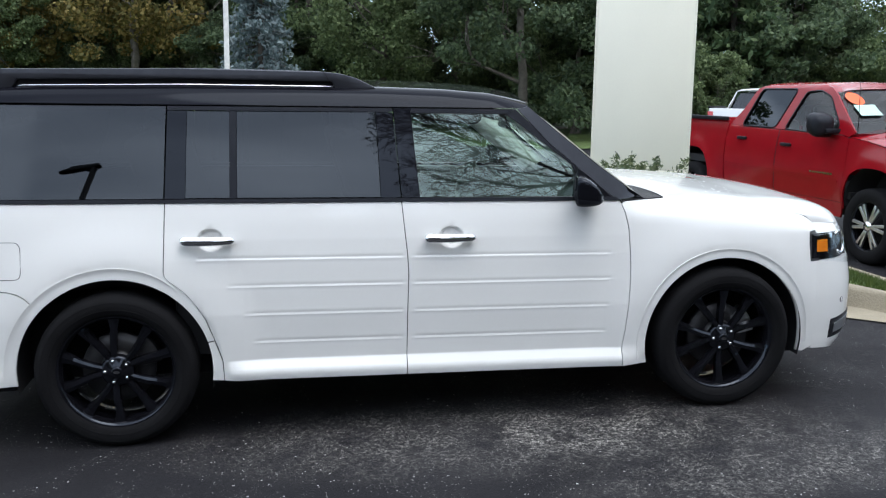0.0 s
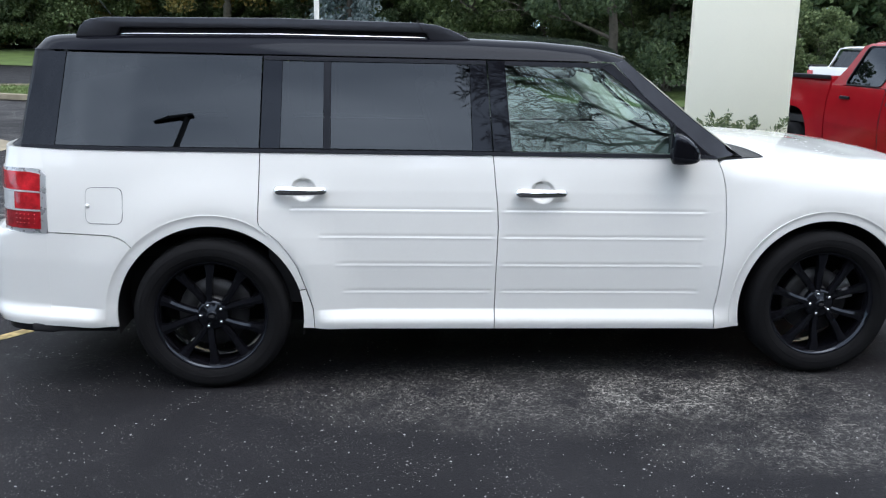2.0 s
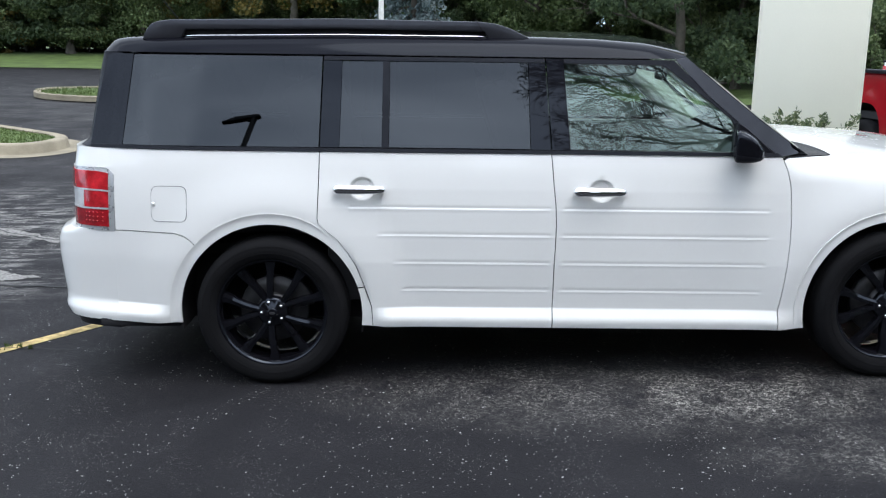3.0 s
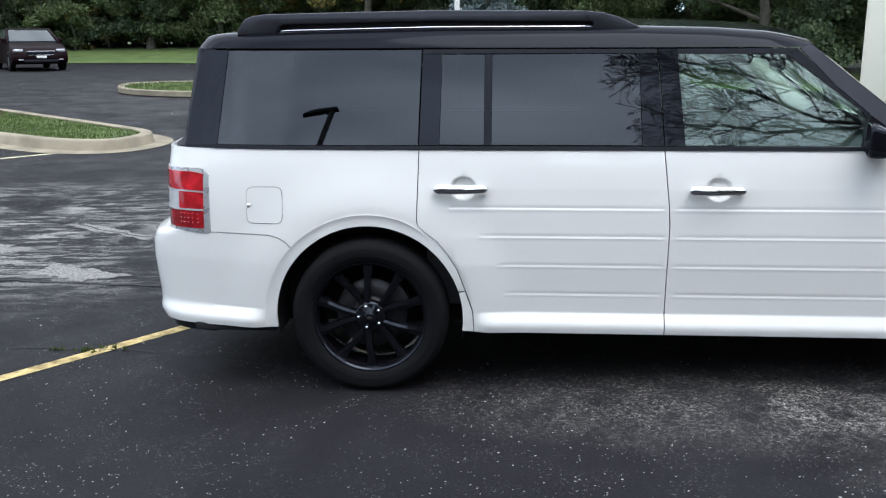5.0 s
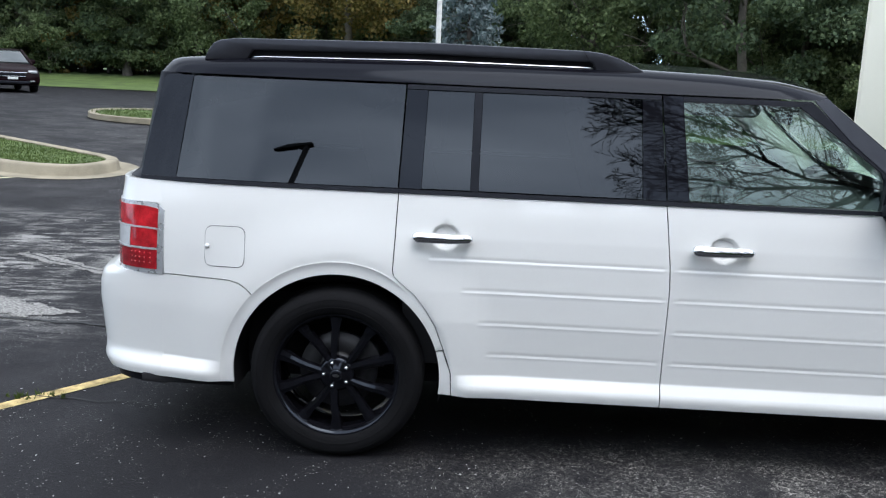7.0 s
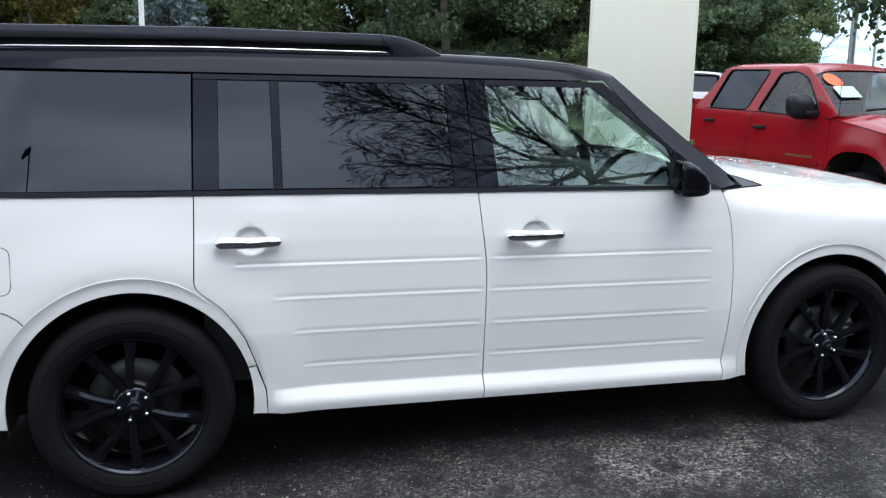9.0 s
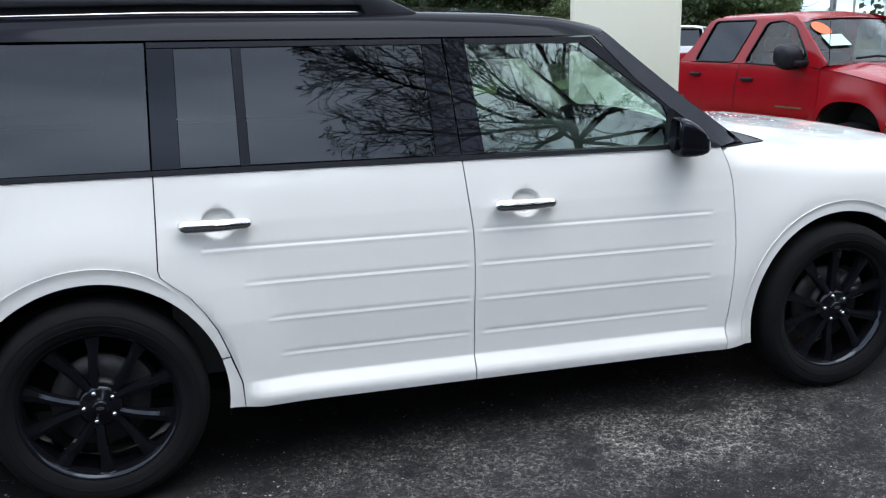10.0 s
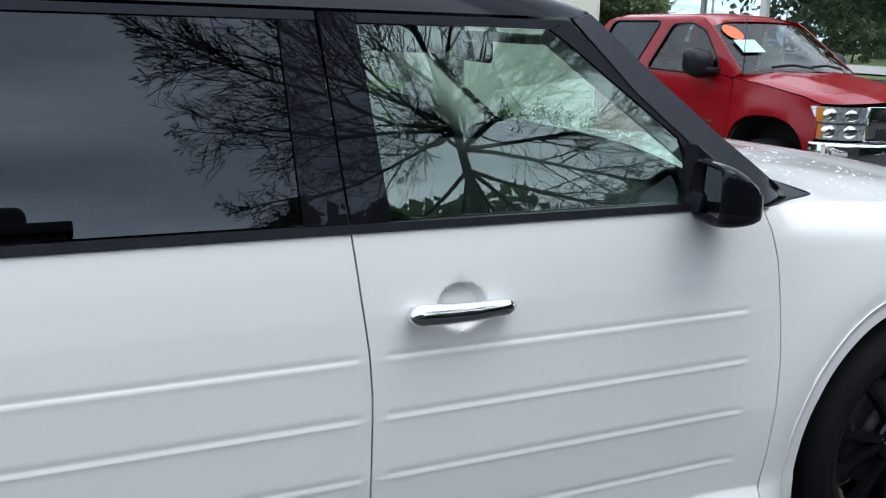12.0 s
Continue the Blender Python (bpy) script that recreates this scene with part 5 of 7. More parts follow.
    part("badge", prism([(mid - 0.09, 1.015), (mid - 0.07, 1.058), (mid - 0.02, 1.058), (mid - 0.02, 1.075), (mid + 0.02, 1.075), (mid + 0.02, 1.058), (mid + 0.09, 1.058), (mid + 0.07, 1.012), (mid + 0.02, 1.012), (mid + 0.02, 0.995), (mid - 0.02, 0.995), (mid - 0.02, 1.012)], "x", 0.90, 0.935, 0.004), M_GOLD, grille, "plain gold badge")
    for far in (False, True):
        lampb = bmesh.new()
        pts = [(0.465, 0.035), (0.575, 0.052), (0.665, 0.12), (0.755, 0.345)]
        rows_l = [[(x, y, z) for x, y in pts] for z in (0.895, 1.185)]
        vs = [[lampb.verts.new((x, 2 * mid - y if far else y, z)) for x, y, z in r] for r in rows_l]
        for a in range(3):
            lampb.faces.new((vs[0][a], vs[0][a + 1], vs[1][a + 1], vs[1][a]))
        bmesh.ops.recalc_face_normals(lampb, faces=lampb.faces)
        rim(lampb, (-0.06, 0, 0))
        hl = part("headlight", lampb, M_LAMPFRAME, tr, "stacked clear headlamp with amber corner")

        def hp(t, z, out):
            k = t * 3
            i = min(2, int(k))
            x = pts[i][0] + (pts[i + 1][0] - pts[i][0]) * (k - i) + out
            y = pts[i][1] + (pts[i + 1][1] - pts[i][1]) * (k - i) - out * 0.6
            return (x, 2 * mid - y if far else y, z)
        for z0, z1 in ((0.905, 1.03), (1.05, 1.175)):
            part("amber_corner", loft(4, 2, lambda u, v: hp(0.02 + 0.20 * u, z0 + (z1 - z0) * v, 0.006)), M_AMBER, hl, "amber corner lens")
            for c in (0.47, 0.80):
                ball = bmesh.new()
                bmesh.ops.create_uvsphere(ball, u_segments=14, v_segments=8, radius=0.074, matrix=Matrix.Translation(hp(c, (z0 + z1) / 2, -0.016)) @ Matrix.Rotation(radians(-30 if not far else 30), 4, "Z") @ Matrix.Diagonal((0.5, 1.15, 0.86, 1)))
                part("reflector", ball, M_REFLECT, hl)
        part("divider_bar", loft(8, 1, lambda u, v: hp(u, 1.033 + 0.014 * v, 0.008)), M_IRON, hl)
        part("cover", loft(8, 2, lambda u, v: hp(u, 0.897 + 0.286 * v, 0.012)), M_CLEAR, hl)
    # bed, cab inside, chassis
    part("bed_rail", box((-4.95, 0.01, 1.485), (-3.26, 0.07, 1.545), 0.015), M_TRIM, tr)
    part("bed_rail", box((-4.95, 2 * mid - 0.07, 1.485), (-3.26, 2 * mid - 0.01, 1.545), 0.015), M_TRIM, tr)
    part("bed_floor", box((-4.93, 0.05, 0.85), (-3.24, 2 * mid - 0.05, 0.95)), M_BLACK, tr)
    part("tailgate", box((-4.99, 0.05, 0.80), (-4.92, 2 * mid - 0.05, 1.50), 0.02), paint, tr)
    part("tail_lamp", box((-5.0, 0.02, 0.98), (-4.9, 0.16, 1.42), 0.015), M_REDLENS, tr)
    part("tail_lamp", box((-5.0, 2 * mid - 0.16, 0.98), (-4.9, 2 * mid - 0.02, 1.42), 0.015), M_REDLENS, tr)
    part("rear_bumper", box((-5.13, 0.1, 0.6), (-4.96, 2 * mid - 0.1, 0.8), 0.03), M_CHROME, tr)
    part("cab_back", box((-3.23, 0.06, 0.7), (-3.17, 2 * mid - 0.06, 1.42), 0.01), paint, tr)
    loft_in("rear_window", 4, 6, lambda u, v: (-3.19 + 0.44 * u, 0.18 + 0.14 * u + (2 * mid - 0.36 - 0.28 * u) * v, 1.42 + 0.50 * u), M_PRIVACY)
    part("chassis", box((-4.9, 0.30, 0.42), (0.6, 2 * mid - 0.30, 0.72), 0.02), M_BLACK, tr)
    part("cab_floor", box((-3.2, 0.07, 0.66), (-0.5, 2 * mid - 0.07, 0.74)), M_BLACK, tr)
    part("engine_bay", box((-0.55, 0.50, 0.66), (0.55, 2 * mid - 0.50, 1.14)), M_BLACK, tr)
    part("dashboard", box((-0.75, 0.12, 1.05), (-0.45, 2 * mid - 0.12, 1.40), 0.06), M_DASH, tr)
    for x in (-1.75, -2.75):
        for y in (0.55, 2 * mid - 0.55):
            part("seat_back", box((x - 0.12, y - 0.27, 0.9), (x + 0.10, y + 0.27, 1.52), 0.06, 2), M_GREYSEAT, tr)
            part("headrest", box((x - 0.12, y - 0.13, 1.54), (x, y + 0.13, 1.72), 0.05, 2), M_GREYSEAT, tr)
    for cx in (-0.06, -4.12):
        for far in (False, True):
            w = new("wheel")
            w.parent = tr
            w.matrix_local = pose(cx, 2 * mid + 0.03 if far else -0.03, 0.405, 0, 0, 180 if far else 0)
            t = part("tyre", lathe([(0.27, 0.02), (0.30, 0.0), (0.36, -0.008), (0.405, 0.006), (0.428, 0.03), (0.43, 0.14), (0.428, 0.25), (0.40, 0.28), (0.30, 0.285)], 56), M_RUBBER, w, "black off-road tyre")
            r = part("rim", lathe([(0.28, 0.26), (0.262, 0.20), (0.255, 0.10), (0.268, 0.03), (0.280, 0.010), (0.288, 0.014)], 56), M_RIM, w)
            part("hub", lathe([(0.0, 0.0), (0.05, 0.004), (0.062, 0.02), (0.066, 0.06)], 28), M_CHROME, r, "chrome hub cap")
            for k in range(6):
                for d in (-8, 8):
                    sp = box((0.06, 0.018, -0.018), (0.265, 0.05, 0.018), 0.006)
                    bmesh.ops.rotate(sp, verts=sp.verts, cent=(0, 0, 0), matrix=Matrix.Rotation(radians(60 * k + d), 3, "Y"))
                    part("spoke", sp, M_SILVER, r, "machined silver spoke")
            part("disc", lathe([(0.0, 0.14), (0.20, 0.14), (0.20, 0.17)], 28), M_BLACK, w)
        well = lathe([(0.50, 0.02), (0.50, 0.42), (0.02, 0.42)], 40)
        for v in list(well.verts):
            if v.co.z < -0.05:
                well.verts.remove(v)
        part("wheel_housing", (lambda b: (bmesh.ops.translate(b, verts=b.verts, vec=(cx, 0, 0.58)), b)[1])(well), M_BLACK, tr)
    return tr


M_TRUCKGLASS = glass_mat("grey_tinted_glass", (0.36, 0.43, 0.42), 0.05)
M_ORANGE = mat("fluorescent_orange_sticker", (0.95, 0.13, 0.03), 0.5, 0, 0.04, 20)
M_MINT = mat("pale_mint_card", (0.46, 0.72, 0.62), 0.6, 0, 0.05, 20)
M_GOLD = mat("gold_badge", (0.75, 0.50, 0.12), 0.3, 0.8, 0.1, 20)
M_REFLECT = mat("lamp_reflector", (0.86, 0.87, 0.88), 0.12, 1.0, 0.05, 30)
M_GREYSEAT = mat("grey_cloth_seat", (0.12, 0.12, 0.12), 0.9, 0, 0.15, 30)
M_WHITETRUCK = mat("white_truck_paint", (0.75, 0.76, 0.77), 0.3, 0, 0.03, 4, coat=0.8)
make_pickup(pose(7.2596, 4.9764, -0.1773, 0, 0, -86.373), M_RED, "bright red crew-cab pickup on tall tyres with stickers on the windscreen")
make_pickup(pose(16.13, 20.88, -0.16, 0, 0, 50), M_WHITETRUCK, "white crew-cab pickup parked behind the red pickup", front=False)

# ---- sign column ----
COL_L, COL_R = Vector((3.757, 4.436)), Vector((4.612, 4.057))
along = (COL_R - COL_L)
wide = along.length
col_m = pose(COL_L.x, COL_L.y, ground_z(4.2, 4.3), 0, 0, math.degrees(math.atan2(along.y, along.x)))
column = thing("sign_column", col_m, "tall cream-clad sign column standing in a planted island", "column")
part("core", box((0.02, 0.02, 0.0), (wide - 0.02, 0.50, 6.4)), M_TRIM, column)
for z0, z1 in ((0.0, 0.757), (0.760, 3.40), (3.403, 6.4)):
    part("cladding_panel", box((0.022, 0.0, z0), (wide - 0.022, 0.02, z1), 0.002), M_COLUMN, column)
    part("cladding_panel", box((0.022, 0.50, z0), (wide - 0.022, 0.52, z1), 0.002), M_COLUMN, column)
    part("side_panel", box((0.0, 0.022, z0), (0.02, 0.498, z1), 0.002), M_COLUMN, column)
    part("side_panel", box((wide - 0.02, 0.022, z0), (wide, 0.498, z1), 0.002), M_COLUMN, column)
for x in (0.0, wide - 0.020):
    for y in (-0.003, 0.500):
        part("corner_trim", box((x - 0.002, y, 0.0), (x + 0.022, y + 0.022, 6.41), 0.003), M_COLUMN, column)


# ---- kerbed islands ----
def smooth_ring(pts, n=6):
    out = []
    k = len(pts)
    for i in range(k):
        p = [Vector(pts[(i + j) % k]) for j in (-1, 0, 1, 2)]
        for s in range(n):
            t = s / n
            out.append(0.5 * (2 * p[1] + (p[2] - p[0]) * t + (2 * p[0] - 5 * p[1] + 4 * p[2] - p[3]) * t * t + (3 * p[1] - p[0] - 3 * p[2] + p[3]) * t ** 3))
    return out


def ring_offset(ring_pts, d):
    out = []
    k = len(ring_pts)
    for i in range(k):
        a, b = ring_pts[i - 1], ring_pts[(i + 1) % k]
        t = (b - a).normalized()
        out.append(ring_pts[i] + Vector((t.y, -t.x)) * d)
    return out


def island(name, pts, label, apron=0.45, high=0.15, n=6):
    """A kerb ring with its gutter apron round a bed of grass; pts run anticlockwise along the kerb's top outer edge."""
    base = smooth_ring(pts, n)
    k = len(base)
    prof = [(apron, 0.008), (0.03, 0.012), (0.018, 0.03), (0.0, high - 0.025), (-0.02, high - 0.005), (-0.045, high), (-0.15, high), (-0.165, high - 0.01), (-0.17, high - 0.12)]
    bm = bmesh.new()
    rings_i = []
    for d, h in prof:
        q = ring_offset(base, d)
        rings_i.append([bm.verts.new((p.x, p.y, ground_z(p.x, p.y) + h)) for p in q])
    for a, b in zip(rings_i, rings_i[1:]):
        for i in range(k):
            bm.faces.new((a[i], a[(i + 1) % k], b[(i + 1) % k], b[i]))
    bmesh.ops.recalc_face_normals(bm, faces=bm.faces)
    kerb = tagged(part(name, bm, M_CONC), label, "kerb", kind="structure")
    return base, kerb


def lawn(name, outline, label, high, material=None, step=0.8):
    """A sheet of ground cover inside an outline, following the lot."""
    bm = bmesh.new()
    bm.faces.new([bm.verts.new((p[0], p[1], 0)) for p in outline])
    xs, ys = [p[0] for p in outline], [p[1] for p in outline]
    for axis, lo, hi in (((1, 0, 0), min(xs), max(xs)), ((0, 1, 0), min(ys), max(ys))):
        for c in np.arange(lo + step, hi, step):
            bmesh.ops.bisect_plane(bm, geom=bm.verts[:] + bm.edges[:] + bm.faces[:], dist=0.0005, plane_co=Vector(axis) * float(c), plane_no=axis)
    for v in bm.verts:
        v.co.z = ground_z(v.co.x, v.co.y) + high + 0.02 * noise.noise(v.co * 0.9)
    for f in bm.faces:
        if f.normal.z < 0:
            f.normal_flip()
    return tagged(part(name, bm, material or M_GRASS), label, "lawn", kind="structure")


def grass_blades(name, outline, count, high, seed, tall=0.05):
    """Short mown blades over a bed."""
    rng = np.random.default_rng(seed)
    o = np.array([[p[0], p[1]] for p in outline])
    lo, hi = o.min(0), o.max(0)
    verts, faces = [], []
    while len(faces) < count:
        x, y = rng.uniform(lo, hi)
        inside = False
        for i in range(len(o)):
            (x0, y0), (x1, y1) = o[i - 1], o[i]
            if (y0 > y) != (y1 > y) and x < (x1 - x0) * (y - y0) / (y1 - y0) + x0:
                inside = not inside
        if not inside:
            continue
        a, h, w = rng.uniform(0, math.tau), tall * rng.uniform(0.5, 1.2), rng.uniform(0.004, 0.008)
        z = ground_z(x, y) + high
        dx, dy = math.cos(a) * w, math.sin(a) * w
        lx, ly = rng.normal(0, 0.4, 2) * h
        i = len(verts)
        verts += [(x - dx, y - dy, z), (x + dx, y + dy, z), (x + lx, y + ly, z + h)]
        faces.append((i, i + 1, i + 2))
    me = bpy.data.meshes.new(name)
    me.from_pydata(verts, [], faces)
    me.materials.append(M_BLADE)
    return tagged(new(name, me), "short green grass blades", "grass", kind="stuff")


M_BLADE = leaf_mat("grass_blades", (0.040, 0.066, 0.016), (0.065, 0.096, 0.023), (0.095, 0.125, 0.036))
M_MULCH = mat("brown_bark_mulch", (0.046, 0.025, 0.017), 0.95, 0, 0.7, 9, 1.0, 26, spec=0.15)

ISLE = [(-4.45, 8.75), (-4.60, 9.35), (-5.35, 10.00), (-6.85, 11.15), (-8.6, 12.5), (-10.9, 14.35), (-13.5, 16.8), (-15.5, 17.0), (-15.6, 14.6), (-12.0, 12.1), (-9.6, 10.75), (-8.1, 9.77), (-6.63, 8.83), (-5.5, 8.24), (-4.75, 8.22)]
base_ring, _ = island("island_kerb", ISLE, "buff concrete kerb with a wide gutter apron round a grass island", apron=0.29)
inner = [(p.x, p.y) for p in ring_offset(base_ring, -0.165)]
lawn("lawn", inner, "mown green grass in a kerbed island", 0.12, step=0.5)
grass_blades("grass", inner, 34000, 0.122, 4, 0.03)
cut = next(i for i in range(len(inner)) if inner[i - 1][0] >= -8.9 > inner[i][0])
bed = [p for p in inner[cut:] + inner[:cut] if p[0] < -8.9]
bed_rng = random.Random(9)
first, last = Vector(bed[0]), Vector(bed[-1])
bed += [tuple(last.lerp(first, k / 14) + Vector((0.9 * math.sin(math.pi * k / 14) ** 0.7 + bed_rng.gauss(0, 0.10), 0))) for k in range(1, 14)]
mulch = lawn("mulch_bed", bed, "brown bark mulch bed round a tree", 0.14, M_MULCH, 0.25)
ISLE2 = [(-8.55, 18.3), (-8.2, 18.9), (-7.0, 19.2), (-3.0, 18.4), (-2.4, 17.4), (-3.2, 16.6), (-6.15, 16.3), (-7.9, 17.0)]
base2, _ = island("island_kerb_far", ISLE2, "buff concrete kerb round a small far grass island", apron=0.35, high=0.14)
in2 = [(p.x, p.y) for p in ring_offset(base2, -0.165)]
lawn("lawn_far_island", in2, "grass in a small far island", 0.11, step=0.6)
grass_blades("grass", in2, 6000, 0.115, 6, 0.06)
NOSE_ISLE = [(5.55, 1.42), (6.1, 1.45), (6.45, 2.0), (6.5, 6.0), (6.3, 9.0), (5.2, 9.8), (3.7, 9.4), (3.0, 7.0), (2.95, 4.2), (3.35, 3.1), (4.1, 2.55), (4.6, 2.05), (5.0, 1.66)]
base3, _ = island("island_kerb_column", NOSE_ISLE, "buff concrete kerb with gutter round the sign island", apron=0.38)
in3 = [(p.x, p.y) for p in ring_offset(base3, -0.165)]
lawn("lawn_column_island", in3, "green grass round the sign column", 0.12, step=0.4)
grass_blades("grass", in3, 30000, 0.125, 8, 0.06)
def polar(az, d, ox=0.6, oy=-3.5):
    return ox + d * math.sin(radians(az)), oy + d * math.cos(radians(az))


# far verge, path and the grass beyond the street
VERGE = [(-150, 44), (-45, 38.5), (-20, 35.6), (-14, 35.0), (0, 33), (5, 28.5), (9.5, 25.5), (18, 26.0), (26, 21.5), (33, 15), (36, 24), (60, 60), (60, 120), (-150, 120)]
lawn("verge", VERGE, "mown grass verge along the trees", 0.03, step=2.5)
strip_on_ground("path", [(6, 44), (14.5, 40), (26, 33), (40, 24), (80, -4)], 0.9, M_CONC, "pale concrete path across the grass", 0.06)
M_STREET = mat("pale_old_street_asphalt", (0.27, 0.265, 0.255), 0.9, 0, 0.25, 1.5, 0.4, 60)
strip_on_ground("road", [polar(30, 92), polar(40, 62), polar(47, 50), polar(55, 42), polar(70, 36), polar(90, 34)], 5.0, M_STREET, "pale two-lane street beyond the lot", 0.09)
lawn("far_lawn", [(36, 5), (90, 30), (140, 20), (140, 140), (70, 140), (44, 40)], "far lawn beyond the street", 0.03, step=8.0)

# ---- marks and ironwork on the lot ----
strip_on_ground("parking_line_far", line_pts((-10.5, 3.2), (-5.0, 8.30), 20), 0.045, M_FADED, "faded yellow parking bay line")
# near-black that paints the shade below the drain grate
M_PITSHADE = mat("pit_shade_black", (0.004, 0.004, 0.004), 0.95, 0, 0.2, 5, spec=0.02)
drain = thing("storm_drain", pose(-3.69, 2.53, ground_z(-3.69, 2.53)), "round cast-iron storm drain grate set in the asphalt", "drain")
part("frame_ring", lathe([(0.30, 0.001), (0.305, 0.012), (0.345, 0.012), (0.35, 0.001)], 48, "z"), M_CAST, drain)
# a flat disc, no hole: its black stands for the shaded shaft
part("pit_shade", lathe([(0.0, 0.0055), (0.302, 0.0055)], 32, "z"), M_PITSHADE, drain)
for i in range(-4, 5):
    half = math.sqrt(max(0, 0.295 ** 2 - (i * 0.064) ** 2))
    part("grate_bar", box((-half, i * 0.064 - 0.010, 0.003), (half, i * 0.064 + 0.010, 0.014), 0.003), M_CAST, drain)
    part("grate_bar", box((i * 0.064 - 0.010, -half, 0.003), (i * 0.064 + 0.010, half, 0.013), 0.003), M_CAST, drain)
M_PATCH = mat("bare_pale_concrete_patch", (0.19, 0.184, 0.172), 0.9, 0, 0.75, 60, 0.9, 60)
M_CRACK = mat("crack_filler", (0.012, 0.012, 0.013), 0.7, 0, 0.3, 10)


def ragged_patch(pts, seed, label):
    r = random.Random(seed)
    fine = []
    for i in range(len(pts)):
        a, b = Vector(pts[i]), Vector(pts[(i + 1) % len(pts)])
        for s in range(14):
            fine.append(a.lerp(b, s / 14) + Vector((r.gauss(0, 0.02), r.gauss(0, 0.02))))
    bm = bmesh.new()
    bm.faces.new([bm.verts.new((p.x, p.y, ground_z(p.x, p.y) + 0.0045)) for p in fine])
    bmesh.ops.triangulate(bm, faces=bm.faces)
    bmesh.ops.recalc_face_normals(bm, faces=bm.faces)
    return tagged(part("asphalt_patch", bm, M_PATCH), label, "patch", kind="structure")


ragged_patch([(-2.80, 2.10), (-2.66, 2.36), (-1.98, 2.04), (-2.3, 1.90)], 2, "pale bare triangular patch in the asphalt")
ragged_patch([(-3.25, 3.68), (-3.15, 3.78), (-2.2, 3.20), (-2.28, 3.08)], 3, "pale worn strip beside a crack")


def crack(pts, seed, half=0.009):
    r = random.Random(seed)
    fine = []
    for a, b in zip(pts, pts[1:]):
        a, b = Vector(a), Vector(b)
        n = max(2, int((b - a).length / 0.12))
        fine += [a.lerp(b, s / n) + Vector((r.gauss(0, 0.02), r.gauss(0, 0.02))) for s in range(n)]
    strip_on_ground("asphalt_crack", fine, half, M_CRACK, "dark crack in the asphalt", 0.006)


ragged_patch([(-4.45, 2.80), (-4.10, 3.10), (-3.6, 3.12), (-3.05, 2.78), (-3.28, 2.70), (-3.42, 2.84), (-3.69, 2.91), (-3.96, 2.83)], 7, "pale bare collar beside the drain")
crack([(-6.1, 6.9), (-5.2, 6.1), (-4.45, 5.46), (-3.99, 4.8), (-3.86, 4.08), (-3.24, 3.74), (-2.22, 3.14), (-0.5, 2.5)], 1, 0.009)
crack([(-6.5, 1.2), (-4.6, 1.5), (-2.9, 1.95), (-1.5, 1.75), (0.3, 1.9)], 2, 0.012)
crack([(-4.5, 1.1), (-3.0, 0.78), (-1.75, 0.57), (-0.6, 0.50), (-0.2, 0.55)], 5, 0.004)
weeds = []
for i, (wx, wy) in enumerate(((-1.80, 0.57), (-1.66, 0.56), (-1.53, 0.60), (-1.60, 0.53), (-1.46, 0.57))):
    weeds += [(wx - 0.05, wy - 0.015), (wx + 0.05, wy - 0.015), (wx + 0.05, wy + 0.015), (wx - 0.05, wy + 0.015)]
for i in range(5):
    grass_blades("weeds", weeds[4 * i:4 * i + 4], 16, 0.0, 40 + i, 0.03)
crack([(-3.86, 4.08), (-4.8, 3.6), (-6.2, 3.5), (-8.0, 3.9)], 3, 0.010)


# ---- poles and lamps ----
def lamp_post(x, y, high, head_dir, material, r=0.07, label="tall parking-lot lamp post", head=True, rake=0.0):
    base_z = ground_z(x, y)
    post = thing("lamp_post", pose(x, y, base_z), label, "lamp post")
    part("pole", tube([(-rake, 0, 0), (-rake, 0, high * 0.5), (-rake, 0, high - 1.7), (0, 0, high)], [r, r * 0.98, r * 0.94, r * 0.9], 20, up=(0, 1, 0)), material, post)
    base = part("base_plate", lathe([(0.0, 0.03), (r * 2.4, 0.03), (r * 2.4, 0.0)], 20, "z"), material, post)
    base.location = (-rake, 0, 0)
    if head:
        turn = pose(0, 0, high, 0, 0, math.degrees(head_dir))
        a = part("arm", box((-0.04, -0.03, -0.10), (0.16, 0.03, -0.02), 0.01), material, post)
        a.matrix_local = turn
        hd = part("lamp_head", prism([(-0.12, 0.0), (-0.10, -0.04), (0.60, -0.10), (0.70, -0.09), (0.40, 0.01), (-0.08, 0.03)], "y", -0.06, 0.06, 0.012), M_DARKLAMP, post, "flat shoebox lamp head")
        hd.matrix_local = turn
    return post


M_DARKLAMP = mat("bronze_lamp_head", (0.02, 0.019, 0.018), 0.5, 0.2, 0.1, 8)
BACK = math.radians(-12.3)
lamp_post(-0.15 + 12.5 * math.sin(BACK), 0.2 - 12.5 * math.cos(BACK), 9.55, math.radians(190), M_DARKLAMP, 0.062, "dark bronze lamp post with a flat head on the lot", rake=0.42)


def flag_pole(x, y, high, r, material, label):
    p = thing("pole", pose(x, y, ground_z(x, y)), label, "pole")
    part("shaft", lathe([(r, 0.0), (r * 0.8, high)], 16, "z"), material, p)
    part("collar", lathe([(r * 1.8, 0.0), (r * 1.8, 0.08), (r, 0.12)], 16, "z"), material, p)
    return p


flag_pole(*polar(-2.85, 26.0), 9.0, 0.075, M_WHITEPOLE, "white painted pole standing before the trees")
flag_pole(*polar(38.4, 34), 9, 0.11, M_GALV, "grey steel lamp pole beside the street")
flag_pole(*polar(41.0, 26), 8, 0.12, M_WHITEPOLE, "pale concrete street pole")
lamp_post(*polar(39.9, 75), 7.0, 0.0, M_GALV, 0.09, "thin distant street lamp post")
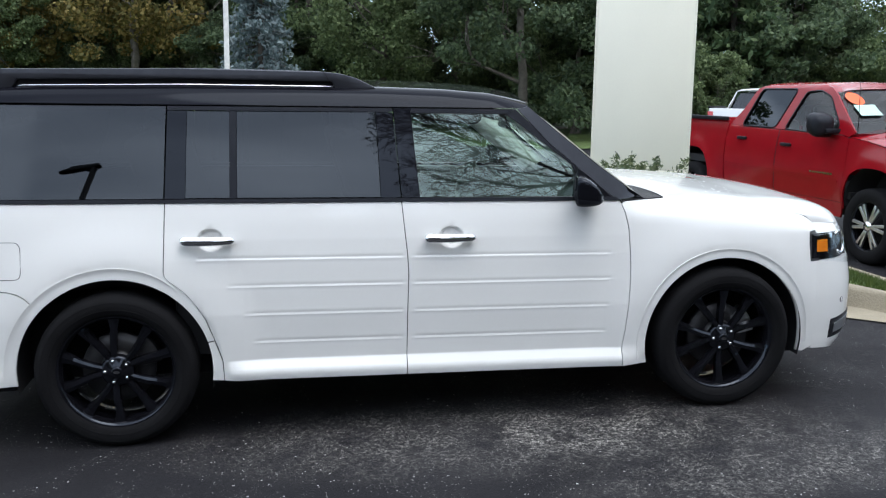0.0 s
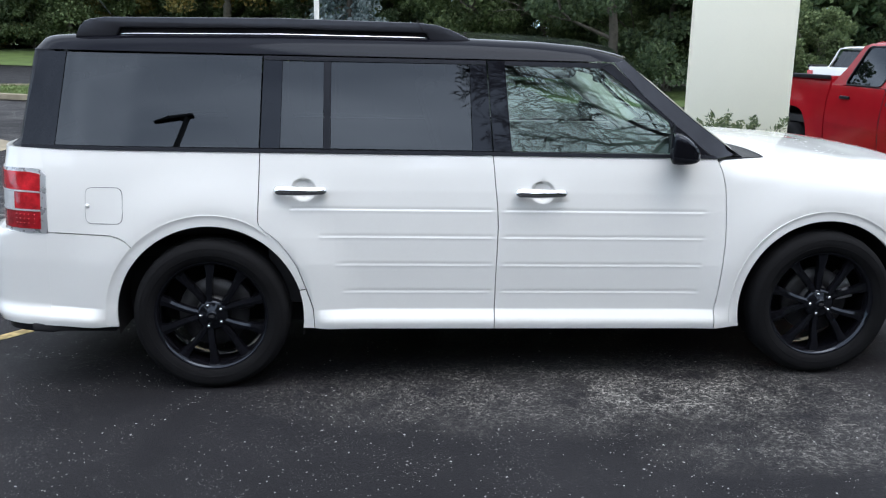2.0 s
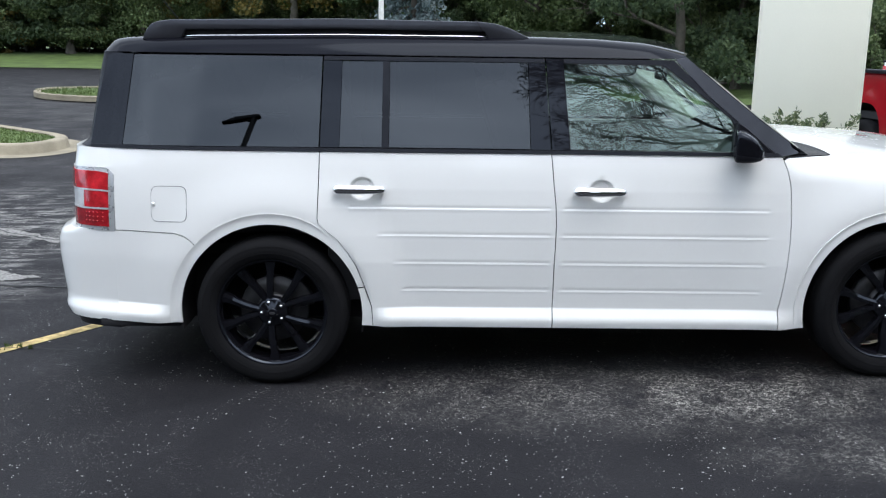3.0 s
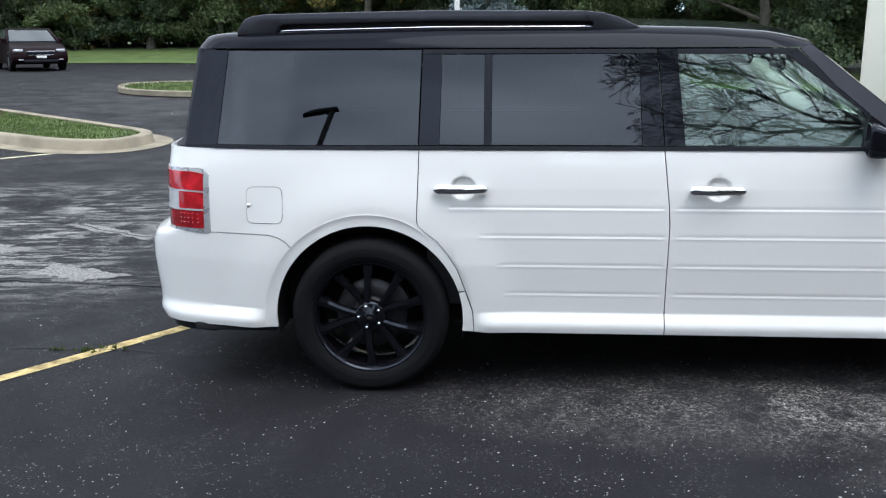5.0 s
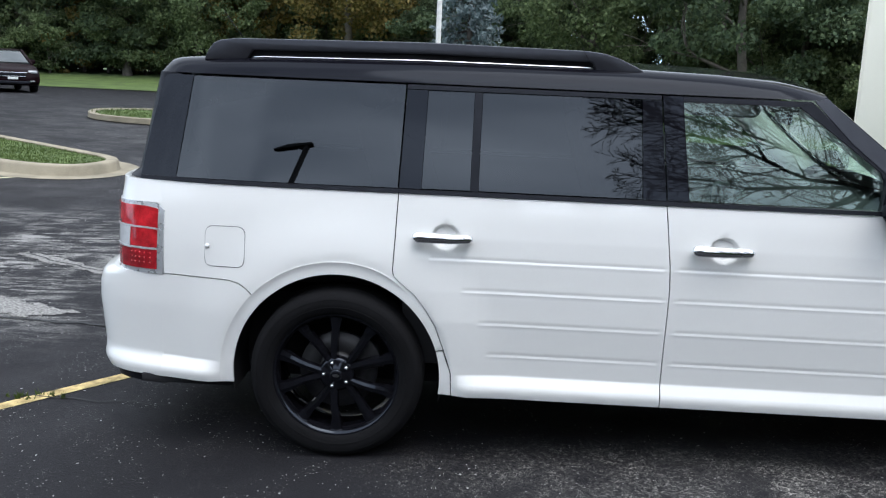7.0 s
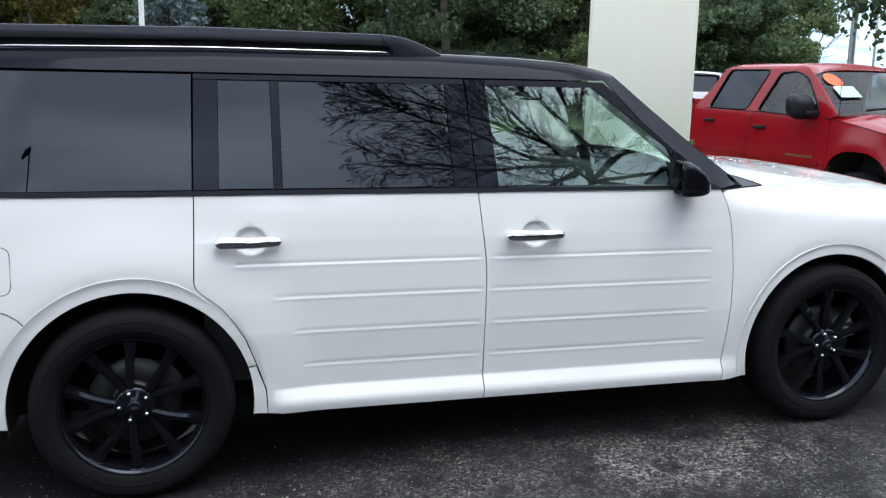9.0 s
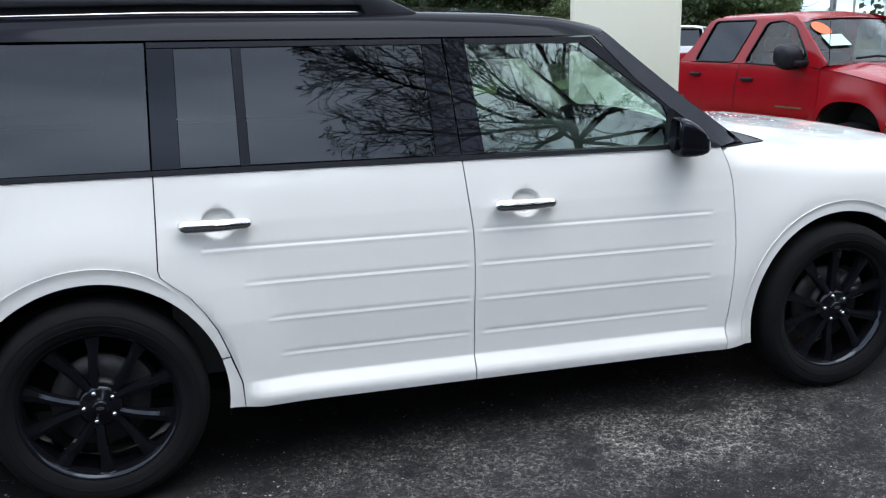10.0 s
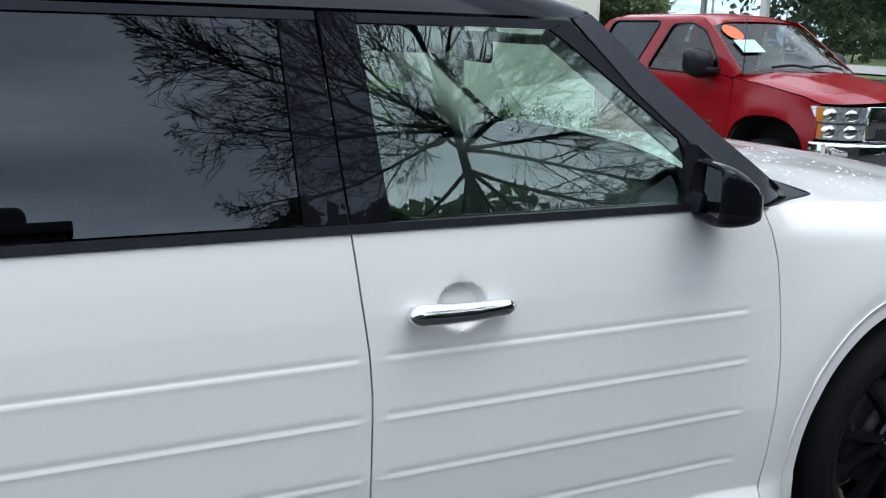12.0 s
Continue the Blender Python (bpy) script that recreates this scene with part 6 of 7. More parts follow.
flag_pole(*polar(43.2, 42), 5.5, 0.06, M_WHITEPOLE, "slim pale pole by the street")


# ---- plants ----
def leaf_mesh(name, pts, size, rng, material, long=1.4, droop=0.0):
    """One small pointed leaf at every point, turned at random."""
    n = len(pts)
    a = rng.normal(size=(n, 3))
    a /= np.linalg.norm(a, axis=1)[:, None]
    a[:, 2] -= droop
    b = rng.normal(size=(n, 3))
    b -= a * (a * b).sum(1)[:, None] / (a * a).sum(1)[:, None]
    b /= np.linalg.norm(b, axis=1)[:, None]
    s = size * rng.uniform(0.6, 1.3, n)[:, None]
    v = np.stack([pts - a * s * long * 0.5, pts + b * s * 0.5, pts + a * s * long * 0.5, pts - b * s * 0.5], 1).reshape(-1, 3)
    f = np.arange(4 * n).reshape(-1, 4)
    me = bpy.data.meshes.new(name)
    me.from_pydata(v.tolist(), [], f.tolist())
    me.materials.append(material)
    return me


def branching(bm, p, d, length, r, depth, rng, tips, spread_a=0.55, lift_a=0.12, thin=0.62, sides=6, kids=(2, 3)):
    """Limbs that fork and taper."""
    r = max(r, 0.0045)
    pts, rad = [p], [r]
    n = 4 if r > 0.02 else 2
    q = Vector(p)
    dd = Vector(d)
    for i in range(n):
        dd = (dd + Vector(rng.normal(0, 0.13, 3)) + Vector((0, 0, lift_a * 0.3))).normalized()
        q = q + dd * (length / n)
        pts.append(q.copy())
        rad.append(r * (1 - (1 - thin) * (i + 1) / n))
    add_tube(bm, pts, rad, sides if r > 0.02 else 4, caps=False)
    tips += pts[1:]
    if depth == 0:
        return
    for k in range(rng.integers(kids[0], kids[1] + 1)):
        side_v = Vector(rng.normal(0, 1, 3))
        side_v = (side_v - dd * side_v.dot(dd)).normalized()
        nd = (dd + side_v * rng.uniform(0.5, 1.3) * spread_a * 1.5 + Vector((0, 0, lift_a))).normalized()
        start = pts[-1] if k < 2 else pts[-2]
        branching(bm, start, nd, length * rng.uniform(0.62, 0.85), rad[-1] * (0.85 if k == 0 else 0.68), depth - 1, rng, tips, spread_a, lift_a, thin, sides, kids)


def make_tree(seed, high, wide_r, leaf_n, leaf_size, material, trunk_r=0.18, trunk_h=0.25, low=0.15, clumps=70, bark=None, label="", flat=1.0, wander=0.06):
    """A leafy tree: tapered trunk, forking limbs and a crown of leaf clumps with gaps."""
    rng = np.random.default_rng(seed)
    t = thing("tree", Matrix.Identity(4), label, "tree")
    bm = bmesh.new()
    top = Vector((rng.normal(0, 0.2), rng.normal(0, 0.2), high * 0.8))
    trunk_pts = [Vector((0, 0, -0.1)).lerp(top, k / 7) + Vector((rng.normal(0, wander), rng.normal(0, wander), 0)) * (k > 0) for k in range(8)]
    foot = [Vector((0, 0, -0.1)), Vector((0, 0, 0.08)), Vector((0, 0, 0.35))]
    add_tube(bm, foot + trunk_pts[1:], [trunk_r * 1.6, trunk_r * 1.3, trunk_r * 1.05] + [trunk_r * (1 - 0.11 * k) for k in range(1, 8)], 12, up=(0, 1, 0))
    tips = []
    for k in range(9):
        z = trunk_h + (0.78 - trunk_h) * k / 8
        a = rng.uniform(0, math.tau)
        p = Vector((0, 0, -0.1)).lerp(top, z / 0.8)
        branching(bm, p, Vector((math.cos(a), math.sin(a), 0.45)).normalized(), wide_r * 0.55 * (1.15 - 0.5 * z), trunk_r * 0.42 * (1.1 - z), 2, rng, tips, 0.5, 0.2)
    part("trunk", bm, bark or M_BARK, t)
    mid_z, half_z = high * (low + 1) / 2, high * (1 - low) / 2
    c = rng.normal(size=(clumps, 3))
    c /= np.linalg.norm(c, axis=1)[:, None]
    c *= (rng.uniform(0.35, 1.0, clumps) ** 0.55)[:, None]
    wob = 1 + 0.22 * np.sin(c[:, 0] * 5 + seed) * np.cos(c[:, 2] * 4 + seed)
    centres = c * np.array([wide_r, wide_r * flat, half_z]) * wob[:, None] + np.array([0, 0, mid_z])
    sizes = rng.uniform(0.35, 0.85, clumps) * wide_r * 0.30
    idx = rng.integers(0, clumps, leaf_n)
    off = rng.normal(size=(leaf_n, 3))
    off /= np.linalg.norm(off, axis=1)[:, None]
    off *= (rng.uniform(0, 1, leaf_n) ** 0.45)[:, None]
    pts = centres[idx] + off * sizes[idx][:, None] * np.array([1.15, 1.15, 0.72])
    pts[:, 2] = np.maximum(pts[:, 2], 0.05)
    crown = new("crown", leaf_mesh("crown", pts, leaf_size, rng, material))
    crown.parent = t
    return t


def make_conifer(seed, high, wide_r, material, n, size, label=""):
    """A spruce: straight stem, whorls of drooping boughs carrying needle tufts."""
    rng = np.random.default_rng(seed)
    t = thing("spruce_tree", Matrix.Identity(4), label, "tree")
    bm = bmesh.new()
    add_tube(bm, [(0, 0, -0.1), (0, 0, high * 0.5), (0, 0, high)], [0.16, 0.1, 0.015], 8)
    pts = []
    levels = 26
    for k in range(levels):
        z = high * (0.05 + 0.93 * k / levels)
        r = wide_r * (1 - z / high) ** 0.8 + 0.06
        for j in range(9):
            a = rng.uniform(0, math.tau)
            rr = r * rng.uniform(0.75, 1.12)
            end = Vector((rr * math.cos(a), rr * math.sin(a), z - rr * 0.22 + rng.normal(0, 0.05)))
            add_tube(bm, [(0, 0, z), end], [0.02, 0.005], 4, caps=False)
            m = max(3, int(n / levels / 9))
            s = rng.uniform(0.15, 1, m) ** 0.7
            base = np.array([[0, 0, z]]) * (1 - s[:, None]) + np.array([end[:]]) * s[:, None]
            pts.append(base + rng.normal(0, 0.05 + 0.07 * wide_r / 2, (m, 3)) * np.array([1, 1, 0.7]))
    part("trunk", bm, M_BARK, t)
    crown = new("crown", leaf_mesh("crown", np.concatenate(pts), size, rng, material, 2.2, 0.2))
    crown.parent = t
    return t


def place(tree, x, y, turn, scale, z=None):
    c = copy_thing(tree, pose(x, y, ground_z(x, y) if z is None else z, 0, 0, turn))
    c.scale = (scale,) * 3
    return c


def use(tree, x, y, turn=0.0, scale=1.0):
    tree.matrix_world = pose(x, y, ground_z(x, y), 0, 0, turn) @ Matrix.Diagonal((scale, scale, scale, 1))
    return tree


TREES = "trees of the wood edge"
broad_a = use(make_tree(11, 10.5, 4.2, 32000, 0.13, M_LEAF, 0.2, 0.2, 0.06, 110, label="broad dark green deciduous tree in full leaf"), *polar(6.5, 43), 20)
broad_b = use(make_tree(12, 11.5, 3.8, 31000, 0.13, M_LEAF_DARK, 0.22, 0.2, 0.05, 100, label="dense dark green deciduous tree"), *polar(15.2, 36), 80)
dry = use(make_tree(13, 9.5, 3.9, 15000, 0.14, M_LEAF_DRY, 0.2, 0.22, 0.14, 90, label="thinning tree with brown and yellow leaves"), *polar(-8.5, 47), 10, 1.15)
bush = use(make_tree(14, 4.6, 2.6, 15000, 0.125, M_LEAF, 0.08, 0.05, 0.0, 60, label="wide green understorey bush"), *polar(-22, 53), 0, 1.1)
bush_dark = use(make_tree(15, 5.2, 2.8, 15000, 0.13, M_LEAF_DARK, 0.08, 0.05, 0.0, 60, label="wide dark green understorey bush"), *polar(-12, 52), 0, 1.1)
vine = use(make_tree(16, 4.0, 1.9, 4200, 0.15, M_LEAF_DRY, 0.07, 0.1, 0.0, 40, label="yellowing shrub with bare twigs"), *polar(-14.2, 50.5), 0, 1.25)
far_a = use(make_tree(11, 10.5, 4.2, 5200, 0.33, M_LEAF, 0.2, 0.2, 0.06, 110, label="broad green tree at the far edge of the wood"), *polar(-50, 60), 40)
far_b = use(make_tree(12, 11.5, 3.8, 5200, 0.33, M_LEAF_DARK, 0.22, 0.2, 0.05, 100, label="dark green tree at the far edge of the wood"), *polar(-53, 60), 130)
far_bush = use(make_tree(15, 5.2, 2.8, 4200, 0.26, M_LEAF_DARK, 0.08, 0.05, 0.0, 60, label="dark green bush deep in the wood"), *polar(-47, 60), 70, 1.4)
for t in (broad_a, broad_b, dry, bush, bush_dark, vine, far_a, far_b, far_bush):
    tagged(t, group=TREES)
spruce = use(make_conifer(21, 8.5, 1.7, M_NEEDLE_BLUE, 9000, 0.11, "slim blue-grey spruce tree before the wood"), *polar(-0.9, 36), 0)
green_spruce = use(make_conifer(22, 12, 3.2, M_NEEDLE, 14000, 0.16, "tall dark green spruce"), *polar(27.5, 40), 0)
tagged(green_spruce, group=TREES)
rnd = random.Random(5)
for az, d, t, s in ((1.8, 48, broad_b, 1.1), (10.8, 45, broad_a, 1.05), (18.5, 41, broad_a, 0.95), (21.5, 43, broad_b, 1.0), (24.6, 46, broad_a, 1.15), (31.2, 45, green_spruce, 1.0), (33.6, 50, broad_a, 0.95), (29.0, 52, broad_b, 1.2),
                    (-4.5, 46, broad_b, 1.1), (-12.0, 45, dry, 1.15), (-15.5, 48, broad_a, 1.1), (-19.0, 47, broad_b, 1.05), (-23.0, 49, broad_a, 1.1), (-26.5, 48, broad_b, 1.1), (-30.0, 47, broad_b, 1.1), (-34.0, 48, broad_a, 1.1), (-38, 50, broad_b, 1.2),
                    (-17.0, 43, broad_a, 0.8), (-6.2, 50, broad_a, 1.1), (-21.0, 44, broad_b, 0.85), (5.0, 52, broad_b, 1.2), (13.2, 50, broad_b, 1.2), (-1.5, 54, broad_b, 1.2), (-9.5, 54, broad_a, 1.2), (16.8, 50, broad_b, 1.25), (-43, 52, broad_a, 1.2), (-48, 55, broad_b, 1.2)):
    place(t, *polar(az, d + (7 if az < -3 else 0)), rnd.uniform(0, 360), s * (1.12 if az < -3 else 1))
for i, az in enumerate(np.arange(-44, 35, 2.6)):
    place((bush, bush_dark, bush_dark)[i % 3], *polar(az + rnd.uniform(-0.6, 0.6), 46.5 + rnd.uniform(-1.5, 2.5) - (4 if az > 16 else 0) + (7.5 if az < -3 else 0)), rnd.uniform(0, 360), rnd.uniform(0.85, 1.15))
for az, d, t, s in ((-26, 54, bush, 0.95), (-18.6, 53, bush, 1.0), (-16, 53.5, bush_dark, 1.0), (-29.5, 55, bush_dark, 1.05), (-33, 57, bush, 1.1), (-24, 53, vine, 1.2), (-20, 52, vine, 1.0), (26, 36, bush, 0.75), (23.6, 37, bush, 0.7)):
    place(t, *polar(az, d), rnd.uniform(0, 360), s)
for i, az in enumerate(np.arange(-46, -2, 2.4)):
    place(far_bush, *polar(az + rnd.uniform(-0.7, 0.7), 58 + rnd.uniform(-1.0, 1.5)), rnd.uniform(0, 360), rnd.uniform(1.2, 1.45))
for i, az in enumerate(np.arange(-45, -3, 2.1)):
    place(far_bush, *polar(az + rnd.uniform(-0.6, 0.6), 63 + rnd.uniform(-1.0, 1.5)), rnd.uniform(0, 360), rnd.uniform(1.6, 1.9))
for i, az in enumerate(np.arange(-25, -2.5, 1.9)):
    place((bush, bush_dark, bush)[i % 3], *polar(az + rnd.uniform(-0.5, 0.5), 51.8 + rnd.uniform(-0.8, 1.2)), rnd.uniform(0, 360), rnd.uniform(0.7, 1.0))
for i, az in enumerate(np.arange(-45, -1, 1.5)):
    place(far_bush, *polar(az + rnd.uniform(-0.4, 0.4), 66.5 + rnd.uniform(-0.8, 0.8)), rnd.uniform(0, 360), rnd.uniform(0.95, 1.2))
# low woods far off along the street
for i, az in enumerate(np.arange(36.5, 72, 2.2)):
    place((far_a, far_b)[i % 2], *polar(az, 115 + 12 * (i % 3)), rnd.uniform(0, 360), 0.36 if az < 46 else 0.7)
for az, d, s in ((46.5, 70, 0.9), (48.6, 100, 1.1), (50.2, 84, 1.0), (51.8, 78, 1.0), (53.4, 88, 1.1), (55.2, 76, 1.0), (57.5, 80, 1.1), (60, 78, 1.1)):
    place(broad_b, *polar(az, d), rnd.uniform(0, 360), s)
    place(bush_dark, *polar(az + 0.9, d - 2), rnd.uniform(0, 360), s)
shade_tree = use(make_tree(31, 9.5, 6.8, 34000, 0.17, M_LEAF_DARK, 0.20, 0.30, 0.20, 130, M_DARKBARK, "dark roadside tree with a bare lower trunk"), *polar(49.4, 30), 0)
island_tree = use(make_tree(32, 7.5, 3.4, 6500, 0.13, M_LEAF_DRY, 0.25, 0.34, 0.36, 70, label="parking-lot tree with a stout grey-brown trunk", wander=0.012), -11.62, 14.75, 0)

# wood edge and a flat-roofed building on the other side of the lot, seen only in the car's glass
for i, az in enumerate(np.arange(-60, 78, 3.5)):
    a = radians(az)
    tall = 0.95 + 0.31 * ease(4, 11, az) + 0.16 * ease(15, 22, az) - 0.28 * ease(27, 40, az)
    place((far_b, far_a)[i % 2], 34 * math.sin(a), -36 * math.cos(a), rnd.uniform(0, 360), tall + 0.06 * math.sin(i * 1.7))
    if az > 8:
        place((far_a, far_b)[i % 2], 36.5 * math.sin(a + 0.04), -38.5 * math.cos(a + 0.04), rnd.uniform(0, 360), tall + 0.05 * math.cos(i * 2.3))
for i, az in enumerate(np.arange(9, 72, 3.4)):
    a = radians(az)
    place(far_bush, 33 * math.sin(a), -35 * math.cos(a), rnd.uniform(0, 360), 2.45 + 0.55 * ease(17, 23, az) - 0.7 * ease(27, 40, az) + 0.15 * math.sin(i * 2.1))
building = thing("building", pose(-7.0, -27.0, ground_z(-7, -20)), "dark flat-roofed building across the lot", "building")
M_DARKWALL = mat("dark_brick_cladding", (0.045, 0.042, 0.040), 0.8, 0, 0.25, 1.2, 0.4, 30)
part("wall", box((-9.0, -6.0, 0.0), (8.9, 6.0, 11.75), 0.03), M_DARKWALL, building)
part("parapet", box((-9.15, -6.15, 11.75), (9.05, 6.15, 12.05), 0.04), M_DARKWALL, building)
part("stair_tower", box((3.6, -1.0, 12.05), (8.0, 5.5, 12.95), 0.3, 4), M_DARKWALL, building)
part("roof", box((-8.8, -5.8, 11.76), (8.7, 5.8, 11.85)), M_CAST, building)


def bare_tree(x, y, high, seed):
    rng = np.random.default_rng(seed)
    t = thing("bare_tree", pose(x, y, ground_z(x, y)), "leafless dark spreading tree beside the lot", "tree")
    bm = bmesh.new()
    tips = []
    add_tube(bm, [(0, 0, -0.1), (0.05, 0.0, 1.8), (-0.05, 0.05, 3.6), (0.0, 0.0, 6.7)], [0.24, 0.19, 0.17, 0.12], 12)
    def limb(p, d, length, r, level):
        n = (10, 6, 4, 3)[level]
        pts, rad, q, dd = [p], [r], Vector(p), Vector(d)
        for i in range(n):
            bend = (0.09, 0.10, 0.12, 0.14)[level]
            dd = (dd + Vector(rng.normal(0, bend, 3)) + Vector((0, 0, 0.03))).normalized()
            q = q + dd * (length / n)
            pts.append(q.copy())
            rad.append(max(0.0028, r * (1 - 0.85 * (i + 1) / n)))
        add_tube(bm, pts, rad, (7, 5, 3, 3)[level], caps=False)
        if level == 3:
            return
        count = (22, 11, 4)[level]
        for j in range(count):
            s = 0.18 + 0.80 * (j + rng.uniform(0, 1)) / count
            k = min(int(s * n), n - 1)
            base = pts[k].lerp(pts[k + 1], s * n - k)
            ax = (pts[k + 1] - pts[k]).normalized()
            sv = Vector(rng.normal(0, 1, 3))
            sv = (sv - ax * sv.dot(ax)).normalized()
            nd = (ax + sv * rng.uniform(0.35, 0.75)).normalized()
            limb(base, nd, length * (1.12 - s) * rng.uniform(0.42, 0.72), max(0.005, r * (1 - 0.8 * s) * 0.5), level + 1)
    for k in range(24):
        a = k * math.tau * 0.382 + rng.uniform(-0.2, 0.2)
        up = math.tan(radians((-24, -9, 7, 24, 52)[k % 5] + rng.uniform(-6, 6)))
        limb(Vector((0, 0, 5.2 + 1.4 * (k % 5) / 5)), Vector((math.cos(a), math.sin(a), up)).normalized(), (4.1, 4.4, 4.1, 3.0, 2.6)[k % 5] * rng.uniform(0.85, 1.1) * (0.95 - 0.08 * math.cos(a)), 0.027, 0)
    part("branches", bm, M_DARKBARK, t)
    return t


bare_tree(5.6, -6.9, 10, 7)


# junipers at the foot of the column
def juniper(x, y, wide_r, high, seed):
    rng = np.random.default_rng(seed)
    t = thing("juniper_shrub", pose(x, y, ground_z(x, y) + 0.12), "spreading grey-green juniper at the foot of the column", "shrub", "junipers at the column")
    bm = bmesh.new()
    pts = []
    for k in range(34):
        a = rng.uniform(0, math.tau)
        d = Vector((math.cos(a) * rng.uniform(0.3, 1), math.sin(a) * rng.uniform(0.3, 1), rng.uniform(0.35, 1.1))).normalized()
        ln = rng.uniform(0.6, 1.0) * high / max(0.5, d.z)
        ln = min(ln, wide_r * 1.2)
        e = d * ln
        mid_p = d * ln * 0.5 + Vector((0, 0, 0.04))
        add_tube(bm, [(0, 0, 0), mid_p, e], [0.012, 0.008, 0.003], 4, caps=False)
        for s in np.linspace(0.25, 1.0, 26):
            p = np.array((d * ln * s)[:]) + np.array([0, 0, 0.05 * math.sin(math.pi * s)])
            w = 0.055 * (1.15 - s)
            pts.append(p + rng.normal(0, w + 0.008, (9, 3)))
    part("stems", bm, M_BARK, t)
    sprays = new("sprays", leaf_mesh("sprays", np.concatenate(pts), 0.016, rng, M_JUNIPER, 3.2))
    sprays.parent = t
    return t


juniper(3.42, 3.85, 0.85, 0.86, 1)
juniper(3.84, 3.64, 0.85, 0.80, 2)
juniper(3.62, 3.75, 0.8, 0.80, 4)
juniper(3.35, 4.0, 0.7, 0.6, 3)


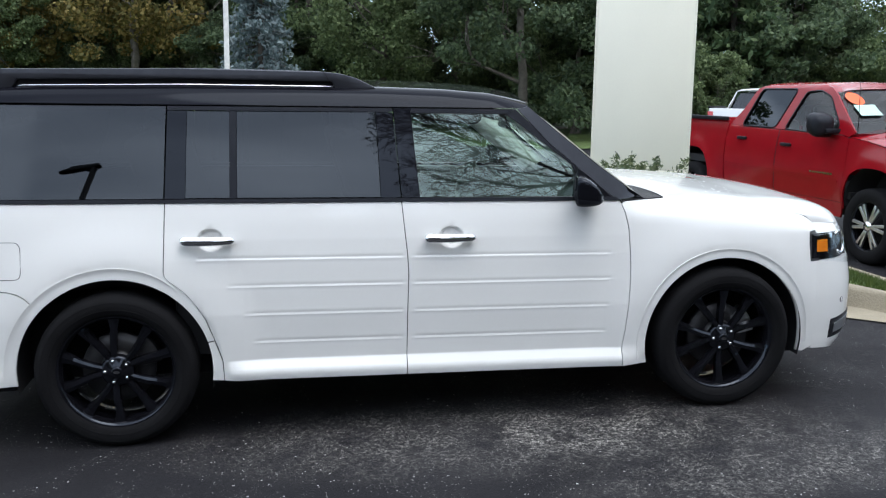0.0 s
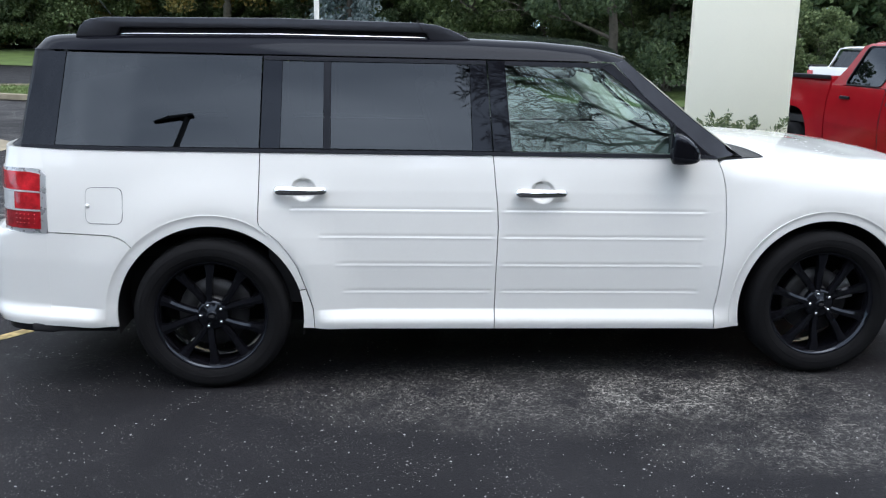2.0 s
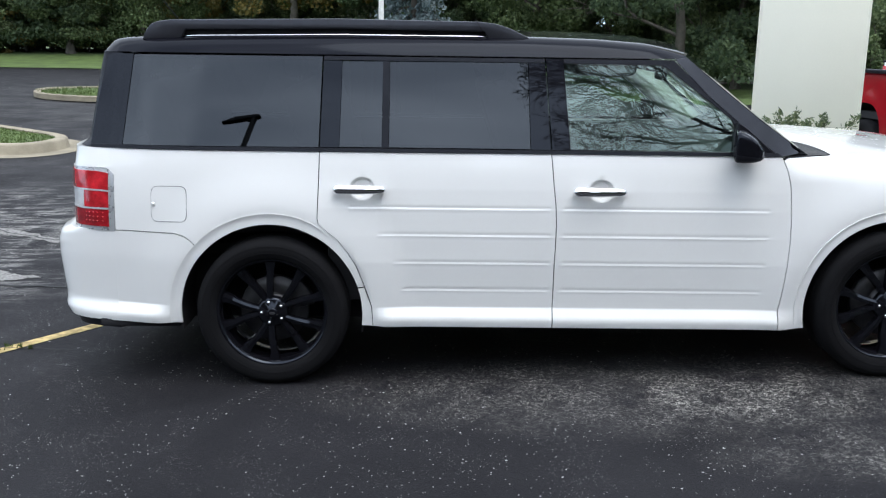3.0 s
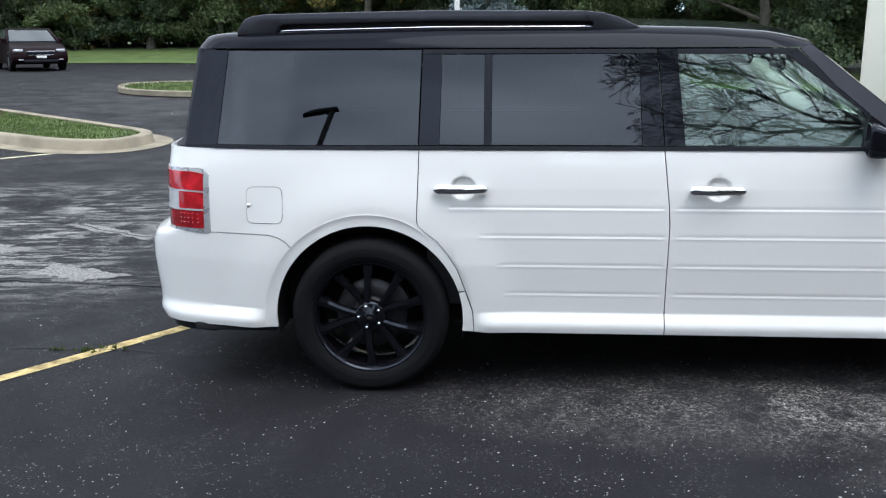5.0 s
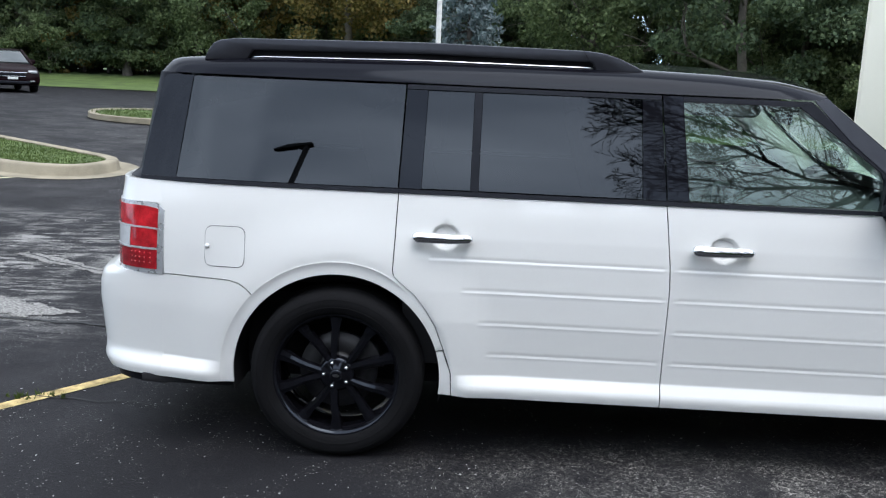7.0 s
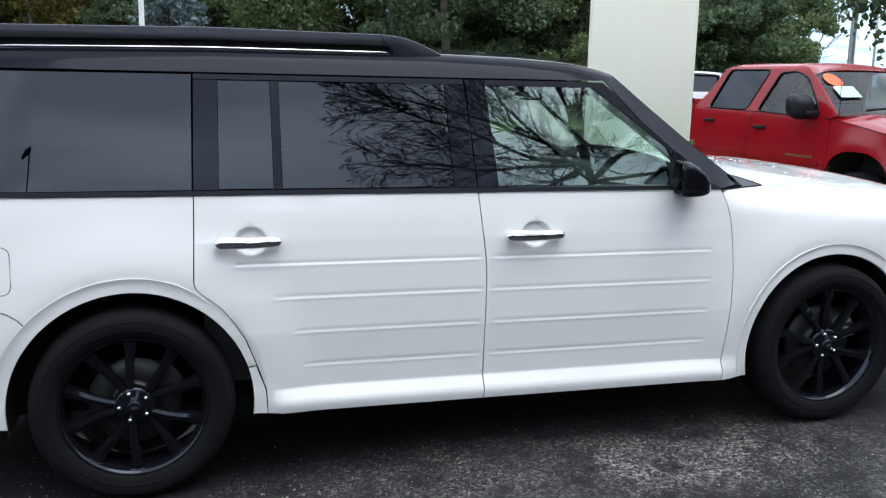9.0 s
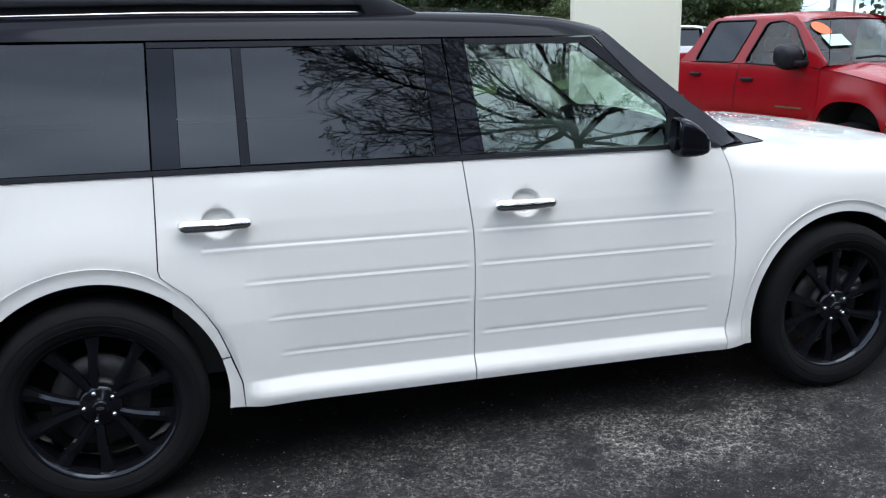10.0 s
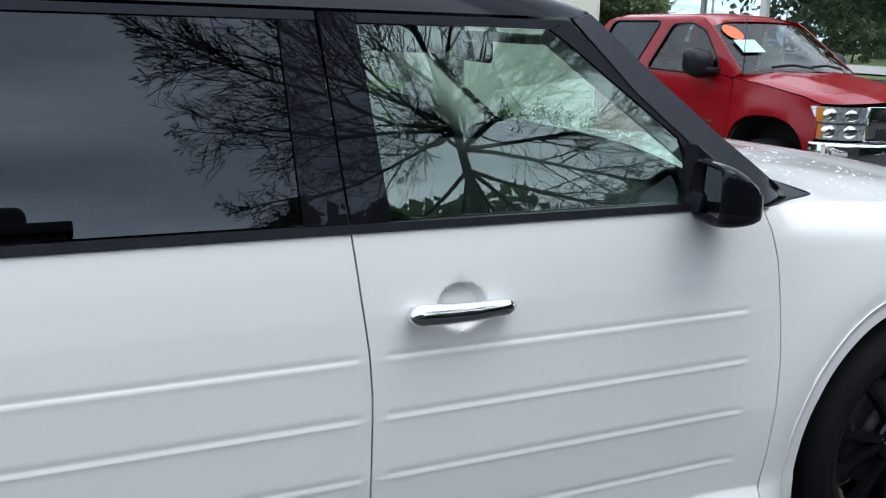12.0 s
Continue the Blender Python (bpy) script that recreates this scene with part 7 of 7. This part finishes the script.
# ---- parked cars far off ----
def sedan(m, paint, label, width=1.83, high=1.46, length=4.8):
    """A saloon: nose along +x, middle at y = 0."""
    c = thing("parked_car", m, label, "car")
    w = width / 2
    low_p = [(-2.30, 0.30), (-2.38, 0.60), (-2.33, 0.96), (-1.6, 1.0), (0.0, 0.97), (1.1, 0.95), (1.75, 0.88), (2.2, 0.76), (2.36, 0.58), (2.38, 0.36), (2.2, 0.24), (-2.1, 0.24)]
    shell = prism(round_poly(low_p, 0.12), "y", -w, w, 0.0)
    bmesh.ops.bisect_plane(shell, geom=shell.verts[:] + shell.edges[:] + shell.faces[:], dist=0.001, plane_co=(0, 0, 0), plane_no=(0, 1, 0))
    for s in (0.5, 0.8):
        for q in (-1, 1):
            bmesh.ops.bisect_plane(shell, geom=shell.verts[:] + shell.edges[:] + shell.faces[:], dist=0.001, plane_co=(0, q * w * s, 0), plane_no=(0, 1, 0))
    for v in shell.verts:
        s = abs(v.co.y) / w
        v.co.x -= math.copysign(1, v.co.x) * 0.30 * max(0, abs(v.co.x) - 1.4) * s ** 3
        v.co.y *= 1 - 0.22 * max(0, v.co.z - 0.62) - 0.10 * max(0, 0.45 - v.co.z)
        v.co.z += 0.035 * (1 - s ** 2) * ease(0.55, 0.85, v.co.z)
    part("body", shell, paint, c)
    cab = prism(round_poly([(-1.75, 0.95), (-1.15, high - 0.09), (-0.5, high), (0.25, high - 0.03), (1.20, 0.93)], 0.2), "y", -w * 0.92, w * 0.92, 0.07, 3)
    for v in cab.verts:
        v.co.y *= 1 - 0.42 * max(0, v.co.z - 0.95)
    part("cabin", cab, M_CARGLASS, c, "dark car glass")
    roof_p = prism(round_poly([(-1.1, high - 0.085), (-0.5, high + 0.012), (0.22, high - 0.015), (0.25, high - 0.05), (-1.05, high - 0.12)], 0.08), "y", -w * 0.735, w * 0.735, 0.01)
    part("roof", roof_p, paint, c)
    for s in (-1, 1):
        part("screen_pillar", tube([(1.2, s * w * 0.93, 0.94), (0.25, s * w * 0.755, high - 0.035)], 0.045, 8), paint, c)
        part("door_mirror", box((0.75, s * w * 1.0 - 0.10, 0.97), (0.93, s * w * 1.0 + 0.10, 1.12), 0.04), paint, c)
        part("headlight", box((1.90, s * w * 0.74 - 0.17, 0.635), (2.21, s * w * 0.74 + 0.15, 0.755), 0.055, 3), M_LAMPGLASS, c, "clear headlamp")
        part("fog_lamp", box((2.22, s * w * 0.70 - 0.08, 0.37), (2.33, s * w * 0.70 + 0.08, 0.42), 0.02), M_LAMPGLASS, c)
        for x in (1.42, -1.40):
            wh = part("wheel", lathe([(0.0, 0.03), (0.2, 0.02), (0.215, -0.01), (0.30, -0.015), (0.325, 0.02), (0.325, 0.18), (0.2, 0.2)], 32), M_RUBBER, c)
            wh.matrix_local = pose(x, s * (w - 0.0), 0.325, 0, 0, 0 if s < 0 else 180)
            wr = part("rim", lathe([(0.0, 0.0), (0.05, -0.005), (0.2, 0.015)], 20), M_SILVER, wh)
    grille = part("grille", box((2.28, -0.42, 0.56), (2.385, 0.42, 0.68), 0.03), M_TRIM, c)
    part("grille_surround", box((2.27, -0.46, 0.665), (2.392, 0.46, 0.69), 0.01), M_CHROME, grille)
    part("grille_surround", box((2.27, -0.40, 0.545), (2.392, 0.40, 0.56), 0.006), M_CHROME, grille)
    part("lower_intake", box((2.25, -0.55, 0.30), (2.39, 0.55, 0.40), 0.03), M_TRIM, c)
    part("number_plate", box((2.385, -0.16, 0.45), (2.40, 0.16, 0.53), 0.004), M_WHITEPLASTIC, c, "pale number plate")
    return c


M_LAMPGLASS = mat("clear_lamp_glass", (0.34, 0.35, 0.36), 0.12, 0.2, 0.2, 20, coat=0.5)
M_CARGLASS = mat("dark_glazing", (0.05, 0.058, 0.058), 0.06, 0, 0.1, 5, spec=0.35)
M_MAROON = mat("dark_maroon_paint", (0.008, 0.0022, 0.0035), 0.4, 0, 0.1, 4, coat=0.0, spec=0.08)
M_SILVERPAINT = mat("pale_silver_paint", (0.55, 0.58, 0.62), 0.3, 0.3, 0.05, 4, coat=0.8)
sedan(pose(-16.6, 29.2, ground_z(-17, 29), 0, 0, -53), M_MAROON, "dark maroon saloon parked facing the lot")
sedan(pose(-20.7, 29.0, ground_z(-20, 28), 0, 0, -22), M_SILVERPAINT, "pale silver hatchback parked by the trees", high=1.55)
sedan(pose(*polar(45.0, 80), 0.45, 0, 0, 200), M_WHITETRUCK, "white car far off on the street", high=1.7)
# yellow warning sign by the street
sg = thing("road_sign", pose(*polar(48.75, 95), 0.55, 0, 0, -48), "yellow diamond road sign on a thin post", "road sign")
part("post", tube([(0, 0, 0), (0, 0, 2.3)], 0.035, 8), M_GALV, sg)
M_SIGNYELLOW = mat("yellow_sign_face", (0.85, 0.55, 0.03), 0.5, 0, 0.05, 6)
part("diamond", prism([(0, 1.35), (0.42, 1.78), (0, 2.2), (-0.42, 1.78)], "y", -0.06, -0.045), M_SIGNYELLOW, sg, "yellow diamond plate")
part("arrow_plate", box((-0.3, -0.06, 0.95), (0.3, -0.045, 1.28), 0.004), M_SIGNYELLOW, sg)
